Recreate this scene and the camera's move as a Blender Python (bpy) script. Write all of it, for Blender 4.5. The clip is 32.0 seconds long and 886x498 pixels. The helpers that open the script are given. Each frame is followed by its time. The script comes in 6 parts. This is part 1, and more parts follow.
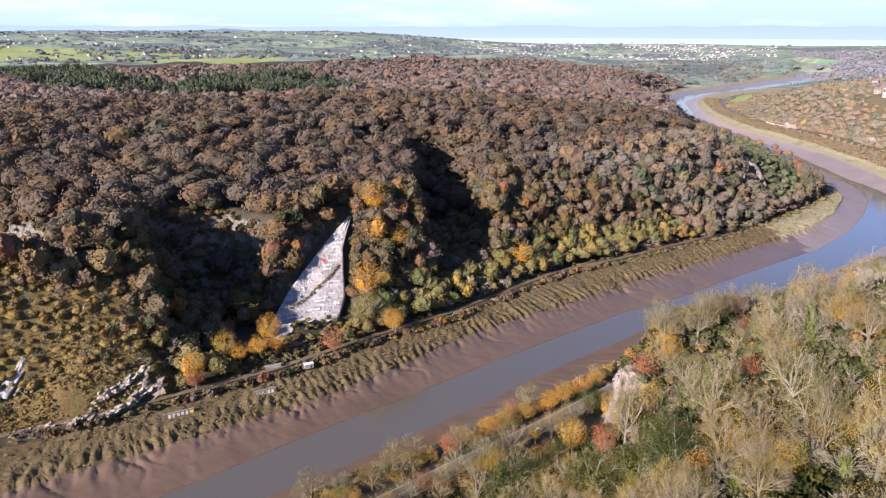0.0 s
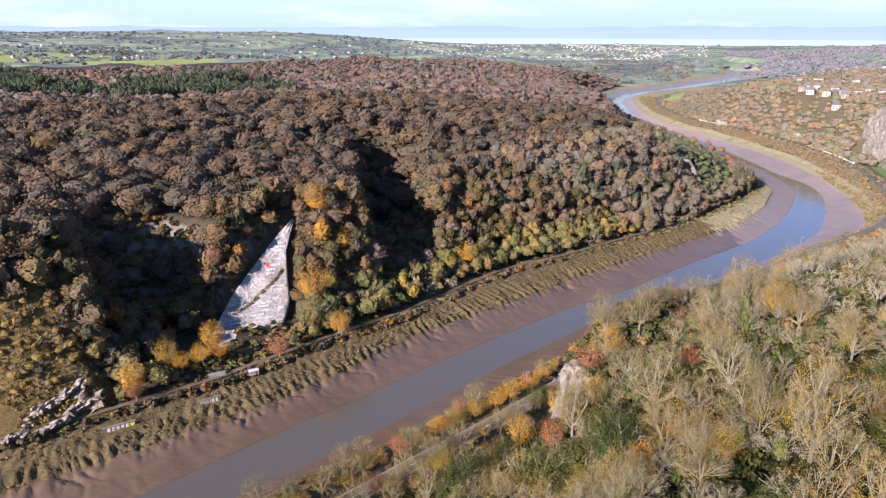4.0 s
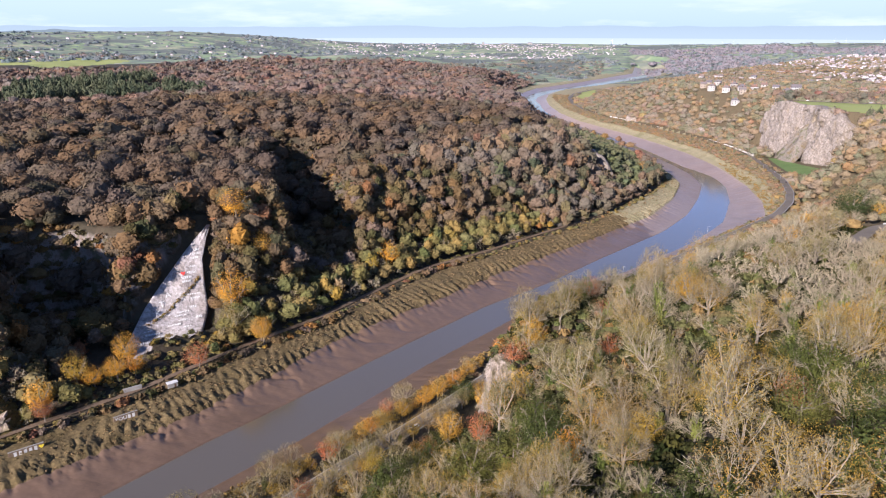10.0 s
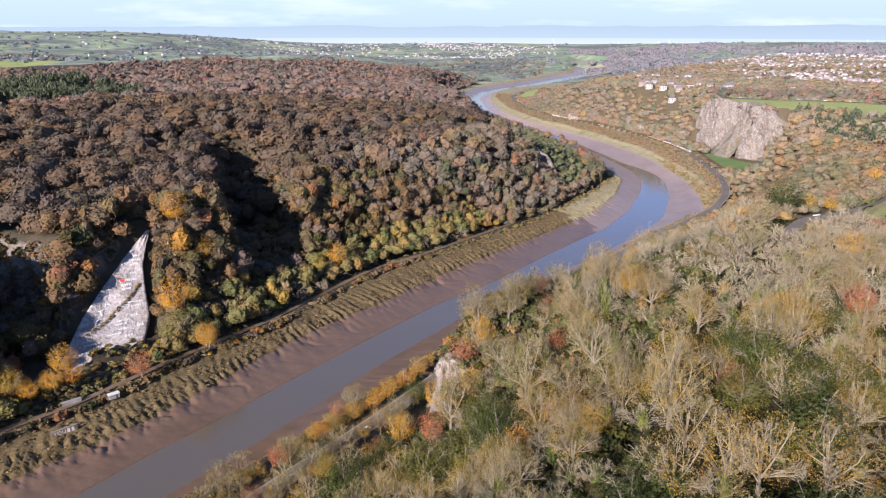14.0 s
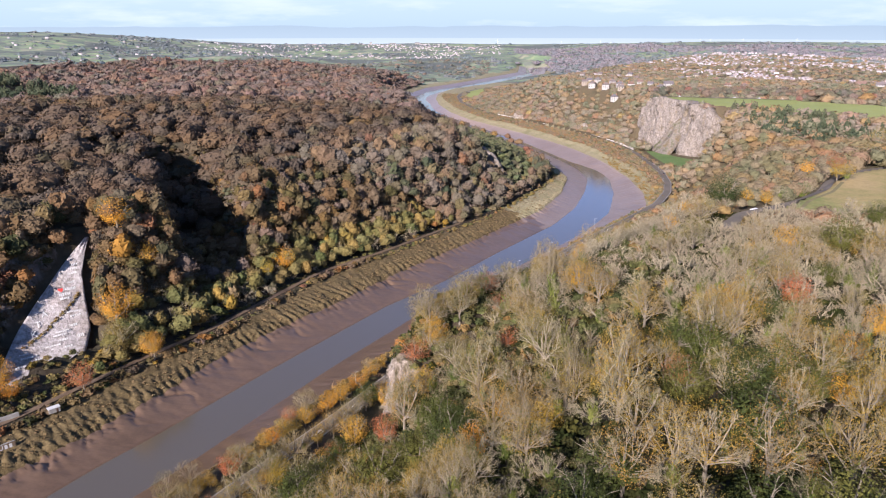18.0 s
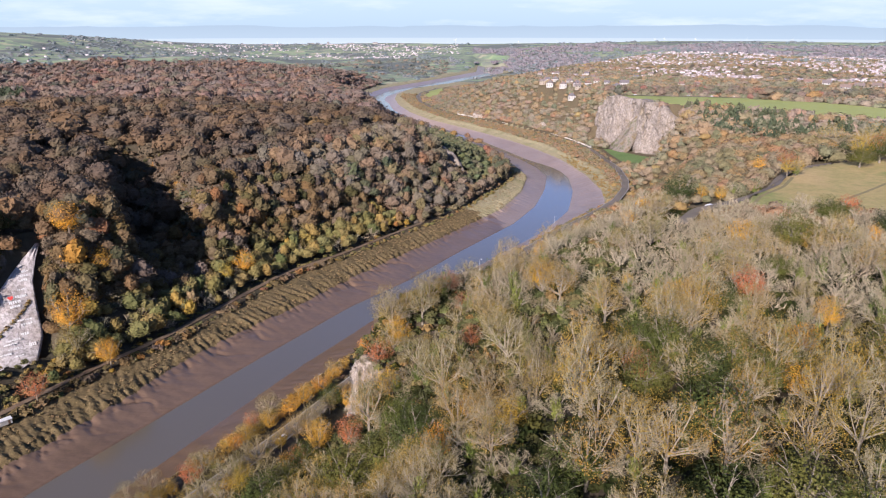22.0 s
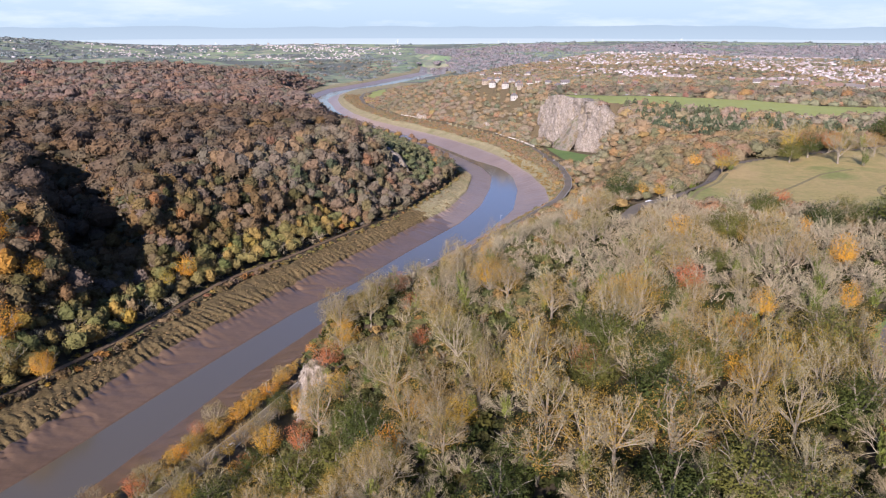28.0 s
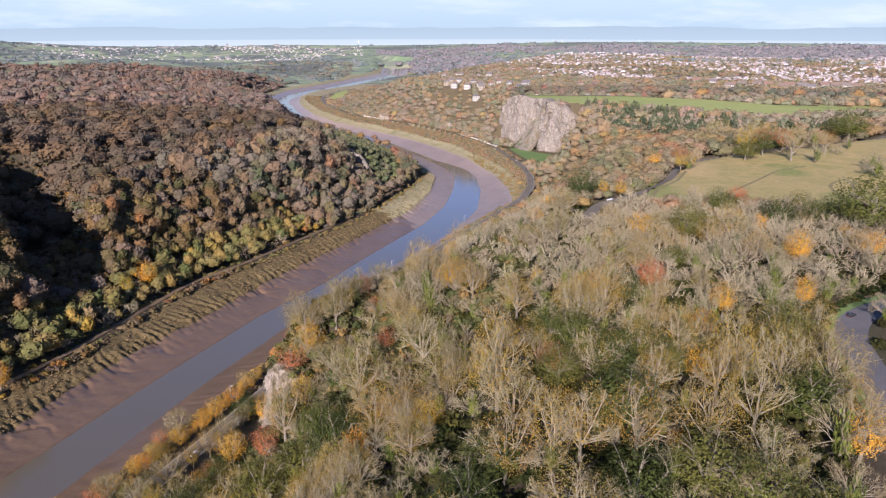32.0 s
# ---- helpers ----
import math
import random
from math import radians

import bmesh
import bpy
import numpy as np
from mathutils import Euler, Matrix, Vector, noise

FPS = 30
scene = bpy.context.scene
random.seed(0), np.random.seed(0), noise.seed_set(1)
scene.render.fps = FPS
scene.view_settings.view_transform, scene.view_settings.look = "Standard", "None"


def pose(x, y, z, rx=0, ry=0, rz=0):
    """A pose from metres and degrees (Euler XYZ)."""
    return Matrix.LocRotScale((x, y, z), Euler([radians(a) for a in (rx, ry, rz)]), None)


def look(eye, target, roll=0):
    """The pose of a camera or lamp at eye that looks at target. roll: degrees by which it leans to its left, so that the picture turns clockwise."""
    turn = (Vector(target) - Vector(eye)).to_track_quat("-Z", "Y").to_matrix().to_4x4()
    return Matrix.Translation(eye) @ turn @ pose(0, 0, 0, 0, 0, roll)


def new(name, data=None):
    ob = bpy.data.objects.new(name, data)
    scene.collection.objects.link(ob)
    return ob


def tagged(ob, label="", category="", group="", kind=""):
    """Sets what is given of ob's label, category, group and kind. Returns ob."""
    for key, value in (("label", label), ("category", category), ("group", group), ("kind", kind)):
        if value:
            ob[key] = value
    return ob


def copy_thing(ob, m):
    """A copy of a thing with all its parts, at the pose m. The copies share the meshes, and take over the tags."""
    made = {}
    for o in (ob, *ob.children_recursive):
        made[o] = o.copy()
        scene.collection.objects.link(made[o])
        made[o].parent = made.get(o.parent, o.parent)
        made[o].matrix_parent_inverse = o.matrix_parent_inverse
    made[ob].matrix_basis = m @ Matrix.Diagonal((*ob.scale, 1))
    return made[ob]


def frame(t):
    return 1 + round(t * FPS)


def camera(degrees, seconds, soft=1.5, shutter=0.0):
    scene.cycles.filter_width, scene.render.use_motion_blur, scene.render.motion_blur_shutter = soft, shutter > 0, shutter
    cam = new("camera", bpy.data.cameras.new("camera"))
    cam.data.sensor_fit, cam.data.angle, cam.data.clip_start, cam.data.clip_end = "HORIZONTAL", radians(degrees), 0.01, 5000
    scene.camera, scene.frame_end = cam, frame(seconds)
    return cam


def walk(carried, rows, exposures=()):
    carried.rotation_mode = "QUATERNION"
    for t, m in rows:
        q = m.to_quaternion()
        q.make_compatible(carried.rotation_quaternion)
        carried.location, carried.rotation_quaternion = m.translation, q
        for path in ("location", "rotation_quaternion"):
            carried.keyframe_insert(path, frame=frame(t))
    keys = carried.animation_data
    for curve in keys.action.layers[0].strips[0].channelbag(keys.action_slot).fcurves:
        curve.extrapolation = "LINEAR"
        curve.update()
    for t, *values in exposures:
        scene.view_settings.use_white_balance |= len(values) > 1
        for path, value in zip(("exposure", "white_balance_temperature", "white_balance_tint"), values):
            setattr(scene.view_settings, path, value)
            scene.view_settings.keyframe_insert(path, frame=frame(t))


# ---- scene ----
cam = camera(64.0, 32.0, 1.15)
EYE = 190.0
# seconds, heading and downward tilt in degrees: a hovering turn on the spot
HEADINGS = [
    (0, -14.568, 17.590, 0.000),
    (1, -13.395, 17.560, 0.000),
    (2, -12.222, 17.547, 0.000),
    (3, -11.055, 17.549, 0.000),
    (3.5, -10.484, 17.546, 0.000),
    (5.5, -8.277, 17.606, 0.000),
    (6, -7.770, 17.638, 0.000),
    (7, -6.705, 17.655, 0.000),
    (8, -5.602, 17.635, 0.000),
    (9, -4.452, 17.604, 0.000),
    (10, -3.320, 17.579, 0.000),
    (11, -2.178, 17.562, 0.000),
    (12, -1.098, 17.611, 0.000),
    (13, 0.000, 17.602, 0.000),
    (14, 1.122, 17.595, 0.000),
    (14.5, 1.689, 17.606, 0.000),
    (16.5, 3.847, 17.565, 0.000),
    (17, 4.360, 17.561, 0.000),
    (18, 5.395, 17.578, 0.000),
    (19, 6.203, 17.592, 0.000),
    (20, 7.015, 17.602, 0.000),
    (21, 7.837, 17.597, 0.000),
    (22, 8.637, 17.596, 0.000),
    (23, 9.388, 17.581, 0.000),
    (24, 10.147, 17.565, 0.000),
    (25, 10.895, 17.563, 0.000),
    (25.5, 11.268, 17.567, 0.000),
    (27.5, 12.740, 17.579, 0.000),
    (28, 13.124, 17.549, 0.000),
    (29, 13.871, 17.541, 0.000),
    (30, 14.645, 17.519, 0.000),
    (31, 15.394, 17.495, 0.000),
    (32, 16.127, 17.484, 0.000),
]
walk(cam, [(t, pose(0, 0, EYE, 90 - tilt, roll, -az)) for t, az, tilt, roll in HEADINGS], exposures=[(0, 1.42, 6110, 20), (6, 1.34, 6120, 20), (13, 1.25, 6150, 20), (32, 1.1, 6205, 20)])

# ---- light ----
SUN_AZ, SUN_EL = 212.0, 22.0          # from +y, clockwise
world = bpy.data.worlds.new("sky")
scene.world = world
world.use_nodes = True
wn = world.node_tree
sky = wn.nodes.new("ShaderNodeTexSky")
sky.sky_type, sky.sun_disc = "NISHITA", False
sky.sun_elevation, sky.sun_rotation = radians(SUN_EL), radians(SUN_AZ)
sky.air_density, sky.dust_density, sky.ozone_density, sky.altitude = 0.45, 0.0, 2.0, 200.0
wn.links.new(sky.outputs[0], wn.nodes["Background"].inputs[0])
wn.nodes["Background"].inputs[1].default_value = 0.125
sun = new("sun", bpy.data.lights.new("sun", "SUN"))
sun.data.energy, sun.data.angle, sun.data.color = 4.9, radians(0.5), (1.0, 0.91, 0.82)
_a, _e = radians(SUN_AZ), radians(SUN_EL)
sun.matrix_world = look((0, 0, 400), (-math.sin(_a) * math.cos(_e) * 100, -math.cos(_a) * math.cos(_e) * 100, 400 - math.sin(_e) * 100))

# ---- materials ----
def nodes_of(name, rough=0.9, metal=0.0):
    m = bpy.data.materials.new(name)
    m.use_nodes = True
    b = m.node_tree.nodes["Principled BSDF"]
    b.inputs["Roughness"].default_value, b.inputs["Metallic"].default_value = rough, metal
    b.inputs["Specular IOR Level"].default_value = 0.25
    return m, m.node_tree, b


def ramp(nt, fac, stops):
    r = nt.nodes.new("ShaderNodeValToRGB")
    e = r.color_ramp.elements
    while len(e) < len(stops):
        e.new(0.5)
    for el, (p, c) in zip(e, stops):
        el.position, el.color = p, (*c, 1)
    nt.links.new(fac, r.inputs[0])
    return r.outputs[0]


def noise_tex(nt, scale, detail=4.0, rough=0.6, coord=None):
    n = nt.nodes.new("ShaderNodeTexNoise")
    n.inputs["Scale"].default_value, n.inputs["Detail"].default_value, n.inputs["Roughness"].default_value = scale, detail, rough
    if coord is None:
        coord = nt.nodes.new("ShaderNodeNewGeometry").outputs["Position"]
    nt.links.new(coord, n.inputs["Vector"])
    return n.outputs["Fac"]


def mix(nt, fac, a, b, mode="MIX"):
    m = nt.nodes.new("ShaderNodeMix")
    m.data_type, m.blend_type = "RGBA", mode
    if isinstance(fac, float):
        m.inputs[0].default_value = fac
    else:
        nt.links.new(fac, m.inputs[0])
    for v, k in ((a, 6), (b, 7)):
        if isinstance(v, tuple):
            m.inputs[k].default_value = (*v, 1)
        else:
            nt.links.new(v, m.inputs[k])
    return m.outputs[2]


def bump(nt, b, height, strength=0.5, dist=0.2):
    n = nt.nodes.new("ShaderNodeBump")
    n.inputs["Strength"].default_value, n.inputs["Distance"].default_value = strength, dist
    nt.links.new(height, n.inputs["Height"])
    nt.links.new(n.outputs[0], b.inputs["Normal"])


def two_scale(name, big, small, stops_big, dark=(0.6, 0.6, 0.6), rough=0.9, bstr=0.5, bdist=0.2):
    """A surface with broad stains and fine grain, both by noise in metres."""
    m, nt, b = nodes_of(name, rough)
    c = ramp(nt, noise_tex(nt, big, 5), stops_big)
    g = noise_tex(nt, small, 6, 0.7)
    k = ramp(nt, g, [(0.3, dark), (0.7, (1, 1, 1))])
    nt.links.new(mix(nt, 1.0, c, k, "MULTIPLY"), b.inputs["Base Color"])
    bump(nt, b, g, bstr, bdist)
    return m


M = {}
def forest_ground():
    """Leaf litter, with bare limestone where the ground is too steep for soil."""
    m, nt, b = nodes_of("leaf_litter_and_rock", 0.92)
    c = ramp(nt, noise_tex(nt, 0.02, 5), [(0.3, (0.045, 0.04, 0.024)), (0.5, (0.072, 0.055, 0.034)), (0.7, (0.058, 0.056, 0.028))])
    g = noise_tex(nt, 0.3, 6, 0.7)
    c = mix(nt, 1.0, c, ramp(nt, g, [(0.3, (0.6, 0.6, 0.6)), (0.7, (1, 1, 1))]), "MULTIPLY")
    rk = ramp(nt, noise_tex(nt, 0.12, 7, 0.7), [(0.4, (0.07, 0.06, 0.035)), (0.48, (0.17, 0.15, 0.135)), (0.54, (0.15, 0.115, 0.095)), (0.62, (0.07, 0.065, 0.035))])
    sep = nt.nodes.new("ShaderNodeSeparateXYZ")
    nt.links.new(nt.nodes.new("ShaderNodeNewGeometry").outputs["Normal"], sep.inputs[0])
    f = ramp(nt, sep.outputs[2], [(0.42, (1, 1, 1)), (0.56, (0, 0, 0))])
    nt.links.new(mix(nt, f, c, rk), b.inputs["Base Color"])
    bump(nt, b, g, 0.8, 0.5)
    return m


M["woodfloor"] = forest_ground()
M["mud"] = two_scale("wet_mud", 0.03, 0.35, [(0.3, (0.126, 0.081, 0.051)), (0.5, (0.164, 0.105, 0.067)), (0.7, (0.142, 0.091, 0.058))], (0.700, 0.700, 0.700), 0.3, 0.35, 0.2)
nt = M["mud"].node_tree
b = nt.nodes["Principled BSDF"]
mp = nt.nodes.new("ShaderNodeMapping")
mp.inputs["Rotation"].default_value = (0, 0, radians(-41))
mp.inputs["Scale"].default_value = (0.06, 0.5, 0.2)
nt.links.new(nt.nodes.new("ShaderNodeNewGeometry").outputs["Position"], mp.inputs["Vector"])
rill = noise_tex(nt, 1.0, 5, 0.62, mp.outputs[0])
nt.links.new(mix(nt, 1.0, b.inputs["Base Color"].links[0].from_socket, ramp(nt, rill, [(0.34, (0.84, 0.83, 0.82)), (0.5, (1, 1, 1)), (0.7, (1.04, 1.04, 1.04))]), "MULTIPLY"), b.inputs["Base Color"])
bump(nt, b, rill, 0.32, 0.3)
M["mud"].node_tree.nodes["Principled BSDF"].inputs["Specular IOR Level"].default_value = 0.6
# mud of the far banks, haze and wet glare painted in as paler colour
M["hazed_mud"] = two_scale("mud_paled_by_haze", 0.02, 0.3, [(0.3, (0.226, 0.163, 0.129)), (0.5, (0.282, 0.210, 0.170)), (0.7, (0.243, 0.180, 0.144))], (0.750, 0.750, 0.750), 0.35, 0.3, 0.2)
M["marsh"] = two_scale("salt_marsh_grass", 0.05, 0.6, [(0.3, (0.117, 0.086, 0.035)), (0.5, (0.191, 0.140, 0.065)), (0.7, (0.135, 0.101, 0.042))], (0.324, 0.296, 0.256), 0.95, 0.8, 0.5)
M["meadow"] = two_scale("meadow_grass", 0.016, 0.3, [(0.34, (0.22, 0.23, 0.071)), (0.46, (0.385, 0.294, 0.123)), (0.54, (0.319, 0.265, 0.1)), (0.64, (0.418, 0.309, 0.138))], (0.72, 0.72, 0.72), 0.95)
def fields(name):
    """Far fields and woods: patches of green, straw and dark blue-green, haze painted in."""
    m, nt, b = nodes_of(name, 0.95)
    mp = nt.nodes.new("ShaderNodeMapping")
    mp.inputs["Scale"].default_value = (0.004, 0.0075, 0.0)
    nt.links.new(nt.nodes.new("ShaderNodeNewGeometry").outputs["Position"], mp.inputs["Vector"])
    vo = nt.nodes.new("ShaderNodeTexVoronoi")
    nt.links.new(mp.outputs[0], vo.inputs["Vector"])
    sep = nt.nodes.new("ShaderNodeSeparateColor")
    nt.links.new(vo.outputs["Color"], sep.inputs[0])
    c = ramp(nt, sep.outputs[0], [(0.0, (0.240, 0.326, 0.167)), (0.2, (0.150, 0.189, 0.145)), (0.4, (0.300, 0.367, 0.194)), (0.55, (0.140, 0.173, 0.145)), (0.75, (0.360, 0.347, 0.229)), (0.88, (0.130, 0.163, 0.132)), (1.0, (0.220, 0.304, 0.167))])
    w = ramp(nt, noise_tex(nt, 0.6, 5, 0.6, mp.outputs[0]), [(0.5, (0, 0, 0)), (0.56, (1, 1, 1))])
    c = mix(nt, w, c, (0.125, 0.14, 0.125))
    nt.links.new(mix(nt, 1.0, c, ramp(nt, noise_tex(nt, 0.04, 5), [(0.3, (0.8, 0.8, 0.8)), (0.7, (1, 1, 1))]), "MULTIPLY"), b.inputs["Base Color"])
    return m


M["farland"] = fields("hazed_farmland")
M["roughgrass"] = two_scale("rough_hill_grass", 0.06, 0.6, [(0.3, (0.146, 0.098, 0.039)), (0.45, (0.208, 0.138, 0.050)), (0.55, (0.141, 0.111, 0.037)), (0.7, (0.198, 0.125, 0.050))], (0.400, 0.392, 0.320), 0.95, 0.9, 0.6)
M["scrubfloor"] = two_scale("hillside_scrub_floor", 0.05, 0.5, [(0.3, (0.09, 0.075, 0.042)), (0.5, (0.125, 0.095, 0.055)), (0.7, (0.1, 0.09, 0.045))], (0.6, 0.6, 0.6), 0.95, 0.8, 0.5)
M["verge"] = two_scale("pale_saltings_grass", 0.04, 0.5, [(0.3, (0.26, 0.22, 0.12)), (0.5, (0.34, 0.295, 0.175)), (0.7, (0.24, 0.22, 0.11))], (0.6, 0.6, 0.58), 0.95, 0.8, 0.5)
M["field"] = two_scale("pasture_grass", 0.006, 0.1, [(0.36, (0.215, 0.255, 0.088)), (0.6, (0.269, 0.302, 0.109))], (1.020, 0.952, 0.722), 0.95)
M["lawn"] = two_scale("mown_lawn", 0.03, 0.4, [(0.3, (0.1, 0.17, 0.05)), (0.7, (0.15, 0.21, 0.07))], (0.8, 0.8, 0.8), 0.95)
M["asphalt"] = two_scale("worn_asphalt", 0.05, 1.5, [(0.3, (0.123, 0.106, 0.086)), (0.7, (0.18, 0.153, 0.123))], (0.8, 0.8, 0.8), 0.85)


def leafy(name, stops, rough=0.85, island=0.09, attr="tree", trans=0.0):
    """Foliage: tree-to-tree colour by the attribute (or Object Info), leaf-to-leaf by island."""
    m, nt, b = nodes_of(name, rough)
    if attr:
        a = nt.nodes.new("ShaderNodeAttribute")
        a.attribute_name = attr
        f = a.outputs["Fac"]
    else:
        f = nt.nodes.new("ShaderNodeObjectInfo").outputs["Random"]
    c = ramp(nt, f, stops)
    isl = nt.nodes.new("ShaderNodeNewGeometry").outputs["Random Per Island"]
    k = ramp(nt, isl, [(0.0, (1 - island,) * 3), (1.0, (1 + island,) * 3)])
    c = mix(nt, 1.0, c, k, "MULTIPLY")
    if attr:
        c = mix(nt, 1.0, c, ramp(nt, noise_tex(nt, 0.7, 3, 0.7), [(0.3, (0.72, 0.71, 0.71)), (0.7, (1.15, 1.15, 1.15))]), "MULTIPLY")
    nt.links.new(c, b.inputs["Base Color"])
    b.inputs["Specular IOR Level"].default_value = 0.1
    return m


# russet of the plateau and far woods, greyed and blued as painted haze
AUTUMN_HAZED = [(0.0, (0.147, 0.111, 0.093)), (0.15, (0.157, 0.103, 0.078)), (0.3, (0.135, 0.111, 0.093)), (0.45, (0.177, 0.108, 0.070)), (0.6, (0.135, 0.108, 0.090)),
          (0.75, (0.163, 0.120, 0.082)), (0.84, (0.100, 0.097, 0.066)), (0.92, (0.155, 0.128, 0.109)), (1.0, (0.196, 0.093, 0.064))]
M["autumn"] = leafy("hazed_autumn_foliage", AUTUMN_HAZED)
M["pine"] = leafy("conifer_foliage", [(0.0, (0.045, 0.061, 0.036)), (0.5, (0.070, 0.081, 0.043)), (1.0, (0.090, 0.098, 0.057))])
M["slope"] = leafy("slope_foliage", [(0.0, (0.111, 0.081, 0.050)), (0.12, (0.095, 0.076, 0.032)), (0.26, (0.131, 0.078, 0.038)), (0.38, (0.106, 0.081, 0.052)), (0.5, (0.142, 0.085, 0.032)), (0.6, (0.044, 0.049, 0.019)),
                                      (0.66, (0.132, 0.098, 0.076)), (0.76, (0.148, 0.106, 0.04)), (0.84, (0.128, 0.089, 0.066)), (0.9, (0.066, 0.065, 0.027)), (0.95, (0.164, 0.075, 0.045)), (1.0, (0.263, 0.136, 0.027))])

# ---- plan of the river and its banks (metres, camera over the origin) ----
TREE_L = [(-585, -210), (-345, 110), (-300, 165), (-258, 215), (-224, 245), (-198, 274), (-168, 306), (-148, 336), (-125, 369), (-99, 401), (-71, 448), (-36, 506), (7, 547), (58, 604), (106, 656),
          (160, 735), (200, 800), (222, 850), (222, 905), (221, 1000), (214, 1060), (196, 1160), (168, 1295), (130, 1424), (112, 1520), (95, 1620), (80, 1750), (70, 1900), (82, 2030), (140, 2215), (295, 2440), (560, 2920), (700, 3600)]
EDGE_L = [(-560, -230), (-320, 90), (-280, 145), (-240, 192), (-210, 223), (-186, 248), (-165, 274), (-142, 300), (-130, 319), (-110, 350), (-95, 380), (-67, 419), (-33, 458), (7, 511), (38, 548), (80, 594),
          (118, 640), (170, 702), (209, 774), (236, 850), (238, 902), (237, 985), (229, 1070), (211, 1170), (183, 1300), (145, 1430), (126, 1525), (109, 1625), (94, 1755), (86, 1900), (98, 2020), (157, 2195), (305, 2420), (575, 2890), (725, 3585)]
WATER_L = [(-502, -220), (-262, 100), (-215, 165), (-175, 219), (-148, 258), (-128, 288), (-109, 312), (-87, 343), (-61, 379), (-31, 419), (6, 468), (51, 514), (106, 584), (174, 665), (214, 730), (248, 809), (272, 880), (276, 941),
           (268, 1010), (258, 1071), (240, 1165), (212, 1290), (175, 1420), (150, 1530), (128, 1640), (112, 1760), (104, 1900), (114, 2005), (172, 2175), (322, 2400), (600, 2855), (755, 3560)]
WATER_R = [(-481, -235), (-241, 85), (-193, 150), (-153, 204), (-111, 258), (-87, 290), (-56, 337), (-28, 379), (6, 424), (32, 460), (75, 504), (128, 560), (196, 636), (242, 705), (277, 794), (296, 868), (301, 940),
           (294, 1012), (282, 1076), (270, 1165), (240, 1280), (203, 1405), (174, 1530), (140, 1735), (132, 1890), (143, 1985), (198, 2140), (345, 2345), (630, 2825), (800, 3520)]
EDGE_R = [(-466, -246), (-226, 74), (-180, 137), (-138, 192), (-104, 240), (-76, 270), (-59, 292), (-41, 317), (-14, 355), (8, 386), (45, 430), (88, 480), (130, 532), (165, 575), (230, 648), (282, 702), (300, 760), (313, 848),
          (315, 960), (303, 1064), (284, 1146), (256, 1240), (225, 1330), (187, 1440), (164, 1560), (153, 1710), (156, 1850), (173, 1980), (215, 2110), (365, 2310), (660, 2790), (840, 3460)]
RIVER_ROAD = [(-430, -242), (-190, 78), (-135, 150), (-76, 226), (-58, 251), (-40, 274), (-20, 301), (2, 333), (34, 380), (68, 426), (108, 480), (144, 530), (176, 568), (236, 632), (288, 690), (320, 742), (340, 790), (358, 859),
           (366, 925), (374, 1011), (368, 1081), (345, 1185), (317, 1265), (284, 1349), (245, 1450), (218, 1560), (205, 1700), (215, 1850), (240, 1960), (300, 2070), (420, 2220), (720, 2700), (900, 3400)]
MEADOW = [(236, 398), (262, 415), (328, 474), (358, 502), (407, 525), (528, 544), (640, 569), (780, 570), (760, 380), (470, 270), (356, 305), (298, 366)]
QUARRY = [(366, 905), (374, 960), (382, 1011), (384, 1084), (414, 1080), (442, 1014), (450, 968), (470, 934), (476, 905), (430, 850), (384, 850)]


def smooth(x, a, b):
    t = np.clip((x - a) / (b - a), 0, 1)
    return t * t * (3 - 2 * t)


def polyline(pts, step):
    """Points every step metres along a smooth curve through pts."""
    p = np.array(pts, float)
    s = np.concatenate([[0], np.cumsum(np.hypot(*np.diff(p, axis=0).T))])
    u = np.arange(0, s[-1], step)
    q = np.stack([np.interp(u, s, p[:, 0]), np.interp(u, s, p[:, 1])], 1)
    k = max(1, int(12 / step))
    if k > 1:
        pad = np.concatenate([np.repeat(q[:1], k, 0), q, np.repeat(q[-1:], k, 0)])
        w = np.hanning(2 * k + 3)[1:-1]
        w /= w.sum()
        q = np.stack([np.convolve(pad[:, i], w, "valid") for i in (0, 1)], 1)
    return q


def dist_to(pts, x, y):
    """Distance from each (x, y) to a polyline."""
    best = np.full(x.shape, 1e9)
    for (ax, ay), (bx, by) in zip(pts[:-1], pts[1:]):
        dx, dy = bx - ax, by - ay
        t = np.clip(((x - ax) * dx + (y - ay) * dy) / (dx * dx + dy * dy), 0, 1)
        best = np.minimum(best, (x - ax - t * dx) ** 2 + (y - ay - t * dy) ** 2)
    return np.sqrt(best)


def inside(poly, x, y):
    res = np.zeros(x.shape, bool)
    for (ax, ay), (bx, by) in zip(poly, poly[1:] + poly[:1]):
        if ay != by:
            res ^= ((ay > y) != (by > y)) & (x < (bx - ax) * (y - ay) / (by - ay) + ax)
    return res


def vnoise(x, y, scale, seed=0):
    """Smooth value noise, -1 to 1."""
    x, y = np.asarray(x, float) / scale + seed * 17.3, np.asarray(y, float) / scale + seed * 9.1
    ix, iy = np.floor(x), np.floor(y)
    fx, fy = x - ix, y - iy
    fx, fy = fx * fx * (3 - 2 * fx), fy * fy * (3 - 2 * fy)

    def h(a, b):
        v = np.sin(a * 127.1 + b * 311.7 + seed * 74.7) * 43758.5453
        return 2 * (v - np.floor(v)) - 1
    return (h(ix, iy) * (1 - fx) + h(ix + 1, iy) * fx) * (1 - fy) + (h(ix, iy + 1) * (1 - fx) + h(ix + 1, iy + 1) * fx) * fy


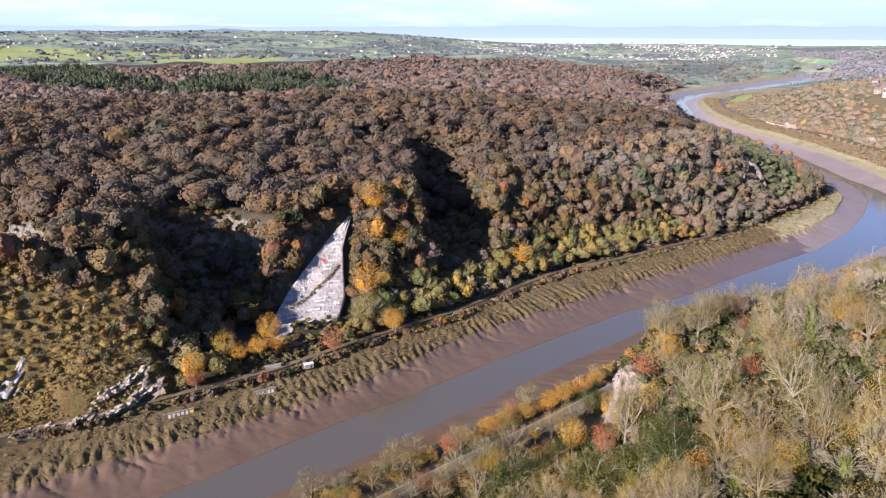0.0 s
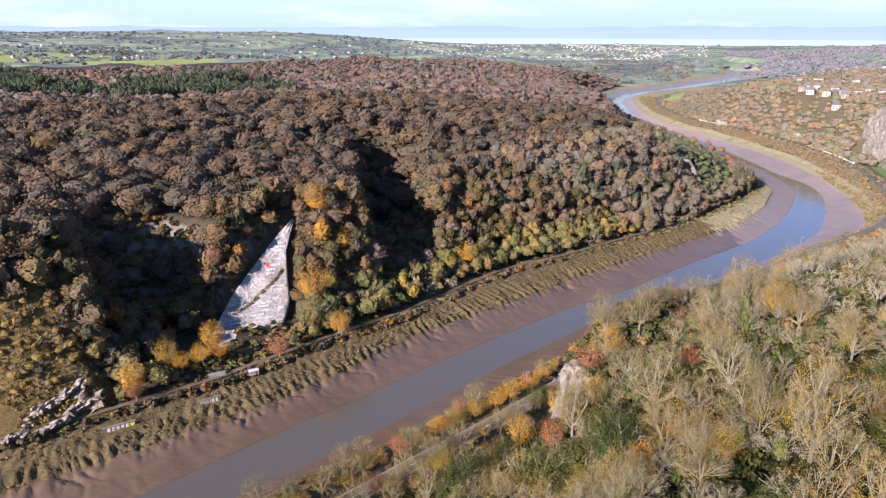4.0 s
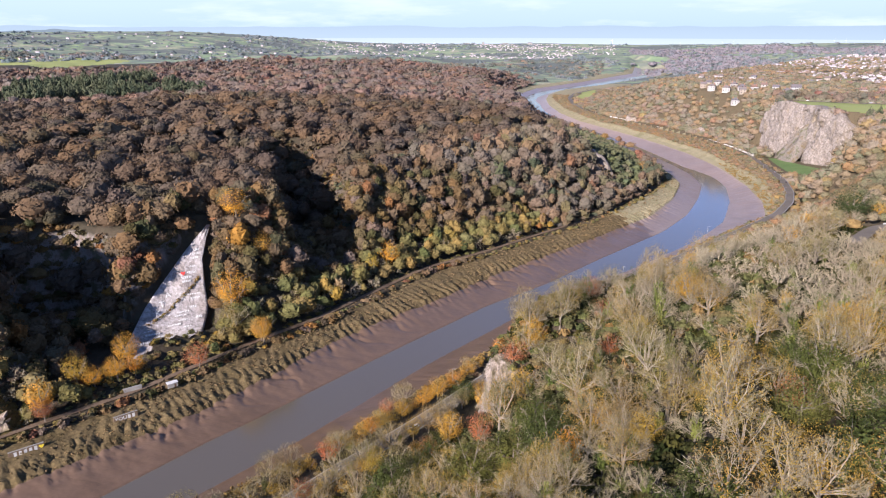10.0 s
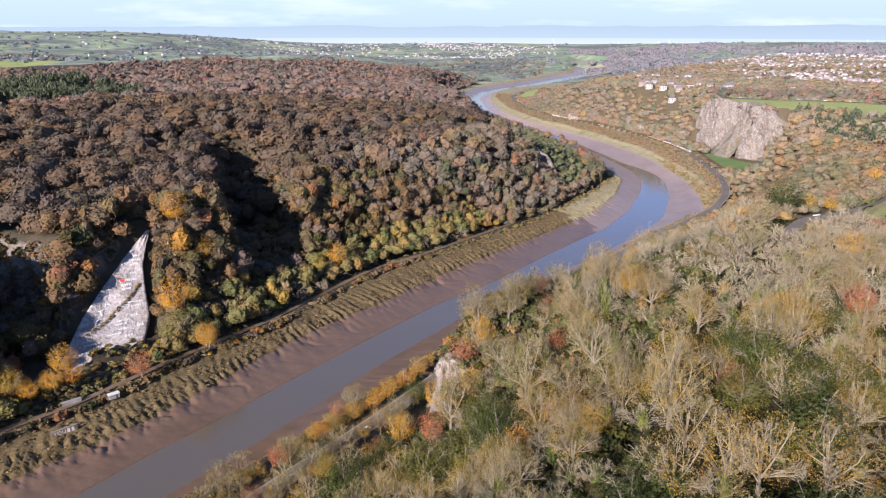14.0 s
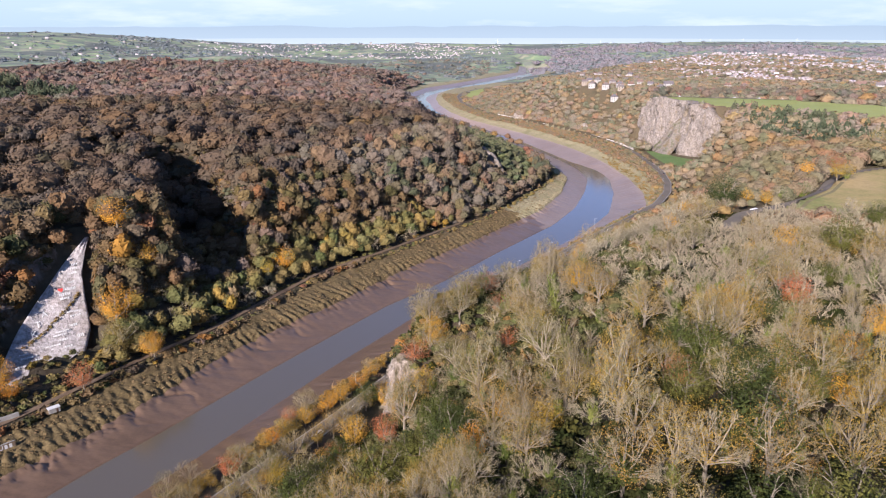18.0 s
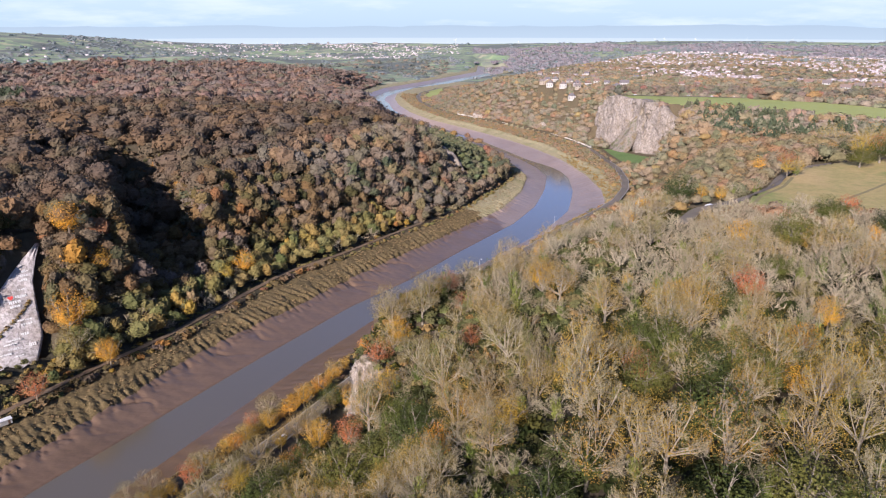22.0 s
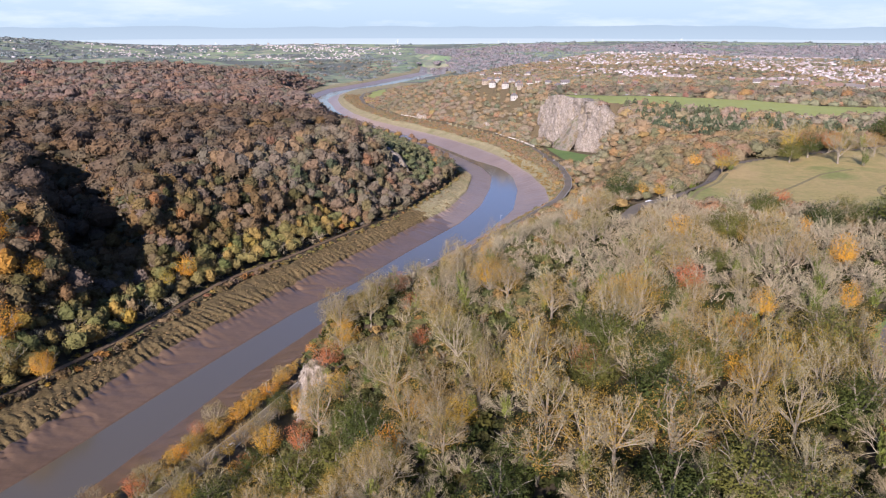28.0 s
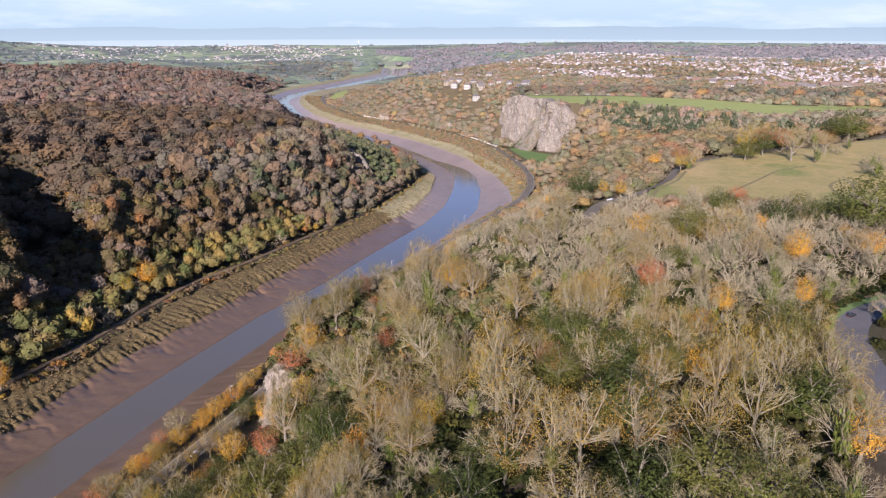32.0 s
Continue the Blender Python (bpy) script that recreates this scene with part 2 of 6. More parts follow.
RIVER = TREE_L + EDGE_R[::-1]
LEFT = TREE_L + [(700, 5200), (-5200, 5200), (-5200, -600), (-880, -600)]
QUARRY_L = [(-208, 288), (-192, 310), (-178, 330), (-186, 350), (-206, 360), (-224, 386), (-256, 392), (-276, 376), (-256, 338), (-228, 306)]
FIELD_R = [(425, 1068), (450, 975), (506, 862), (612, 752), (750, 680), (1300, 520), (1320, 600), (905, 765), (735, 850), (690, 935), (599, 1039), (443, 1090)]
VALE = [(340, 800), (430, 742), (520, 690), (600, 662)]
SLAB_FOOT = [(-196, 350), (-172, 366), (-162, 384), (-164, 396), (-172, 425), (-176, 442), (-186, 436), (-204, 378), (-208, 354)]
SPUR = [(-345, 150), (-262, 222), (-206, 266), (-214, 284), (-240, 294), (-268, 302), (-300, 292), (-330, 268), (-385, 210)]
QUARRY_FAR = [(-310, 304), (-340, 336), (-405, 352), (-440, 305), (-385, 268), (-345, 272)]
GULLY = [(-88, 428), (-108, 470), (-135, 540), (-164, 630), (-190, 712)]


def crag_axes(x, y):
    """Distance behind the roadside crag's face, and along it."""
    return 0.86 * x + 0.5 * (y - 294), -0.5 * x + 0.86 * (y - 294)


def ground_z(x, y):
    """Height of the bare ground."""
    x, y = np.asarray(x, float), np.asarray(y, float)
    r = np.hypot(x, y)
    az = np.degrees(np.arctan2(x, y))
    left, river = inside(LEFT, x, y), inside(RIVER, x, y)
    n1, n2 = vnoise(x, y, 120, 1), vnoise(x, y, 40, 2)
    # Left bank: cliffs and steep woods up to a plateau
    d = dist_to(TREE_L, x, y)
    steep = 1 - smooth(y, 430, 640)
    run = 112 - 30 * steep + 14 * n1
    zl = 12 + (50 + 10 * steep + 4 * (1 - smooth(y, 300, 380))) * smooth(d, 12, run) + 22 * smooth(d, 90, 420) + 2.0 * n2 * smooth(d, 20, 60) + 6 * n1 * smooth(d, 100, 300)
    for poly in (QUARRY_L, QUARRY_FAR):
        dq = np.where(inside(poly, x, y), 0.0, dist_to(poly + poly[:1], x, y))
        zl = np.minimum(zl, 13.5 + 46 * smooth(dq + 3 * n2, 0, 15) + dq * 0.7)
    slab_z = 13 - 0.586 * (x + 207) + 0.843 * (y - 352)
    under = inside(SLAB_FOOT, x, y)
    ds = np.where(under, 0.0, dist_to(SLAB_FOOT + SLAB_FOOT[:1], x, y))
    zl = np.where(ds < 40, np.minimum(zl, np.maximum(slab_z, 13.0) + np.where(under, -3.5, -1.5 + 1.1 * ds)), zl)
    zl = zl + (1.1 * vnoise(x, y, 11, 6) + 0.7 * vnoise(x, y, 5, 7)) * smooth(d, 14, 30) * (r < 700)
    rise = 12 + 0.8 * np.clip(d - 9, 0, 60)
    zl = np.where(inside(SPUR, x, y), np.maximum(zl, zl + (rise - zl) * smooth(dist_to(SPUR + SPUR[:1], x, y), 0, 9) * smooth(x, -268, -252)), zl)
    dg = dist_to(GULLY, x, y)
    floor_g = 13.5 + 26 * smooth(y, 470, 730)
    zl = np.where(y > 415, np.minimum(zl, floor_g + 50 * smooth(dg + 4 * n2, 20, 39) + np.maximum(dg - 37, 0) * 0.6), zl)
    # beyond the bend the ridge falls away to the next reach
    far_edge = np.interp(az, [2.0, 3.4, 4.2, 5.2, 7.4, 9.6, 11.4, 12.5, 13.8, 14.7], [1960, 1625, 1525, 1430, 1306, 1176, 1081, 1024, 932, 880])
    cap = EYE - (EYE - 16) * r / far_edge - 10 - 0.035 * (far_edge - r)
    zl = np.where((az > 2.0) & (az < 16) & (r > 560), zl + (np.maximum(np.minimum(zl, cap), 12.0) - zl) * smooth(az, 2.0, 5.0), zl)
    plate = 1 - smooth(y + 0.25 * x, 1900, 2700)
    zl = 12 + (zl - 12) * (0.15 + 0.85 * plate)
    # Right bank: road shelf, slope and downland
    dp = dist_to(RIVER_ROAD, x, y)
    bay = 1 - smooth(y, 215, 300)
    cs, ca = crag_axes(x, y)
    crag = smooth(ca, -26, -9) * (1 - smooth(ca, 12, 40)) * (1 - smooth(dp, 45, 75))
    run = 86 + 12 * n1 + 40 * smooth(y, 320, 400) * (1 - smooth(y, 640, 800))
    zr = 12.6 + 64 * smooth(dp, 12 + 18 * bay, run + 62 * bay) + 7 * smooth(dp, 110, 420) + 1.5 * n2 * smooth(dp, 20, 60)
    zr = np.maximum(zr, 12.6 + crag * smooth(dp, 9, 16) * (27 * smooth(cs, 6, 12) + 20 * smooth(cs, 11, 50)))
    zr = zr - 27 * np.exp(-(dist_to(VALE, x, y) / 62.0) ** 2)
    zr = zr + 9 * np.exp(-((x - 450) ** 2 + (y - 1300) ** 2) / (2 * 120.0 ** 2))
    zr = np.where(inside(MEADOW, x, y), 82 + 0.8 * n1, zr)
    zr = np.where(inside(FIELD_R, x, y), 83 + 0.8 * n1, zr)
    zr = np.where(inside(QUARRY, x, y), 13.5, zr)
    low = smooth(y - 1.3 * x, 1000, 1400)
    zr = 12.6 + (zr - 12.6) * (1 - 0.88 * low)
    # the road side of the right bank stays a shelf
    shelf = ~left & ~river & inside(RIVER_ROAD + EDGE_R[::-1], x, y)
    zr = np.where(shelf, 12.2 - 9 * (1 - smooth(dist_to(EDGE_R, x, y), 4, 9 + 0.004 * r)), zr)
    z = np.where(left, zl, zr)
    z = np.where(river, -5.0, z)
    # far land climbs to the horizon
    rim = EYE - 4750 * np.tan(np.radians(1.45 - 0.95 * smooth(-az, 6, 24) - 0.25 * smooth(az, 14, 30)))
    far = smooth(r, 2600, 4750)
    roll = (16 * vnoise(x, y, 500, 4) + 7 * vnoise(x, y, 220, 5)) * smooth(r, 2300, 3200) * (1 - 0.8 * smooth(r, 4000, 4750))
    z = np.where(river & (r < 3400), z, z + (rim - z) * far + roll * ~river)
    return z


def mesh_object(name, verts, faces, material, smooth_faces=False):
    """Linked mesh object from arrays of vertices and equal-sized faces."""
    me = bpy.data.meshes.new(name)
    v, f = np.ascontiguousarray(verts, np.float32), np.ascontiguousarray(faces, np.int32)
    me.vertices.add(len(v))
    me.vertices.foreach_set("co", v.ravel())
    me.loops.add(f.size)
    me.loops.foreach_set("vertex_index", f.ravel())
    me.polygons.add(len(f))
    me.polygons.foreach_set("loop_start", np.arange(0, f.size, f.shape[1], dtype=np.int32))
    if smooth_faces:
        me.polygons.foreach_set("use_smooth", np.ones(len(f), bool))
    me.update(calc_edges=True)
    for m in material if isinstance(material, (list, tuple)) else [material]:
        me.materials.append(m)
    return new(name, me)


def grid_faces(nu, nv):
    i = np.arange(nu - 1)[:, None] * nv + np.arange(nv - 1)[None]
    i = i.ravel()
    return np.stack([i, i + nv, i + nv + 1, i + 1], 1)


# ---- ground: one sheet to the horizon, finer in front of the camera ----
azs = np.radians(np.concatenate([np.arange(-180, -60, 3), np.arange(-60, -42, 0.42), np.arange(-42, -8, 0.25), np.arange(-8, 62, 0.42), np.arange(62, 177.1, 3), [180]]))
rads = np.concatenate([[0.0], np.geomspace(12, 100, 22), np.arange(103, 560, 4.0), np.geomspace(563, 4870, 180)])
A, R = np.meshgrid(azs, rads, indexing="ij")
gx, gy = R * np.sin(A), R * np.cos(A)
gz = ground_z(gx, gy)
ground = mesh_object("ground", np.stack([gx, gy, gz], -1).reshape(-1, 3), grid_faces(len(azs), len(rads))[:, ::-1], [M["woodfloor"], M["meadow"], M["field"], M["roughgrass"], M["farland"], M["verge"], M["scrubfloor"]], True)
fc = grid_faces(len(azs), len(rads))
mx, my = gx.ravel()[fc].mean(1), gy.ravel()[fc].mean(1)
mi = np.zeros(len(fc), np.int32)
mi[inside(MEADOW, mx, my)] = 1
LEFT_FIELD = [(-2300, 1750), (-1779, 1900), (-1369, 1900), (-1090, 1830), (-1050, 2100), (-1400, 2500), (-2600, 2500)]
FIELD_LOOP = [(234, 1879), (278, 2056), (324, 2123), (304, 1977), (268, 1809), (229, 1790)]
mi[~inside(LEFT, mx, my) & (np.hypot(mx, my) > 430)] = 6
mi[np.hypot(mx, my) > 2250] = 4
mi[inside(MEADOW, mx, my)] = 1
mi[(inside(FIELD_R, mx, my) & (dist_to(QUARRY + QUARRY[:1], mx, my) > 14)) | inside(FIELD_LOOP, mx, my) | inside(LEFT_FIELD, mx, my)] = 2
mi[inside(SPUR, mx, my)] = 3
mi[inside(RIVER_ROAD + EDGE_R[::-1], mx, my) & (my > 560) & (my < 2300)] = 5
ground.data.polygons.foreach_set("material_index", mi)
tagged(ground, "rolling autumn woodland floor, meadow and pasture around the gorge", "ground", kind="structure")

# ---- the tidal channel: salt marsh, mud banks, river bed ----
WL = polyline(WATER_L, 1.25)
far_on = int(np.argmax(np.hypot(*WL.T) > 1000))
WL = np.concatenate([WL[:far_on], WL[far_on::5]])
near_pts = {}
for key, pts in (("T", TREE_L), ("L", EDGE_L), ("W", WATER_R), ("R", EDGE_R)):
    q = polyline(pts, 1.25)
    near_pts[key] = q
# stations matched by fraction along the run, slid to the closest point
def matched(q):
    idx = np.array([np.argmin((q[:, 0] - a) ** 2 + (q[:, 1] - b) ** 2) for a, b in WL])
    idx = np.maximum.accumulate(idx)
    k = 9
    f = np.convolve(np.concatenate([np.full(k, idx[0]), idx, np.full(k, idx[-1])]), np.ones(2 * k + 1) / (2 * k + 1), "valid")
    i0 = np.clip(f.astype(int), 0, len(q) - 2)
    return q[i0] + (q[i0 + 1] - q[i0]) * (f - i0)[:, None]


ST = {k: matched(q) for k, q in near_pts.items()}
ST["V"] = WL
narrow = 1 - 0.68 * smooth(WL[:, 1], 900, 1010) * (1 - smooth(WL[:, 1], 1600, 1800))
ST["W"] = WL + (ST["W"] - WL) * narrow[:, None]
rr = np.hypot(*WL.T)
rows_xy, rows_z, rows_k = [], [], []


def strip(a, b, za, zb, n, kind, power=1.0):
    for i in range(n):
        t = i / n
        rows_xy.append(a + (b - a) * t)
        rows_z.append(np.full(len(WL), za + (zb - za) * t ** power))
        rows_k.append(kind)


def push(a, b, d):
    """a moved d metres away from b."""
    v = a - b
    return a + v / np.maximum(np.hypot(*v.T), 1e-6)[:, None] * np.reshape(d, (-1, 1))


outer_l, outer_r = push(ST["T"], ST["V"], 10 + rr * 0.012), push(ST["R"], ST["W"], 8 + rr * 0.011)
strip(outer_l, ST["T"], 11.4, 11.7, 3, 0)
strip(ST["T"], ST["L"], 11.7, 7.6, 12, 0)
strip(ST["L"], ST["V"], 6.8, 0.0, 20, 1, 0.85)
strip(ST["V"], ST["W"], 0.0, 0.0, 6, 2)
strip(ST["W"], ST["R"], 0.0, 6.6, 12, 1, 1.15)
strip(ST["R"], outer_r, 7.0, 12.0, 5, 3)
rows_xy.append(outer_r)
rows_z.append(np.full(len(WL), 12.0))
CX = np.stack(rows_xy, 0)
CZ = np.stack(rows_z, 0)
kinds = np.array(rows_k)
along = np.concatenate([[0], np.cumsum(np.hypot(*np.diff(WL, axis=0).T))])
creeks = [(np.random.default_rng(300 + i).uniform(20, 950), np.random.default_rng(400 + i).uniform(0.3, 1.0), i) for i in range(34)]
for i in range(len(CZ)):
    k = rows_k[min(i, len(rows_k) - 1)]
    x, y = CX[i].T
    if k == 0:
        j = max(i - 3, 0) / 12.0
        saw = (along / 5.2 + j * 2.2 + 1.1 * vnoise(x, y, 26, 16) + 0.4 * vnoise(x, y, 8, 18)) % 1.0
        ribs = np.where(saw < 0.7, saw / 0.7, (1 - saw) / 0.3) * (0.35 + 0.65 * j) * (rr < 1000) * (i >= 3)
        CZ[i] += 1.8 * ribs - 0.7 + 0.5 * vnoise(x, y, 2.6, 11) + 0.5 * vnoise(x, y, 9, 12) - (0.9 if i < 3 else 0)
    elif k == 1:
        left_side = i < 41
        f = (i - 15) / 20.0 if left_side else 1 - (i - 41) / 12.0
        CZ[i] += (0.28 * vnoise(along, np.full_like(along, i * 0.4), 3.2, 13) + 0.1 * vnoise(along, np.full_like(along, i * 0.25), 8, 17)) * (1.15 - f) + 0.16 * vnoise(x, y, 14, 14) * min(1, 3 * (1 - f))
        if left_side:
            for at, reach, seed in creeks:
                if f < reach:
                    path = at + 4 * math.sin(f * 7 + seed) + f * 9
                    CZ[i] -= (1.1 * (1 - f / reach) + 0.15) * np.exp(-((along - path) / (0.7 + 0.5 * (1 - f))) ** 2)
    elif k == 2:
        CZ[i] -= 1.2
    if 10 <= i <= 20:
        notch = np.abs(vnoise(along + 0.5 * (i - 10), np.full_like(along, (i - 10) * 0.22), 2.3, 21)) + 0.5 * np.abs(vnoise(along, np.full_like(along, (i - 10) * 0.3), 1.1, 22))
        CZ[i] -= (1.7 - 0.14 * abs(i - 14)) * np.clip(1 - notch / 0.55, 0, 1) * (rr < 760)
    elif k == 3:
        CZ[i] += 0.4 * vnoise(x, y, 5, 15)
bed = mesh_object("river_banks", np.dstack([CX, CZ]).reshape(-1, 3), grid_faces(len(CZ), len(WL)), [M["marsh"], M["mud"], M["verge"], M["hazed_mud"]], True)
face_kind = np.repeat(np.where(np.isin(kinds, (0, 3)), 0, 1)[:, None], len(WL) - 1, 1)
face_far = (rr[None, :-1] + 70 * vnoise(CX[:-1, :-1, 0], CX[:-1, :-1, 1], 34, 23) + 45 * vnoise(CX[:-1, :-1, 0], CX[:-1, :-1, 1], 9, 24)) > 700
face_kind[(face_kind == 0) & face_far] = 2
# far mud faces take the colour with haze painted in
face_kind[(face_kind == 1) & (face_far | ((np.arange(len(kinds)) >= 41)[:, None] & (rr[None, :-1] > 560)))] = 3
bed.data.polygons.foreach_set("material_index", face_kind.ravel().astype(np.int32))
tagged(bed, "brown tidal mud banks edged with ribbed salt-marsh grass", "river bank", kind="structure")
m, nt, b = nodes_of("river_water", 0.12)
b.inputs["Base Color"].default_value = (0.1, 0.084, 0.061, 1)
b.inputs["Specular IOR Level"].default_value = 0.75
bump(nt, b, noise_tex(nt, 0.5, 3), 0.08, 0.08)
WW = np.stack([push(ST["V"], ST["W"], 3), push(ST["W"], ST["V"], 3)], 0)
water = mesh_object("river_water", np.dstack([WW, np.full(WW.shape[:2], 0.05)]).reshape(-1, 3), grid_faces(2, len(WL)), m)
tagged(water, "narrow low-tide river, brown and sky-reflecting", "water", kind="structure")


# ---- helpers for things ----
def part(name, data, material, parent, label=""):
    """One mesh object under a thing or a part; data is a bmesh, a mesh or (verts, faces)."""
    if isinstance(data, bpy.types.Mesh):
        me = data
    elif isinstance(data, tuple):
        me = bpy.data.meshes.new(name)
        me.from_pydata([tuple(map(float, v)) for v in data[0]], [], [tuple(f) for f in data[1]])
    else:
        me = bpy.data.meshes.new(name)
        data.to_mesh(me)
        data.free()
    if material and not me.materials:
        me.materials.append(material)
    ob = new(name, me)
    ob.parent = parent
    return tagged(ob, label) if label else ob


def box(bm, cx, cy, cz, sx, sy, sz, bevel=0.0):
    r = bmesh.ops.create_cube(bm, size=1, matrix=Matrix.Translation((cx, cy, cz)) @ Matrix.Diagonal((sx, sy, sz, 1)))
    if bevel:
        es = list({e for v in r["verts"] for e in v.link_edges})
        bmesh.ops.bevel(bm, geom=es, offset=bevel, segments=2, affect="EDGES", clamp_overlap=True)
    return bm


def tube(pts, radii, sides=5):
    """A tapering tube along pts, as (verts, faces)."""
    p = np.array(pts, float)
    t = np.gradient(p, axis=0)
    t /= np.linalg.norm(t, axis=1)[:, None]
    ref = np.array([0.3, 0.9, 0.1]) if abs(t[0][2]) > 0.8 else np.array([0, 0, 1.0])
    u = np.cross(t, ref)
    u /= np.linalg.norm(u, axis=1)[:, None]
    w = np.cross(t, u)
    a = np.arange(sides) * 6.283185 / sides
    ring = p[:, None] + (u[:, None] * np.cos(a)[None, :, None] + w[:, None] * np.sin(a)[None, :, None]) * np.array(radii, float)[:, None, None]
    f = [(i * sides + j, i * sides + (j + 1) % sides, (i + 1) * sides + (j + 1) % sides, (i + 1) * sides + j) for i in range(len(p) - 1) for j in range(sides)]
    return ring.reshape(-1, 3), f


def joined(pieces):
    vs, fs, n = [], [], 0
    for v, f in pieces:
        vs.append(np.asarray(v, float))
        fs += [tuple(i + n for i in q) for q in f]
        n += len(v)
    return np.concatenate(vs), fs


def plain(name, c, rough=0.7, metal=0.0, grain=0.15, scale=2.0):
    m, nt, b = nodes_of(name, rough, metal)
    k = ramp(nt, noise_tex(nt, scale, 5), [(0.3, tuple(v * (1 - grain) for v in c)), (0.7, tuple(min(1, v * (1 + grain)) for v in c))])
    nt.links.new(k, b.inputs["Base Color"])
    return m


def varied(name, stops, rough=0.8):
    """Colour that differs from object to object."""
    m, nt, b = nodes_of(name, rough)
    c = ramp(nt, nt.nodes.new("ShaderNodeObjectInfo").outputs["Random"], stops)
    k = ramp(nt, noise_tex(nt, 0.8, 4), [(0.3, (0.8, 0.8, 0.8)), (0.7, (1, 1, 1))])
    nt.links.new(mix(nt, 1.0, c, k, "MULTIPLY"), b.inputs["Base Color"])
    return m


def drop(x, y):
    return float(ground_z(np.array([float(x)]), np.array([float(y)]))[0])


def ribbon(name, pts, width, z, material, lift=0.0, step=4.0):
    c = polyline(pts, step)
    t = np.gradient(c, axis=0)
    n = np.stack([t[:, 1], -t[:, 0]], 1) / np.hypot(*t.T)[:, None]
    ks = (-0.5, -0.17, 0.17, 0.5)
    rows = np.stack([c + n * width * k for k in ks], 0)
    zz = np.full(rows.shape[:2], z) if not callable(z) else np.stack([z(q[:, 0], q[:, 1]) + lift for q in rows], 0)
    return mesh_object(name, np.dstack([rows, zz]).reshape(-1, 3), grid_faces(len(ks), len(c)), material)


M["paint_white"] = plain("white_road_paint", (0.7, 0.7, 0.68), 0.6)
M["rail"] = plain("rusty_rail", (0.16, 0.1, 0.07), 0.5, 0.7)
M["ballast"] = two_scale("brown_ballast", 0.1, 1.2, [(0.3, (0.162, 0.112, 0.069)), (0.7, (0.243, 0.175, 0.115))], (0.6, 0.6, 0.6))
M["bark"] = two_scale("grey_bark", 0.4, 3.0, [(0.3, (0.16, 0.135, 0.1)), (0.7, (0.26, 0.22, 0.17))], (0.6, 0.6, 0.6))
M["concrete"] = two_scale("weathered_concrete", 0.3, 2.0, [(0.3, (0.25, 0.24, 0.22)), (0.7, (0.36, 0.34, 0.31))], (0.7, 0.7, 0.7))
M["graffiti"] = plain("white_wall_paint", (0.56, 0.56, 0.54), 0.7)
M["red_paint"] = plain("red_wall_paint", (0.6, 0.06, 0.05), 0.6)
M["yellow_paint"] = plain("yellow_wall_paint", (0.7, 0.55, 0.05), 0.6)
M["steel"] = plain("galvanised_steel", (0.45, 0.46, 0.46), 0.45, 0.6)

# ---- roads, track ----
road = tagged(ribbon("main_road", RIVER_ROAD, 7.0, 13.0, M["asphalt"]), "grey riverside main road below the crags", "road", kind="structure")
walk_l = tagged(ribbon("pavement", [(x - 0.0, y) for x, y in RIVER_ROAD], 8.6, 12.9, M["concrete"]), "pale concrete footway along the main road", "pavement", kind="structure")
wc = polyline([p for p in RIVER_ROAD if 980 < p[1] < 1460], 4.0)
wt = np.gradient(wc, axis=0)
wn2 = np.stack([wt[:, 1], -wt[:, 0]], 1) / np.hypot(*wt.T)[:, None]
wrows = np.stack([wc + wn2 * d for d in (4.6, 4.7, 5.3, 5.4)], 0)
wz = np.array([12.6, 15.8, 15.8, 12.6])[:, None] + 0.25 * vnoise(wc[:, 0], wc[:, 1], 20, 19)[None] * np.array([0, 1, 1, 0])[:, None]
M["pale_stone"] = two_scale("pale_stone_walling", 0.2, 1.5, [(0.3, (0.42, 0.38, 0.33)), (0.7, (0.54, 0.5, 0.44))], (0.75, 0.75, 0.75))
tagged(mesh_object("road_wall", np.dstack([wrows, wz]).reshape(-1, 3), grid_faces(4, len(wc)), M["pale_stone"]), "pale stone retaining wall along the main road", "wall", kind="structure")
dashes = []
c = polyline(RIVER_ROAD, 1.0)
for i in range(40, 1100, 6):
    a, b2 = c[i], c[i + 3]
    t = (b2 - a) / np.hypot(*(b2 - a))
    n = np.array([t[1], -t[0]]) * 0.08
    dashes.append((np.array([[*(a - n), 13.006], [*(a + n), 13.006], [*(b2 + n), 13.006], [*(b2 - n), 13.006]]), [(0, 1, 2, 3)]))
dv, df = joined(dashes)
tagged(mesh_object("road_marking", dv, np.array(df), M["paint_white"]), "white dashed centre line painted on asphalt", "road marking", kind="stuff")
TRACK = [(a + (c2 - a) * 0.0 - 7, b + 5) for (a, b), (c2, d2) in zip(TREE_L[:20], EDGE_L[:20])]
tagged(ribbon("railway_bed", TRACK, 3.6, lambda x, y: np.full(len(x), 12.7), M["ballast"]), "brown ballast bed of a single railway track", "railway", kind="structure")
tc = polyline(TRACK, 3.0)
tt = np.gradient(tc, axis=0)
tn = np.stack([tt[:, 1], -tt[:, 0]], 1) / np.hypot(*tt.T)[:, None]
for side in (-0.72, 0.72):
    q = tc + tn * side
    rv = np.concatenate([np.dstack([np.stack([q - tn * 0.05, q + tn * 0.05], 0), np.full((2, len(q)), 12.86)])], 0)
    tagged(mesh_object("rail", rv.reshape(-1, 3), grid_faces(2, len(q)), M["rail"]), "rust-brown steel rail on ballast", "rail", kind="structure")
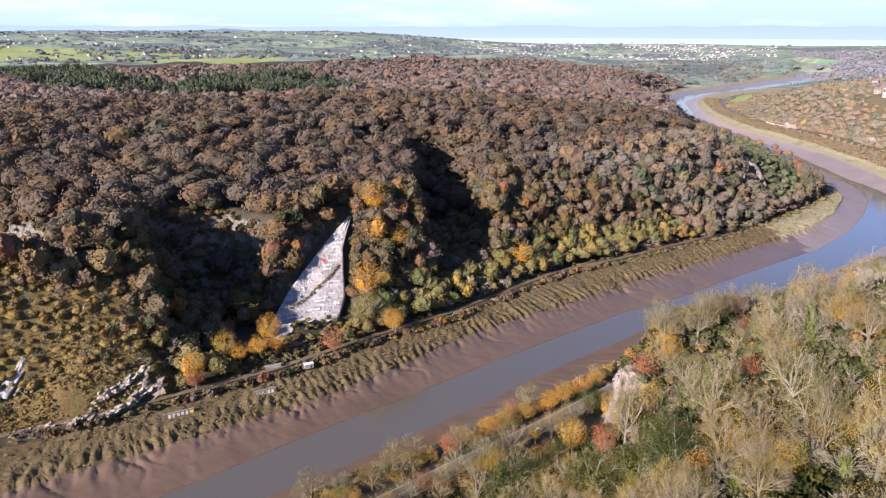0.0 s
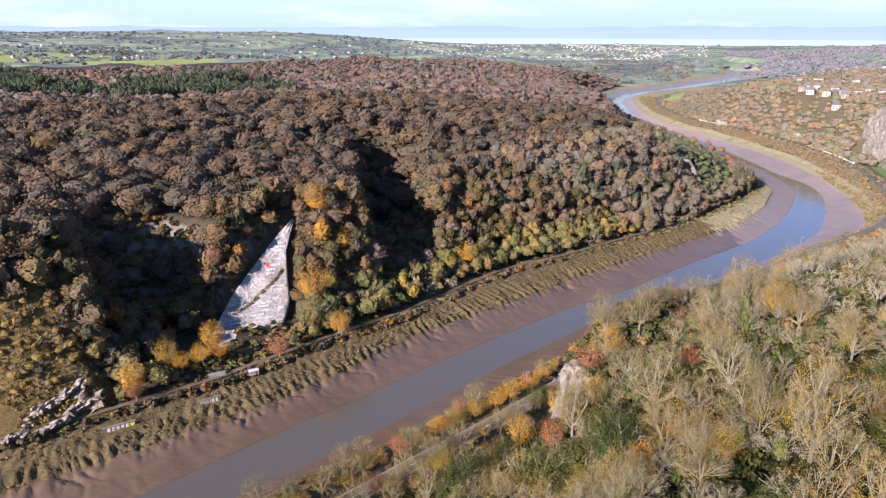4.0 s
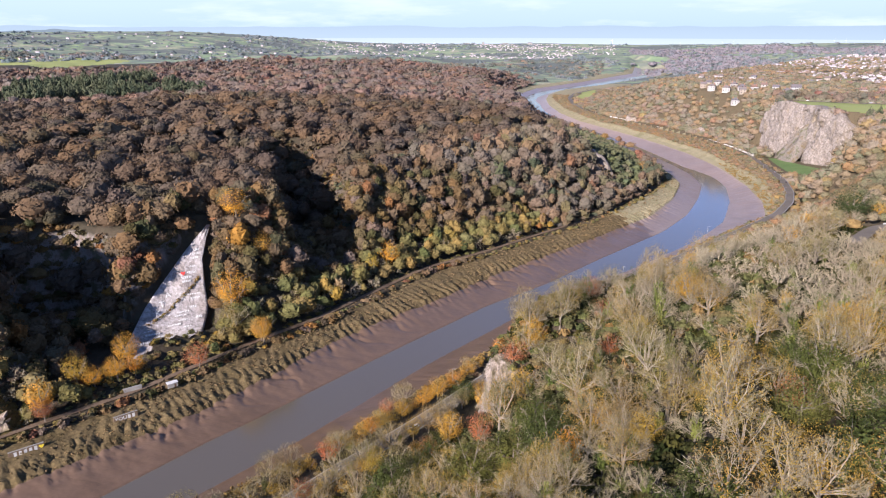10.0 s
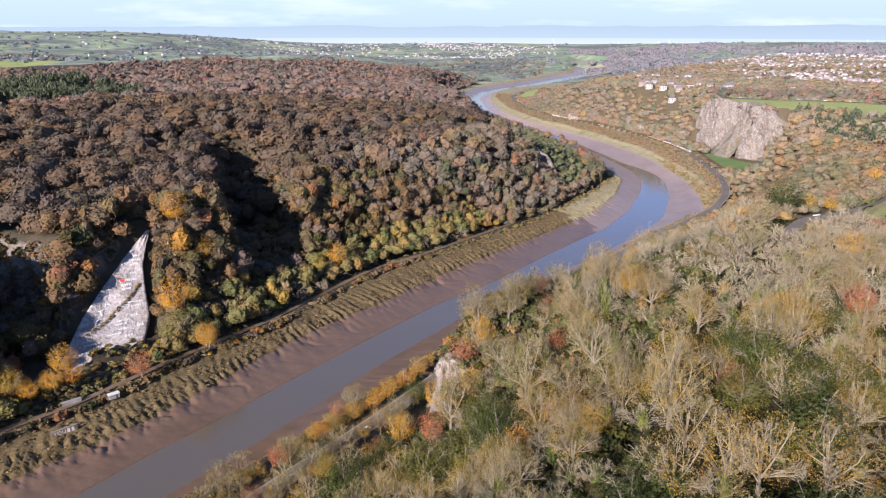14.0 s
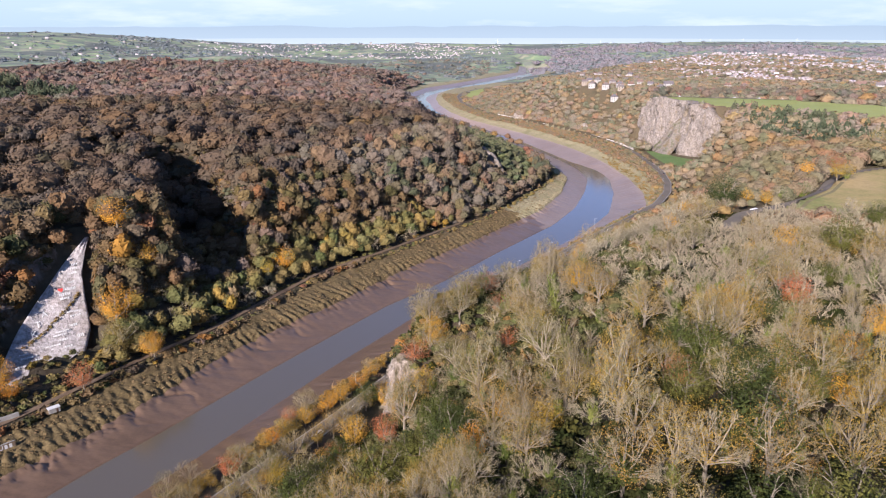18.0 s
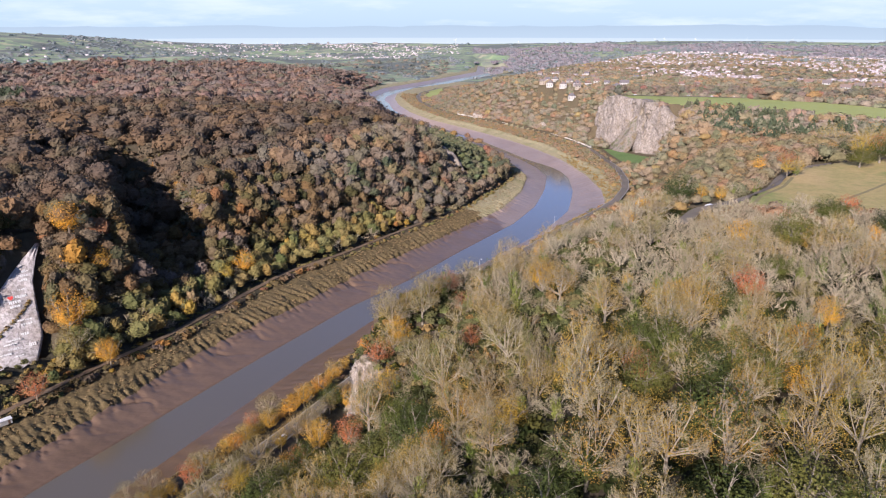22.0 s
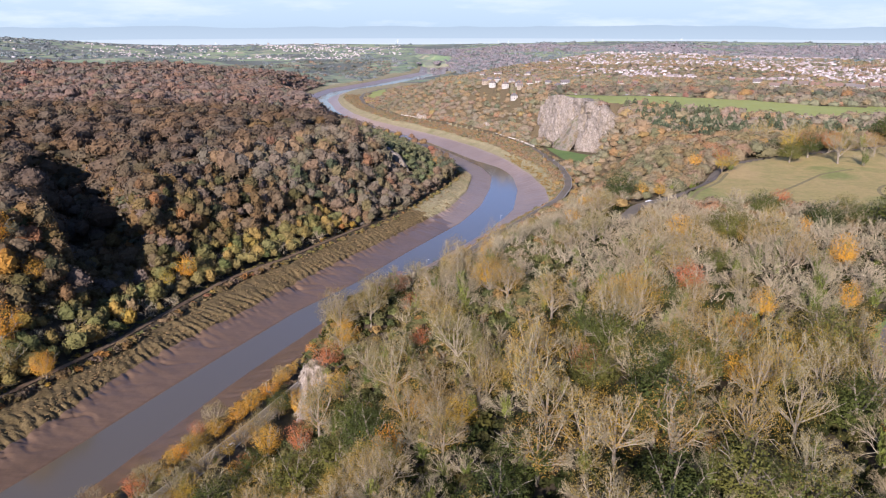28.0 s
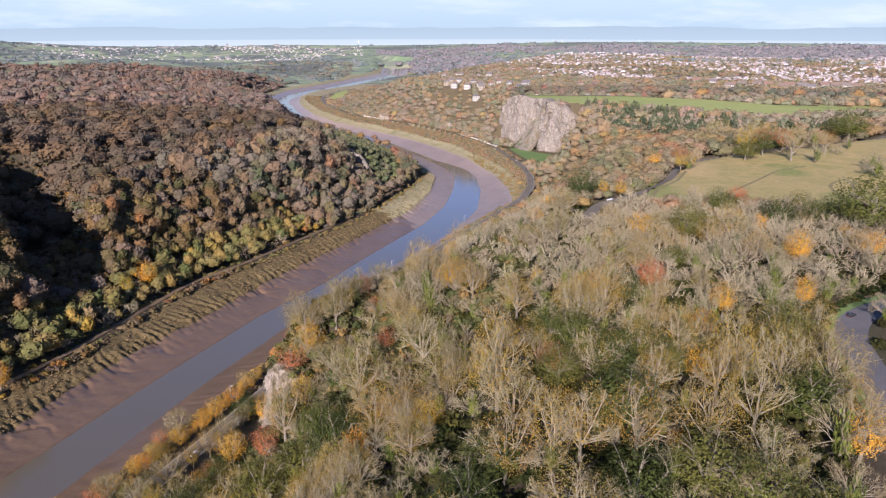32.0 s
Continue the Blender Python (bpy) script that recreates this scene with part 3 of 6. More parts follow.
CIRCULAR = [(196, 372), (223, 403), (243, 411), (276, 429), (307, 453), (331, 482), (356, 505), (388, 523), (414, 530), (480, 545), (560, 556), (700, 590)]
tagged(ribbon("downs_road", CIRCULAR, 7.5, lambda x, y: np.maximum(ground_z(x, y), 79.0), M["asphalt"], 0.35), "narrow grey road beside the meadow", "road", kind="structure")
LOOP = [(170, 128), (186, 148), (200, 170), (212, 190), (227, 203), (245, 208), (275, 212)]
M["carpark"] = two_scale("dark_car_park_asphalt", 0.05, 1.5, [(0.3, (0.079, 0.077, 0.081)), (0.7, (0.111, 0.108, 0.111))], (1.280, 1.240, 1.280), 0.8)
tagged(ribbon("car_park_road", LOOP, 11.5, ground_z, M["carpark"], 0.5, 2.0), "dark tarmac car park loop among trees", "road", kind="structure")
M["trodden"] = two_scale("trodden_grass", 0.2, 1.2, [(0.3, (0.17, 0.15, 0.07)), (0.7, (0.25, 0.2, 0.095))], (0.75, 0.75, 0.75), 0.95)
for pts in ([(250, 390), (276, 420), (308, 444), (337, 476)], [(320, 399), (360, 425), (402, 453), (443, 465)], [(364, 343), (378, 364), (395, 392), (410, 405), (439, 415)]):
    tagged(ribbon("footpath", pts, 2.4, ground_z, M["trodden"], 0.06, 2.0), "trodden footpath across the meadow grass", "footpath", kind="structure")
lc = polyline(LOOP, 2.0)
lt = np.gradient(lc, axis=0)
ln = np.stack([lt[:, 1], -lt[:, 0]], 1) / np.hypot(*lt.T)[:, None]
for nm, off, wd, mt, lb in (("grass_verge", -7.6, 3.4, "lawn", "green grass verge round the car park"), ("footway", -10.4, 1.8, "ballast", "brown gravel footway beside the verge")):
    tagged(ribbon(nm, [tuple(q) for q in lc + ln * off], wd, ground_z, M[mt], 0.5, 2.0), lb, "verge" if off > -9 else "footway", kind="structure")
TOP_ROAD = [(402, 1058), (450, 1085), (520, 1060), (640, 1010), (740, 955), (900, 900)]
tagged(ribbon("top_road", TOP_ROAD, 7.0, ground_z, M["asphalt"], 0.4), "grey road across the open down", "road", kind="structure")


# ---- rock ----
def rock(m_name, stops, bands=0.0):
    m, nt, b = nodes_of(m_name, 0.9)
    pos = nt.nodes.new("ShaderNodeNewGeometry").outputs["Position"]
    mp = nt.nodes.new("ShaderNodeMapping")
    mp.inputs["Scale"].default_value = (1.0, 1.0, 0.6)
    nt.links.new(pos, mp.inputs["Vector"])
    c = ramp(nt, noise_tex(nt, 0.07, 7, 0.65, mp.outputs[0]), stops)
    g = noise_tex(nt, 0.55, 8, 0.7, mp.outputs[0])
    k = ramp(nt, g, [(0.32, (0.42, 0.4, 0.38)), (0.6, (1, 1, 1))])
    nt.links.new(mix(nt, 1.0, c, k, "MULTIPLY"), b.inputs["Base Color"])
    bump(nt, b, g, 1.0, 0.8)
    return m


def fractured(m, size, dark):
    """Dark joints and blocky tone laid over a rock material."""
    nt = m.node_tree
    b = nt.nodes["Principled BSDF"]
    col = b.inputs["Base Color"].links[0].from_socket
    mp = nt.nodes.new("ShaderNodeMapping")
    mp.inputs["Scale"].default_value = (1 / size, 1 / size, 0.55 / size)
    mp.inputs["Rotation"].default_value = (0.25, -0.2, 0.3)
    wob = nt.nodes.new("ShaderNodeTexNoise")
    wob.inputs["Scale"].default_value = 0.25
    pos = nt.nodes.new("ShaderNodeNewGeometry").outputs["Position"]
    nt.links.new(pos, wob.inputs["Vector"])
    add = nt.nodes.new("ShaderNodeVectorMath")
    add.operation = "MULTIPLY_ADD"
    add.inputs[1].default_value = (size * 1.2,) * 3
    nt.links.new(wob.outputs["Color"], add.inputs[0])
    nt.links.new(pos, add.inputs[2])
    nt.links.new(add.outputs[0], mp.inputs["Vector"])
    vo = nt.nodes.new("ShaderNodeTexVoronoi")
    vo.feature = "DISTANCE_TO_EDGE"
    nt.links.new(mp.outputs[0], vo.inputs["Vector"])
    vc = nt.nodes.new("ShaderNodeTexVoronoi")
    nt.links.new(mp.outputs[0], vc.inputs["Vector"])
    sep = nt.nodes.new("ShaderNodeSeparateColor")
    nt.links.new(vc.outputs["Color"], sep.inputs[0])
    c = mix(nt, 1.0, col, ramp(nt, sep.outputs[0], [(0.0, (0.72, 0.7, 0.69)), (1.0, (1.1, 1.08, 1.06))]), "MULTIPLY")
    c = mix(nt, 1.0, c, ramp(nt, vo.outputs["Distance"], [(0.0, (dark, dark, dark)), (0.07, (1, 1, 1))]), "MULTIPLY")
    nt.links.new(c, b.inputs["Base Color"])
    return m


M["cliff"] = rock("quarried_limestone", [(0.34, (0.229, 0.192, 0.141)), (0.41, (0.256, 0.223, 0.190)), (0.49, (0.303, 0.270, 0.238)), (0.55, (0.249, 0.218, 0.190)), (0.61, (0.290, 0.252, 0.213)), (0.7, (0.236, 0.192, 0.138))])
fractured(M["cliff"], 15.0, 0.72)
M["crag"] = rock("weathered_limestone", [(0.36, (0.255, 0.225, 0.157)), (0.46, (0.437, 0.395, 0.351)), (0.56, (0.383, 0.314, 0.255)), (0.66, (0.274, 0.234, 0.124))])
M["white_crag"] = rock("pale_limestone_crag", [(0.4, (0.164, 0.136, 0.101)), (0.47, (0.377, 0.336, 0.289)), (0.54, (0.295, 0.248, 0.203)), (0.62, (0.131, 0.112, 0.062))])
fractured(M["white_crag"], 2.2, 0.5)
fractured(M["crag"], 2.5, 0.45)
M["slab"] = rock("smooth_limestone_bedding", [(0.36, (0.3, 0.27, 0.255)), (0.5, (0.46, 0.43, 0.415)), (0.62, (0.34, 0.3, 0.275))])


def rock_face(name, path, z0, z1, lean, rough, material, label, nu=120, nv=36, seed=0, back=6.0, top_noise=3.0, kind="structure", fine=1.0):
    """A cliff along path from z0 to z1, cracked and ledged, with depth behind it; it faces the left of the path."""
    c = np.array(path, float)
    s = np.concatenate([[0], np.cumsum(np.hypot(*np.diff(c, axis=0).T))])
    u = np.linspace(0, s[-1], nu)
    px, py = np.interp(u, s, c[:, 0]), np.interp(u, s, c[:, 1])
    tx, ty = np.gradient(px), np.gradient(py)
    ln = np.hypot(tx, ty)
    nx, ny = -ty / ln, tx / ln
    rows = []
    if not np.isscalar(z1):
        z1 = np.interp(u, s, z1)
    top = z1 + top_noise * (vnoise(u, u * 0, 14, seed) + 0.5 * vnoise(u, u * 0, 5, seed + 1)) - top_noise * 1.2 * (np.abs(2 * u / s[-1] - 1) ** 6)
    for j in range(nv):
        v = j / (nv - 1)
        z = z0 + (top - z0) * v
        off = -lean * v + rough * (vnoise(u, z * 0.35, 13 * fine, seed + 2) + 0.6 * vnoise(u, z * 0.6, 5 * fine, seed + 3) + 0.4 * vnoise(u, z, 2.2 * fine, seed + 4))
        off += 1.5 * rough * vnoise(u + z * 0.5, z * 0.5, 26, seed + 6)
        off += 1.2 * rough * np.floor(1.5 + 1.2 * vnoise(u, z * 0.2, 9 * fine, seed + 5)) - rough
        rows.append(np.stack([px + nx * off, py + ny * off, z], 1))
    for d, dz in ((back * 0.5, -0.5), (back, -4)):
        rows.append(np.stack([px - nx * (lean + d), py - ny * (lean + d), top + dz], 1))
    rows.append(np.stack([px - nx * (lean + back), py - ny * (lean + back), np.full(nu, z0)], 1))
    v = np.stack(rows, 0)
    ob = mesh_object(name, v.reshape(-1, 3), grid_faces(len(rows), nu)[:, ::-1], material)
    return tagged(ob, label, "rock face", kind=kind)


rock_face("cliff_quarry", [(460, 924), (446, 942), (432, 962), (434, 984), (430, 1006), (420, 1018), (410, 1030), (405, 1050), (403, 1068)], 11, [64, 84, 86, 87, 86, 87, 88, 86, 66], 9, 3.0, M["cliff"],
          "tall pale grey quarried limestone cliff with ochre ledges", 220, 64, 3, 22, 1.2)
# ochre grassy scree banked against the middle of the cliff
sc_t, sc_r = np.meshgrid(np.linspace(0, 1, 40), np.linspace(0, 1, 26), indexing="ij")
sc_x = 398 + 40 * sc_r + 3 * vnoise(sc_t * 40, sc_r * 20, 6, 41)
sc_y = 992 + (sc_t - 0.5) * (74 * (1 - 0.6 * sc_r)) + 6 * sc_r
sc_z = 12 + 50 * sc_r ** 1.3 * (1 - 0.5 * np.abs(sc_t - 0.5) ** 2) + 2.0 * vnoise(sc_t * 60, sc_r * 40, 7, 42) + 1.2 * vnoise(sc_t * 60, sc_r * 40, 3, 43) - 14 * (np.abs(2 * sc_t - 1) ** 4)
M["scree"] = two_scale("ochre_grassy_scree", 0.08, 0.5, [(0.38, (0.17, 0.13, 0.07)), (0.5, (0.22, 0.19, 0.165)), (0.6, (0.11, 0.11, 0.05))], (0.55, 0.55, 0.55), 0.95, 0.9, 0.5)
tagged(mesh_object("scree_slope", np.stack([sc_x, sc_y, sc_z], -1).reshape(-1, 3), grid_faces(40, 26), M["scree"]), "ochre grassy scree banked against the quarry cliff", "scree", kind="structure")
lawn_edge = polyline([(380, 900), (386, 960), (392, 1000), (402, 990), (418, 944), (440, 905), (426, 868), (396, 866), (380, 900)], 3.0)
bm = bmesh.new()
bm.faces.new([bm.verts.new((float(a), float(b3), 13.95)) for a, b3 in lawn_edge])
bmesh.ops.triangulate(bm, faces=bm.faces[:])
me = bpy.data.meshes.new("lawn")
bm.to_mesh(me)
me.materials.append(M["lawn"])
tagged(new("lawn", me), "bright green mown lawn below the quarry cliff", "lawn", kind="structure")
SCAR = [(134, 786), (126, 800), (118, 815)]
rock_face("crag_wooded_tip", SCAR, 28, [39, 49, 57], 5, 1.5, M["cliff"], "pale rock scar among hillside trees", 70, 24, 31, 7, 3)
rock_face("crag_roadside", [(9, 285), (7, 290), (3.5, 295), (0.5, 301), (1, 307)], 12, [34, 44, 46, 38, 22], 5.5, 1.3, M["white_crag"], "white limestone crag rising over the road", 110, 64, 9, 9, 3, "structure", 0.45)
for i, (path, hgt) in enumerate((([(128, 850), (123, 862), (118, 880)], 14), ([(268, 1384), (276, 1373), (285, 1365)], 12), ([(349, 1206), (353, 1198), (357, 1188)], 10))):
    base = min(drop(*q) for q in path)
    rock_face("rock_outcrop", path[::-1], base - 2, base + hgt, 3, 1.3, M["crag"], "jagged grey limestone outcrop in rough grass", 90, 20, 30 + i * 7, 4, 3.5, "", 0.4)


def ledge(path, count, size, seed):
    """A jagged rib of tilted limestone blocks rising from rough grass."""
    g = np.random.default_rng(seed)
    bm = bmesh.new()
    q = polyline(path, 0.5)
    for k in range(count):
        x, y = q[int((k + g.uniform(0, 1)) / count * (len(q) - 1))] + g.normal(size=2) * 1.1
        s = size * g.uniform(0.6, 1.4)
        m = pose(float(x), float(y), drop(x, y) + 0.25 * s, float(g.uniform(-12, 12)), float(g.uniform(-50, -25)), float(g.uniform(-20, 25)))
        pts = g.uniform(-1, 1, (11, 3)) * np.array([1.3, 0.75, 0.5]) * s
        vs = [bm.verts.new(m @ Vector(p)) for p in pts]
        bmesh.ops.convex_hull(bm, input=vs)
    me = bpy.data.meshes.new("rock_outcrop")
    bm.to_mesh(me)
    bm.free()
    me.materials.append(M["crag"])
    return tagged(new("rock_outcrop", me), "jagged rib of tilted grey limestone in rough grass", "rock outcrop", "rock ribs on the spur")


ledge([(-240, 235), (-238, 250), (-233, 264), (-226, 276)], 60, 2.3, 3)
ledge([(-231, 243), (-227, 254), (-223, 265), (-216, 274)], 80, 2.8, 4)
ledge([(-262, 222), (-254, 229), (-246, 236)], 24, 1.4, 5)
ledge([(-276, 240), (-268, 246)], 10, 1.1, 6)


def slab(name, rows, label, steps=44, cols=20, seed=0):
    """A bare bedding plane between a left and a right edge, with small ledges, and 2.5 m thick."""
    L, R_ = np.array([r[0] for r in rows], float), np.array([r[1] for r in rows], float)
    s = np.linspace(0, 1, len(rows))
    q = np.linspace(0, 1, steps)
    e = np.stack([[np.interp(q, s, E[:, k]) for k in range(3)] for E in (L, R_)], 0).transpose(0, 2, 1)
    f = np.linspace(0, 1, cols)
    v = e[0][:, None] + (e[1] - e[0])[:, None] * f[None, :, None]
    n = np.array([0.41, -0.59, 0.70])
    g = np.arange(steps)[:, None] * 1.0 + f[None] * 6
    dz = 0.5 * vnoise(f[None] * 30 + 0 * g, g * 1.2, 7, seed) + 0.35 * np.floor(2.4 * vnoise(g * 0.6, f[None] * 11 + 0 * g, 3, seed + 1))
    v = v + n * dz[..., None]
    verts = v.reshape(-1, 3)
    fs = grid_faces(steps, cols)
    low = verts - n * 3.0
    m = len(verts)
    idx = np.arange(m).reshape(steps, cols)
    rim = np.concatenate([idx[0], idx[1:, -1], idx[-1, -2::-1], idx[-2:0:-1, 0]])
    side = np.stack([rim, np.roll(rim, -1), np.roll(rim, -1) + m, rim + m], 1)
    ob = mesh_object(name, np.concatenate([verts, low]), np.concatenate([fs, fs[:, ::-1] + m, side]), M["slab"])
    return tagged(ob, label, "rock slab")


SLAB = [((-189, 343, 11.5), (-170, 356, 13)), ((-200, 349, 14), (-164, 374, 15)), ((-199, 377, 29), (-166, 392, 24)), ((-193, 396, 42), (-172, 405, 38)), ((-187, 415, 54), (-176, 415, 49)), ((-182, 428, 62), (-177, 427, 60)), ((-179, 434, 66), (-177, 435, 66))]
slab_main = slab("rock_slab", SLAB, "steep pale grey limestone slab covered in white graffiti", seed=50)
slab("rock_slab", [((-280.8, 234.7, 22.7), (-275.4, 237.3, 20.5)), ((-280.7, 240.4, 25.6), (-275.1, 242.4, 24.2)), ((-279.8, 247.3, 30.4), (-275.0, 248.9, 29.3)), ((-278.2, 252.8, 34.9), (-275.3, 254.2, 34.0))], "narrow white-painted limestone slab on a grassy spur", seed=57, steps=24, cols=10)

# white writing on the slab: plain bars, one legible group of letters, a red heart
SN = Vector((0.41, -0.59, 0.70)).normalized()
SX = Vector((0, 0, 1)).cross(SN).normalized()
SY = SN.cross(SX)


SLAB_V = np.array([v.co for v in slab_main.data.vertices])[: 44 * 20]
ORIGIN = Vector((-184, 367, 11))
SLAB_U, SLAB_W, SLAB_H = [(SLAB_V - np.array(ORIGIN)) @ np.array(ax) for ax in (SX, SY, SN)]


def on_slab(u, v):
    """Matrix of a flat mark: u across (-1 to 1 from edge to edge), v metres up the slab."""
    row = np.argsort(np.abs(SLAB_W - v))[:24]
    lo, hi = SLAB_U[row].min(), SLAB_U[row].max()
    uu = (lo + hi) / 2 + u * (hi - lo) / 2
    near = np.argsort((SLAB_U - uu) ** 2 + (SLAB_W - v) ** 2)[:6]
    o = ORIGIN + SX * uu + SY * v + SN * float(SLAB_H[near].max() + 0.12)
    return Matrix(((SX.x, SY.x, SN.x, o.x), (SX.y, SY.y, SN.y, o.y), (SX.z, SY.z, SN.z, o.z), (0, 0, 0, 1)))


def text_mesh(name, body, size, material, m, depth=0.02, parent=None):
    cu = bpy.data.curves.new(name, "FONT")
    cu.body, cu.size, cu.extrude, cu.align_x, cu.resolution_u = body, size, depth, "CENTER", 2
    tmp = bpy.data.objects.new("tmp", cu)
    scene.collection.objects.link(tmp)
    me = bpy.data.meshes.new_from_object(tmp.evaluated_get(bpy.context.evaluated_depsgraph_get()))
    bpy.data.objects.remove(tmp)
    me.materials.clear()
    me.materials.append(material)
    ob = new(name, me)
    ob.parent = parent
    ob.matrix_world = m
    return ob


def heart(size):
    bm = bmesh.new()
    vs = []
    for i in range(28):
        a = i * 6.283185 / 28
        vs.append(bm.verts.new((size * 0.06 * 16 * math.sin(a) ** 3, size * 0.06 * (13 * math.cos(a) - 5 * math.cos(2 * a) - 2 * math.cos(3 * a) - math.cos(4 * a)), 0)))
    f = bm.faces.new(vs)
    r = bmesh.ops.extrude_face_region(bm, geom=[f])
    bmesh.ops.translate(bm, vec=(0, 0, 0.05), verts=[v for v in r["geom"] if isinstance(v, bmesh.types.BMVert)])
    return bm


for k, ch in enumerate("ATK"):
    text_mesh("painted_letter", ch, 5.2, M["graffiti"], on_slab(-0.3 - k * 0.08, 30 - k * 5.6), parent=slab_main)
rg = random.Random(8)
marks = [(4, 27, 7, 1.0), (3, 24.5, 6, 1.0), (5, 21, 5, 1.1), (2, 18, 7, 0.9), (-6, 14, 8, 1.0), (-3, 11, 7, 0.9), (-8, 9, 5, 1.0), (9, 30, 4, 1.4), (10, 36, 6, 1.0), (9, 39, 7, 0.9), (12, 21, 3, 1.6), (2, 52, 6, 1.5), (5, 55.5, 7, 1.6), (2.5, 49, 5, 1.2),
         (4, 66, 4, 1.3), (5, 69, 4.5, 1.2), (4.5, 72, 4, 1.2), (5, 60, 4, 1.0), (-9, 17, 4, 0.8), (8, 15, 4, 0.8), (-2, 5.5, 6, 0.8)]
for u, v, w, h in marks:
    bm = bmesh.new()
    x = -w / 2
    while x < w / 2:
        wd = rg.uniform(0.35, 0.9)
        box(bm, x + wd / 2, rg.uniform(-0.15, 0.15), 0, wd, h * rg.uniform(0.75, 1.2), 0.06)
        x += wd + rg.uniform(0.25, 0.5)
    ob = part("painted_bars", bm, M["graffiti"], slab_main)
    ob.matrix_world = on_slab(u / 16, v * 0.9 - 6)
ob = part("painted_heart", heart(1.5), M["red_paint"], slab_main)
ob.matrix_world = on_slab(-0.1, 44)

SLAB_CRACK = [on_slab(0.75 - 1.35 * k / 59 + rg.uniform(-0.05, 0.05), 40 - 26 * k / 59 + rg.uniform(-0.8, 0.8)).translation.copy() for k in range(60)]

# retaining walls by the track, with painted bars
for (x, y), turn, ln, words in (((-199, 260), 43, 14, 5), ((-169, 290), 43, 11, 5)):
    wall = tagged(new("retaining_wall"), "low dark concrete wall with white painted writing", "wall", "walls by the track")
    wall.matrix_world = pose(x, y, 9.2, 0, 0, turn)
    part("wall_body", box(bmesh.new(), 0, 0, 1.6, ln, 0.6, 3.2, 0.06), M["ballast"], wall)
    part("coping", box(bmesh.new(), 0, 0, 3.28, ln + 0.2, 0.8, 0.16, 0.03), M["concrete"], wall)
    if words and x == -169:
        tx = text_mesh("painted_word", "YOU", 2.6, M["graffiti"], Matrix(), parent=wall)
        tx.matrix_parent_inverse.identity()
        tx.matrix_basis = pose(-2.2, -0.33, 0.9, 90)
    for k in range(words if x != -169 else 2):
        bm = box(bmesh.new(), 0, 0, 0, 1.2, 0.05, 1.9)
        part("painted_bar", bm, M["graffiti"], wall).matrix_basis = pose(-4.4 + k * 2.0 if x != -169 else 1.6 + k * 1.9, -0.33, 1.7)
    if x != -169:
        part("painted_heart", heart(1.1), M["yellow_paint"], wall).matrix_basis = pose(5.9, -0.36, 1.8, 90)
hut = tagged(new("trackside_hut"), "small flat-roofed concrete hut beside the track", "hut")
hut.matrix_world = pose(-158, 318, 12.2, 0, 0, 40)
part("hut_wall", box(bmesh.new(), 0, 0, 1.2, 5, 2.6, 2.4, 0.04), M["concrete"], hut)
part("hut_roof", box(bmesh.new(), 0, 0, 2.5, 5.5, 3.1, 0.22, 0.04), M["graffiti"], hut, "pale flat concrete roof")
part("hut_door", box(bmesh.new(), 1.2, -1.32, 1.0, 0.9, 0.06, 2.0), M["rail"], hut)
arch = tagged(new("culvert_wall"), "short stone culvert wall with a dark arch", "wall")
arch.matrix_world = pose(-176, 312, 12.0, 0, 0, 40)
part("stone_wall", box(bmesh.new(), 0, 0, 1.4, 9, 1.0, 2.8, 0.08), M["concrete"], arch)

# ---- posts ----
def lamp_post(h):
    root = tagged(new("lamp_post"), "tall slim grey steel lamp post beside the main road", "lamp post", "posts along the road")
    part("post_base", tube([(0, 0, 0), (0, 0, 1.2)], [0.16, 0.14], 8), M["steel"], root)
    part("pole", tube([(0, 0, 1.2), (0, 0, h * 0.6), (0, 0, h)], [0.13, 0.11, 0.09], 8), M["steel"], root)
    part("arm", tube([(0, 0, h), (0.5, 0, h + 0.35), (1.6, 0, h + 0.45)], [0.06, 0.05, 0.05], 6), M["steel"], root)
    part("lantern", box(bmesh.new(), 1.9, 0, h + 0.42, 0.9, 0.32, 0.16, 0.05), M["graffiti"], root, "pale lantern head")
    return root


post = lamp_post(9.5)
post.matrix_world = pose(138, 538, 12.3, 0, 0, -55)
for x, y in ((68, 450), (103, 495), (-14, 328), (196, 607), (352, 905), (352, 850), (325, 770), (366, 985)):
    copy_thing(post, pose(x, y, 12.3, 0, 0, -55))
pole_t = tagged(new("telegraph_pole"), "brown wooden telegraph pole by the river bank", "pole", "poles along the bank")
part("pole", tube([(0, 0, 0), (0, 0, 9)], [0.17, 0.12], 8), M["rail"], pole_t)
part("crossbar", box(bmesh.new(), 0, 0, 8.4, 1.6, 0.12, 0.12), M["rail"], pole_t)
pole_t.matrix_world = pose(72, 444, 12.2, 0, 0, 30)
copy_thing(pole_t, pose(115, 498, 12.2, 0, 0, 30))

# ---- vehicles ----
M["glass"] = plain("dark_car_glass", (0.03, 0.035, 0.04), 0.1)
M["tyre"] = plain("black_rubber", (0.02, 0.02, 0.02), 0.9)
M["lamp_lens"] = plain("clear_lamp_lens", (0.7, 0.7, 0.68), 0.2)
car_paints = {k: plain(k + "_car_paint", c, 0.25) for k, c in {"white": (0.75, 0.75, 0.75), "red": (0.5, 0.03, 0.02), "black": (0.03, 0.03, 0.035), "silver": (0.45, 0.46, 0.48), "blue": (0.05, 0.1, 0.25)}.items()}


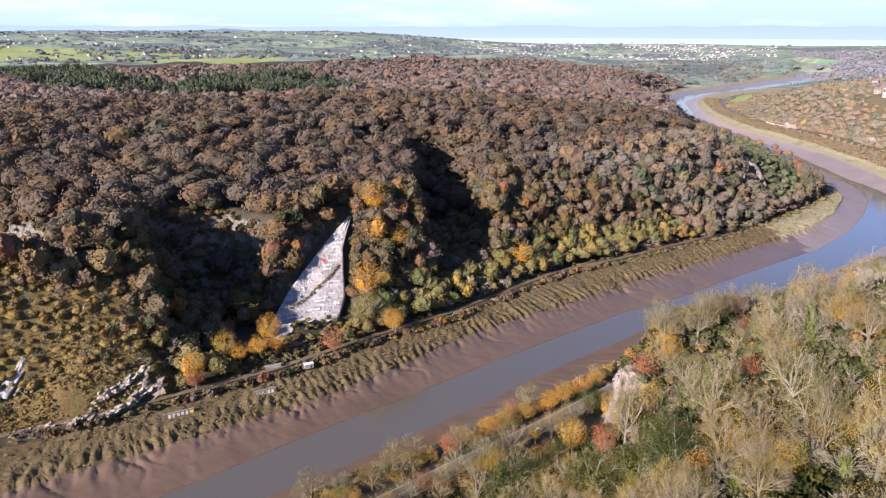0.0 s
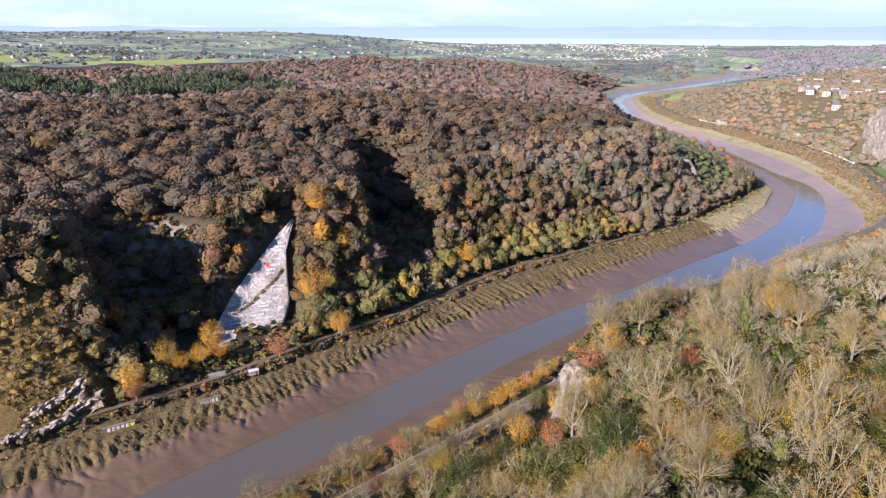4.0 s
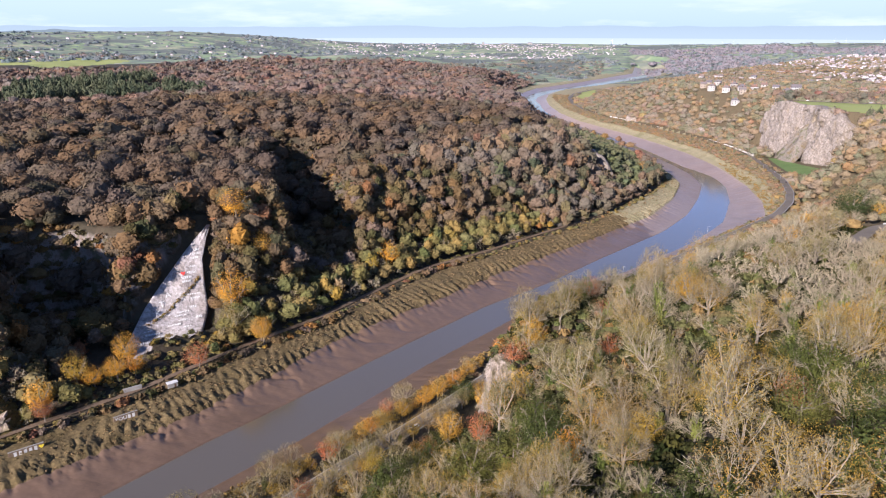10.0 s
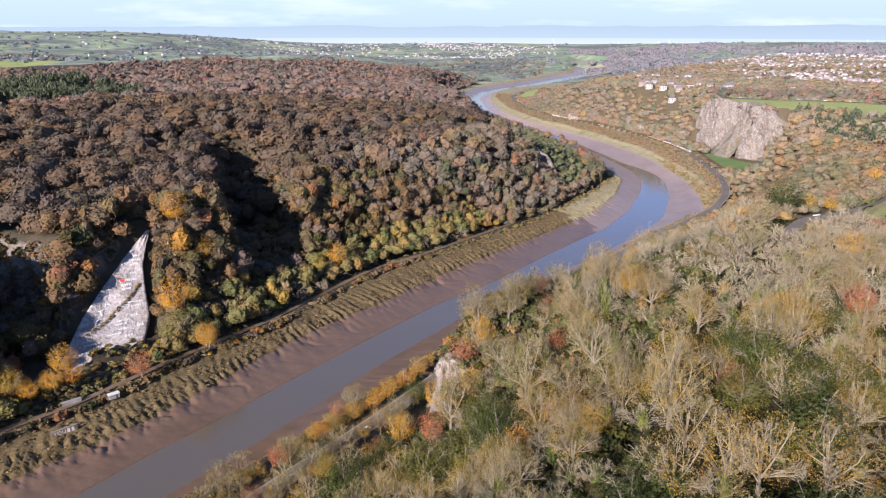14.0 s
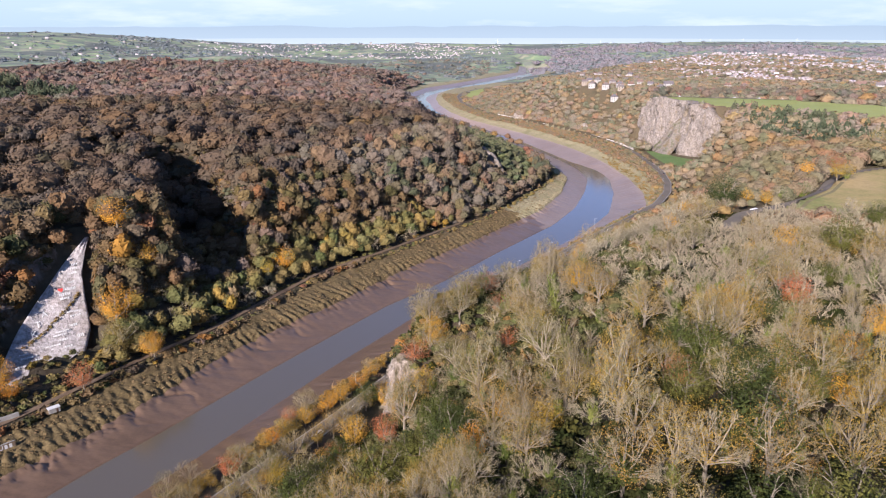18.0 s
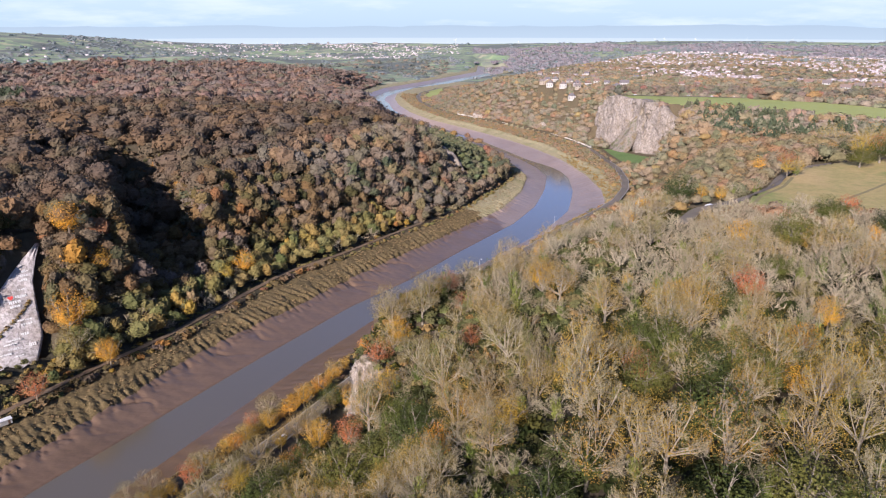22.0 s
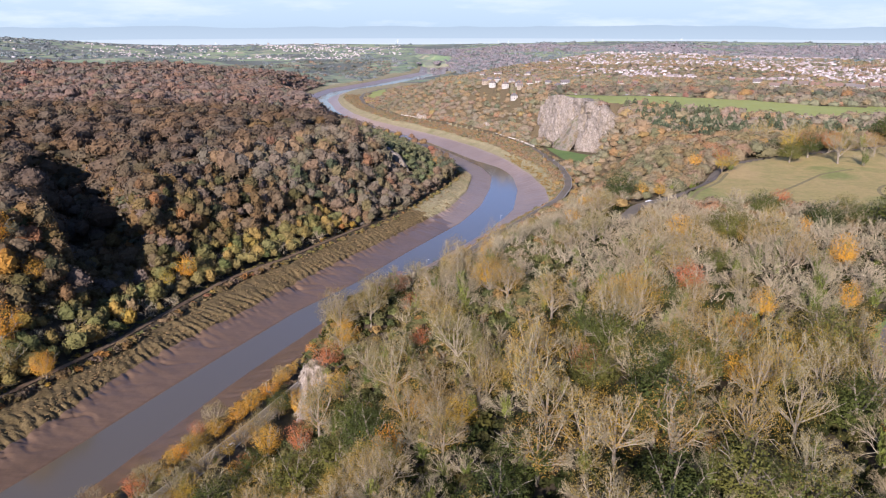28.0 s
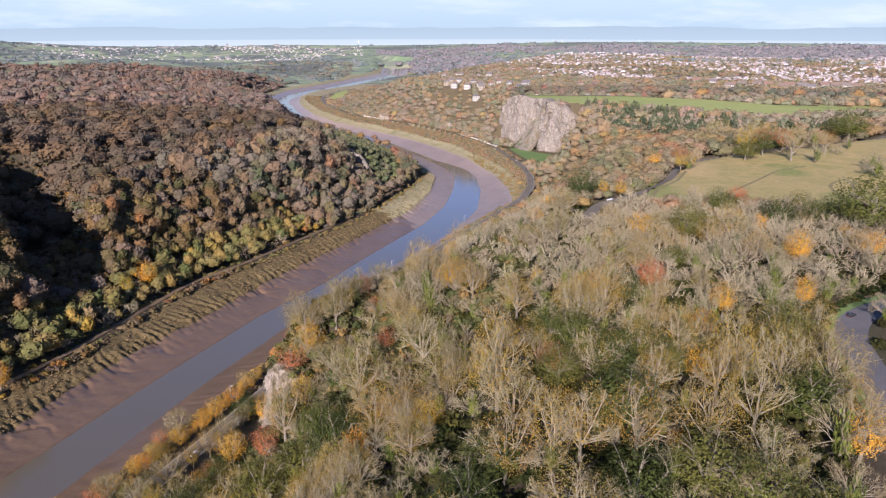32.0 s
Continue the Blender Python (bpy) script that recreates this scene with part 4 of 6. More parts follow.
def wheels(root, xs, y, r):
    for x in xs:
        for s in (-1, 1):
            w = part("wheel", tube([(x, s * y - 0.1, r), (x, s * y + 0.1, r)], [r, r], 12), M["tyre"], root)
            part("rim", tube([(x, s * (y + 0.1), r), (x, s * (y + 0.13), r)], [r * 0.6, r * 0.5], 8), M["steel"], w)


def car(paint):
    root = tagged(new("car"), paint + " hatchback car on the road", "car", "cars")
    part("body", box(bmesh.new(), 0, 0, 0.62, 4.3, 1.75, 0.62, 0.16), car_paints[paint], root)
    bm = bmesh.new()
    v = box(bm, -0.15, 0, 1.18, 2.5, 1.55, 0.56, 0.0)
    for q in bm.verts:
        if q.co.z > 1.2:
            q.co.x = q.co.x * 0.72 - 0.05
            q.co.y *= 0.85
    part("glazing", bm, M["glass"], root)
    part("roof", box(bmesh.new(), -0.15, 0, 1.47, 1.75, 1.3, 0.06, 0.02), car_paints[paint], root)
    for s in (-0.62, 0.62):
        part("headlight", box(bmesh.new(), 2.12, s, 0.7, 0.1, 0.36, 0.16, 0.02), M["lamp_lens"], root)
        part("tail_light", box(bmesh.new(), -2.12, s, 0.75, 0.1, 0.3, 0.16, 0.02), M["red_paint"], root)
    wheels(root, (-1.35, 1.35), 0.82, 0.32)
    return root


def van():
    root = tagged(new("camper_van"), "white camper van parked beside the downs road", "van")
    part("body", box(bmesh.new(), -0.4, 0, 1.55, 5.2, 2.1, 2.3, 0.15), car_paints["white"], root)
    part("cab", box(bmesh.new(), 2.7, 0, 1.0, 1.2, 2.0, 1.2, 0.25), car_paints["white"], root)
    part("windscreen", box(bmesh.new(), 2.28, 0, 1.95, 0.3, 1.8, 0.7, 0.08), M["glass"], root)
    part("side_window", box(bmesh.new(), -0.6, -1.06, 1.9, 1.2, 0.04, 0.6), M["glass"], root)
    wheels(root, (-1.9, 2.2), 0.95, 0.36)
    return root


van().matrix_world = pose(236, 413, drop(236, 413) + 0.4, 0, 0, 28)
protos = {p: car(p) for p in car_paints}
spots = [("silver", 247, 413.5, 25), ("white", 278, 433, 32), ("red", 329, 484, 55), ("black", 228, 205, 18), ("white", 578, 1040, 160), ("white", 609, 1026, 160), ("white", 653, 1003, 155), ("silver", 545, 1052, 165),
         ("white", 700, 975, 150), ("white", 412, 1064, 20), ("white", 470, 1080, 5), ("silver", 820, 925, 160), ("blue", 232, 407, 30)]
used = set()
for p, x, y, a in spots:
    m = pose(x, y, drop(x, y) + 0.42, 0, 0, a)
    if p in used:
        copy_thing(protos[p], m)
    else:
        protos[p].matrix_world = m
        used.add(p)
on_main = [("white", 96, 462, 53), ("blue", 128, 510, 53), ("silver", 362, 900, 82), ("white", -30, 286, 53), ("black", 352, 838, 75), ("red", 340, 1200, 105)]
for p, x, y, a in on_main:
    i = int(np.argmin((c[:, 0] - x) ** 2 + (c[:, 1] - y) ** 2))
    tv = c[i + 1] - c[i]
    q = c[i] + np.array([tv[1], -tv[0]]) * 1.9
    m = pose(q[0], q[1], 13.01, 0, 0, math.degrees(math.atan2(tv[1], tv[0])))
    copy_thing(protos[p], m)

# ---- houses ----
M["render_wall"] = varied("painted_house_wall", [(0.0, (0.368, 0.338, 0.300)), (0.35, (0.482, 0.468, 0.445)), (0.6, (0.288, 0.234, 0.180)), (0.8, (0.332, 0.286, 0.230)), (1.0, (0.403, 0.364, 0.300))])
M["villa_wall"] = varied("white_villa_render", [(0.0, (0.357, 0.334, 0.296)), (0.5, (0.414, 0.397, 0.370)), (1.0, (0.300, 0.265, 0.222))])
M["roof_tile"] = varied("house_roof", [(0.0, (0.14, 0.13, 0.14)), (0.4, (0.17, 0.135, 0.12)), (0.7, (0.2, 0.125, 0.095)), (1.0, (0.16, 0.15, 0.145))])
M["brick"] = plain("chimney_brick", (0.28, 0.14, 0.09), 0.9)


def house(name, w, d, h, rise, label, bays, floors, hip=False, wall="render_wall"):
    root = tagged(new(name), label, "house", "houses beyond the gorge")
    bm = box(bmesh.new(), 0, 0, h / 2 - 1, w, d, h + 2)
    part("wall", bm, M[wall], root)
    e = 0.4
    inset = d / 2 if hip else 0
    v = [(-w / 2 - e, -d / 2 - e, h), (w / 2 + e, -d / 2 - e, h), (w / 2 + e, d / 2 + e, h), (-w / 2 - e, d / 2 + e, h), (-w / 2 - e + inset, 0, h + rise), (w / 2 + e - inset, 0, h + rise)]
    roof = part("roof", (v, [(0, 1, 5, 4), (2, 3, 4, 5), (1, 2, 5), (3, 0, 4), (3, 2, 1, 0)]), M["roof_tile"], root)
    for x in (-w * 0.3, w * 0.3):
        part("chimney", box(bmesh.new(), x, d * 0.12, h + rise * 0.8, 0.9, 0.7, rise * 0.9 + 1.2), M["brick"], roof)
    pane = None
    for fl in range(floors):
        for i in range(bays):
            x = (i + 0.5) / bays * w - w / 2
            z = 1.6 + fl * 2.9
            for y, s in ((-d / 2 - 0.03, 1), (d / 2 + 0.03, -1)):
                if s < 0 and fl == 0:
                    continue
                if pane is None:
                    ob = part("window", box(bmesh.new(), 0, 0, 0, 1.1, 0.08, 1.5), M["glass"], root)
                    pane = ob.data
                else:
                    ob = part("window", pane, None, root)
                ob.matrix_basis = pose(x, y, z)
    return root


H1 = house("villa", 12, 9, 6.6, 4.2, "white rendered villa with a grey hipped roof among trees", 3, 3, True, "villa_wall")
H2 = house("house", 10, 8, 5.8, 3.6, "pale gabled house with a red-brown tiled roof", 2, 2)
H3 = house("mansion", 15, 11, 8.0, 4.6, "large cream stone mansion with tall windows and gables", 4, 3, False, "villa_wall")
hs = [(H1, 405, 1243), (H1, 430, 1282), (H1, 427, 1233), (H2, 471, 1329), (H1, 449, 1239), (H2, 514, 1388), (H1, 406, 1196), (H2, 421, 1211), (H2, 459, 1576), (H2, 401, 1329), (H1, 411, 1311), (H2, 384, 1301), (H1, 487, 1198), (H3, 509, 1220), (H2, 485, 1240), (H2, 547, 1519), (H2, 476, 1268), (H1, 609, 1203), (H1, 632, 1191), (H2, 646, 1331), (H2, 745, 1353), (H2, 594, 1364), (H2, 664, 1452), (H2, 494, 1559), (H2, 489, 1473), (H1, 391, 1276), (H3, 832, 1077), (H3, 865, 1087), (H3, 893, 1081), (H3, 899, 1060), (H3, 919, 1049), (H3, 940, 1055), (H3, 951, 1040), (H3, 950, 1018), (H3, 982, 1023), (H3, 996, 1014), (H3, 1018, 1012), (H3, 1034, 1004), (H3, 848, 1145), (H3, 843, 1188)]
placed = set()
for k, (proto, x, y) in enumerate(hs):
    m = pose(x, y, drop(x, y), 0, 0, (-25 if x < 680 else -38) + rg.uniform(-18, 18))
    if proto in placed:
        copy_thing(proto, m)
    else:
        proto.matrix_world = m
        placed.add(proto)
for k in range(34):
    a, r = radians(rg.uniform(-45.5, -26)), rg.uniform(2650, 3000)
    copy_thing((H1, H2, H2, H3)[k % 4], pose(r * math.sin(a), r * math.cos(a), drop(r * math.sin(a), r * math.cos(a)), 0, 0, rg.uniform(0, 360)))


def town(name, n, place, label, size=1.0):
    """Joined far houses: walls and gabled roofs."""
    vs, fs, ms = [], [], []
    g = np.random.default_rng(len(name) * 7 + n)
    x, y = place(g, n)
    z = ground_z(x, y)
    tmpl = np.array([(-1, -1, 0), (1, -1, 0), (1, 1, 0), (-1, 1, 0), (-1, -1, 1), (1, -1, 1), (1, 1, 1), (-1, 1, 1), (-1, 0, 1.6), (1, 0, 1.6), (-1, 0, 1.6), (1, 0, 1.6)], float)
    quads = np.array([(0, 1, 5, 4), (1, 2, 6, 5), (2, 3, 7, 6), (3, 0, 4, 7), (4, 5, 9, 8), (6, 7, 8, 9), (5, 6, 11, 9), (7, 4, 8, 10)])
    sx, sy, sz = g.uniform(3.5, 8, n) * size, g.uniform(3, 4.5, n) * size, g.uniform(4, 5.5, n) * size
    a = g.uniform(-0.6, 0.6, n) + np.where(g.random(n) < 0.4, 1.57, 0)
    tx, ty = tmpl[None, :, 0] * sx[:, None], tmpl[None, :, 1] * sy[:, None]
    V = np.stack([x[:, None] + tx * np.cos(a)[:, None] - ty * np.sin(a)[:, None], y[:, None] + tx * np.sin(a)[:, None] + ty * np.cos(a)[:, None], z[:, None] - 1 + (tmpl[None, :, 2] * sz[:, None])], -1)
    F = quads[None] + (np.arange(n) * 12)[:, None, None]
    ob = mesh_object(name, V.reshape(-1, 3), F.reshape(-1, 4), [M["far_wall"], M["far_roof"]])
    ob.data.polygons.foreach_set("material_index", np.tile(np.array([0, 0, 0, 0, 1, 1, 0, 0], np.int32), n))
    return tagged(ob, label, "houses", kind="stuff")


def islandy(name, stops, rough=0.85):
    m, nt, b = nodes_of(name, rough)
    nt.links.new(ramp(nt, nt.nodes.new("ShaderNodeNewGeometry").outputs["Random Per Island"], stops), b.inputs["Base Color"])
    return m


M["far_wall"] = islandy("distant_house_walls", [(0.0, (0.4, 0.36, 0.35)), (0.6, (0.54, 0.51, 0.51)), (0.8, (0.34, 0.27, 0.25)), (1.0, (0.48, 0.44, 0.43))])
M["far_roof"] = islandy("distant_house_roofs", [(0.0, (0.3, 0.25, 0.24)), (0.5, (0.34, 0.27, 0.26)), (1.0, (0.33, 0.31, 0.32))])


def sector(az0, az1, r0, r1, clump=0.0):
    def place(g, n):
        a, r = np.radians(g.uniform(az0, az1, n * 3)), np.sqrt(g.uniform(r0 ** 2, r1 ** 2, n * 3))
        x, y = r * np.sin(a), r * np.cos(a)
        k = np.argsort(-(vnoise(x, y, 140, 31) + g.uniform(-0.8, 0.8, n * 3)))[:n]
        return x[k], y[k]
    return place


town("suburb", 2300, sector(15, 50, 1560, 2950), "dense hillside suburb of pale houses with brown roofs", 0.72)
town("suburb", 350, sector(27, 50, 1330, 1750), "houses half hidden among autumn gardens", 0.8)
town("riverside_town", 800, sector(-13, 10, 3600, 4600), "low pale town spread along the estuary", 0.7)
town("distant_village", 70, sector(-46, -16, 3000, 4300), "scattered pale farmhouses among green fields")
# estuary sheds and turbines
for az, r, w, h in ((-9, 4500, 44, 7), (-6.5, 4550, 30, 9), (-4.5, 4600, 40, 6), (-1.5, 4600, 40, 10), (1.5, 4600, 40, 8), (3.4, 4620, 30, 11), (-12, 4550, 30, 6), (5.5, 4600, 30, 6), (-0.2, 4570, 14, 16)):
    a = radians(az)
    x, y = r * math.sin(a), r * math.cos(a)
    shed = tagged(new("dock_shed"), "long white dock warehouse by the estuary", "warehouse", "warehouses by the estuary")
    shed.matrix_world = pose(x, y, drop(x, y) - 3, 0, 0, -az)
    part("shed_wall", box(bmesh.new(), 0, 0, h / 2, w, 40, h), M["concrete"], shed)
    part("shed_roof", ([(-w / 2, -21, h), (w / 2, -21, h), (w / 2, 21, h), (-w / 2, 21, h), (-w / 2, 0, h + 4), (w / 2, 0, h + 4)], [(0, 1, 5, 4), (2, 3, 4, 5), (1, 2, 5), (3, 0, 4)]), M["concrete"], shed)
turb = tagged(new("wind_turbine"), "white three-bladed wind turbine on the skyline", "wind turbine", "wind turbines on the skyline")
part("tower", tube([(0, 0, 0), (0, 0, 52)], [1.6, 0.9], 8), M["graffiti"], turb)
part("hub", box(bmesh.new(), 0, -1, 52, 2, 4, 2, 0.4), M["graffiti"], turb)
for k in range(3):
    a = k * 2.0944 + 0.4
    part("blade", tube([(0, -3, 52), (9 * math.sin(a), -3, 52 + 9 * math.cos(a)), (25 * math.sin(a), -3, 52 + 25 * math.cos(a))], [0.7, 1.1, 0.2], 5), M["graffiti"], turb)
tz = [(9.6, 4650), (14.5, 4680), (17.4, 4690), (18.2, 4690), (24.6, 4700), (25.3, 4700), (27.5, 4690), (31, 4700), (34, 4690), (-4, 4690)]
for k, (az, r) in enumerate(tz):
    a = radians(az)
    m = pose(r * math.sin(a), r * math.cos(a), drop(r * math.sin(a), r * math.cos(a)) - 4, 0, 0, -az) @ Matrix.Scale(0.62, 4)
    if k:
        copy_thing(turb, m)
    else:
        turb.matrix_world = m

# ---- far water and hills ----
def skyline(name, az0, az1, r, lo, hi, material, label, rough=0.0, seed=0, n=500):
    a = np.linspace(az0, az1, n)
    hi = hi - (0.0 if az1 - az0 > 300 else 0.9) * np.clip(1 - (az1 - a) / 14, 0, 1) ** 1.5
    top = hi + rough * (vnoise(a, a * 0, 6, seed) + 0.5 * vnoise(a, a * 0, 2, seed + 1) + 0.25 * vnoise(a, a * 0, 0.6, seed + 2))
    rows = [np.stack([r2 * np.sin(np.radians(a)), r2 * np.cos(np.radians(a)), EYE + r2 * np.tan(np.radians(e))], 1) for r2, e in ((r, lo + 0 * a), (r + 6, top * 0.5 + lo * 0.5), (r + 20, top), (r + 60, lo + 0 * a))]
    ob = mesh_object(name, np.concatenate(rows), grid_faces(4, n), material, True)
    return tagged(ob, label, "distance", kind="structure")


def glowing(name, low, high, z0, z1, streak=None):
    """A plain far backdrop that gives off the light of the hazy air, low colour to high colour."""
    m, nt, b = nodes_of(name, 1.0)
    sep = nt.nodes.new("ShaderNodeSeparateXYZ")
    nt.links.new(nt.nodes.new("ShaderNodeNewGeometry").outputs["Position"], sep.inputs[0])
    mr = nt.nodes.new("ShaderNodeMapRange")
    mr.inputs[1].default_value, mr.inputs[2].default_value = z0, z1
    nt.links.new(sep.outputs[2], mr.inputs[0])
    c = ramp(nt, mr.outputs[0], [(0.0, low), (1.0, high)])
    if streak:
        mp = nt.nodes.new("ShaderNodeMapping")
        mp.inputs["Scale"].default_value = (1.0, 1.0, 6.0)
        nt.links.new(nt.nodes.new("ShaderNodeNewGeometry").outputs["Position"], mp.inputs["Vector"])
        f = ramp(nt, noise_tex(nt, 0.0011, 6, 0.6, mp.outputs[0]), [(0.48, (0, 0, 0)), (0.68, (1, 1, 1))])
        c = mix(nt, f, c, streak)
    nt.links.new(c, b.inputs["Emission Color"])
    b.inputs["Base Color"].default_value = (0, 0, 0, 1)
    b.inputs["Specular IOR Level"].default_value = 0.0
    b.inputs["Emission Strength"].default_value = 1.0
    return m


# haze put in as emission: sky, hills, estuary and ridge glow by themselves
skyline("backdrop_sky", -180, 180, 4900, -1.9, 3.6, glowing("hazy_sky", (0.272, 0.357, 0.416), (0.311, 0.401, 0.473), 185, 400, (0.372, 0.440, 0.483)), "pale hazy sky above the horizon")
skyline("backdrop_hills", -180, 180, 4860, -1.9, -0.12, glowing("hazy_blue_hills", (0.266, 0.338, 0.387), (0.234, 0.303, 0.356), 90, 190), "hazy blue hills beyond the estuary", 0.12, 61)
skyline("backdrop_estuary", -180, 180, 4830, -1.9, -1.0, glowing("hazy_estuary_glow", (0.354, 0.411, 0.443), (0.319, 0.381, 0.422), 60, 105), "pale shining estuary below far hills")
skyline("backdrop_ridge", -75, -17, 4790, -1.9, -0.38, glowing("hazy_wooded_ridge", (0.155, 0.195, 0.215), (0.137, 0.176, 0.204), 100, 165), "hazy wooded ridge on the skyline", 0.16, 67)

# ---- trees ----
rng = np.random.default_rng(5)
M["twig"] = leafy("bare_twigs", [(0.0, (0.212, 0.175, 0.106)), (0.25, (0.253, 0.217, 0.138)), (0.4, (0.162, 0.131, 0.079)), (0.55, (0.228, 0.196, 0.125)), (0.7, (0.204, 0.155, 0.082)), (0.82, (0.244, 0.213, 0.135)), (1.0, (0.183, 0.159, 0.089))], 0.9, 0.25, "")
M["pale_bough"] = varied("pale_lichened_bark", [(0.0, (0.221, 0.186, 0.139)), (0.5, (0.294, 0.253, 0.193)), (1.0, (0.195, 0.164, 0.124))])
M["yellow_leaf"] = leafy("yellow_autumn_leaves", [(0.0, (0.483, 0.235, 0.027)), (0.4, (0.368, 0.202, 0.032)), (0.7, (0.287, 0.202, 0.032)), (1.0, (0.506, 0.190, 0.023))], 0.8, 0.22, "")
M["green_leaf"] = leafy("dark_evergreen_leaves", [(0.0, (0.033, 0.044, 0.013)), (0.4, (0.055, 0.065, 0.014)), (0.7, (0.090, 0.089, 0.020)), (1.0, (0.083, 0.081, 0.020))], 0.7, 0.15, "")
M["russet_leaf"] = leafy("russet_autumn_leaves", [(0.0, (0.3, 0.1, 0.04)), (0.5, (0.25, 0.11, 0.05)), (1.0, (0.32, 0.095, 0.04))], 0.8, 0.22, "")
M["olive_leaf"] = leafy("olive_thinning_leaves", [(0.0, (0.186, 0.133, 0.035)), (0.3, (0.141, 0.120, 0.029)), (0.6, (0.229, 0.138, 0.032)), (0.8, (0.262, 0.175, 0.029)), (1.0, (0.175, 0.110, 0.035))], 0.85, 0.22, "")
M["ivy"] = leafy("ivy_leaves", [(0.0, (0.069, 0.090, 0.020)), (0.5, (0.103, 0.121, 0.027)), (1.0, (0.138, 0.147, 0.036))], 0.6, 0.2, "")


def crown_template(n, seed, flat=0.75, leaf=0.3, lumps=7, low=0.25, inner=0.14, hull=None, rough=0.7, swell=0.32, sharp=5):
    """A crown of n loose leaf clumps on a lumpy dome of unit radius; its foot is at z = 0."""
    g = np.random.default_rng(seed)
    lp = g.normal(size=(lumps, 3))
    lp[:, 2] = np.abs(lp[:, 2])
    lp /= np.linalg.norm(lp, axis=1)[:, None]
    d = g.normal(size=(n, 3))
    d[:, 2] = np.abs(d[:, 2]) * 0.95 - low
    d /= np.linalg.norm(d, axis=1)[:, None]

    def reach(q):
        return 1.0 - swell + swell * np.max(np.clip(q @ lp.T, 0, 1) ** sharp, axis=-1)
    c = d * (reach(d) + g.uniform(-inner, 0.1, n))[:, None] * np.array([1, 1, flat]) + np.array([0, 0, flat * 0.5])
    nrm = d + g.normal(size=(n, 3)) * rough
    nrm /= np.linalg.norm(nrm, axis=1)[:, None]
    u = np.cross(nrm, g.normal(size=(n, 3)))
    u /= np.linalg.norm(u, axis=1)[:, None]
    v = np.cross(nrm, u)
    s = leaf * g.uniform(0.55, 1.35, (n, 1))
    tris = np.stack([c - u * s, c - v * s * 0.9 + u * s * 0.3, c + u * s * 0.7 + v * s * 0.8], 1)
    if hull:
        na, nb = hull
        th = np.arange(na + 1) * 6.283185 / na
        ph = np.linspace(-0.5, 1.5, nb + 1)
        T, P = np.meshgrid(th, ph, indexing="ij")
        jt = g.uniform(-0.5, 0.5, T.shape) / na * 4
        jt[-1] = jt[0]
        T = T + jt + (np.arange(nb + 1) % 2)[None] * 3.1416 / na
        e = np.stack([np.cos(T) * np.cos(P), np.sin(T) * np.cos(P), np.sin(P)], -1)
        k = g.uniform(0.8, 0.92, T.shape)
        k[-1] = k[0]
        e = e * (reach(e) * k)[..., None] * np.array([1, 1, flat]) + np.array([0, 0, flat * 0.5])
        q = np.stack([e[:-1, :-1], e[1:, :-1], e[1:, 1:], e[:-1, 1:]], 2).reshape(-1, 4, 3)
        tris = np.concatenate([tris, q[:, (0, 1, 2)], q[:, (0, 2, 3)]])
    return tris


def leaf_mesh(name, tris, material):
    v = tris.reshape(-1, 3)
    return mesh_data(name, v, np.arange(len(v)).reshape(-1, 3), material)


def mesh_data(name, v, f, material):
    ob = mesh_object(name, v, f, material)
    me = ob.data
    bpy.data.objects.remove(ob)
    return me


def skeleton(seed, h, r, limbs=6):
    """Trunk and branches of a spreading tree."""
    g = np.random.default_rng(seed)
    fork = h * g.uniform(0.28, 0.4)
    lean = g.normal(size=2) * 0.25
    trunk = tube([(0, 0, -0.6), (lean[0] * 0.4, lean[1] * 0.4, fork * 0.5), (lean[0], lean[1], fork), (lean[0] * 1.4, lean[1] * 1.4, h * 0.62)], [0.42, 0.34, 0.27, 0.14], 7)
    pieces = []
    for i in range(limbs):
        a = 6.283 * i / limbs + g.uniform(-0.4, 0.4)
        out = r * g.uniform(0.5, 0.85)
        z0, z1 = fork * g.uniform(0.8, 1.3), h * g.uniform(0.62, 0.92)
        b0 = np.array([lean[0], lean[1], z0])
        tip = np.array([math.cos(a) * out, math.sin(a) * out, z1])
        mid = b0 + (tip - b0) * 0.5 + np.array([0, 0, -0.06 * h]) + g.normal(size=3) * 0.3
        pieces.append(tube([b0, mid, tip], [0.22, 0.13, 0.05], 4))
        for k in range(8):
            t = g.uniform(0.3, 1.0)
            s0 = b0 + (mid - b0) * min(1, t * 2) if t < 0.5 else mid + (tip - mid) * (t * 2 - 1)
            d = g.normal(size=3) * 0.6 + np.array([math.cos(a), math.sin(a), 0.75])
            d /= np.linalg.norm(d)
            e = s0 + d * r * g.uniform(0.18, 0.42)
            pieces.append(tube([s0, e], [0.075, 0.03], 3))
    return trunk, joined(pieces)


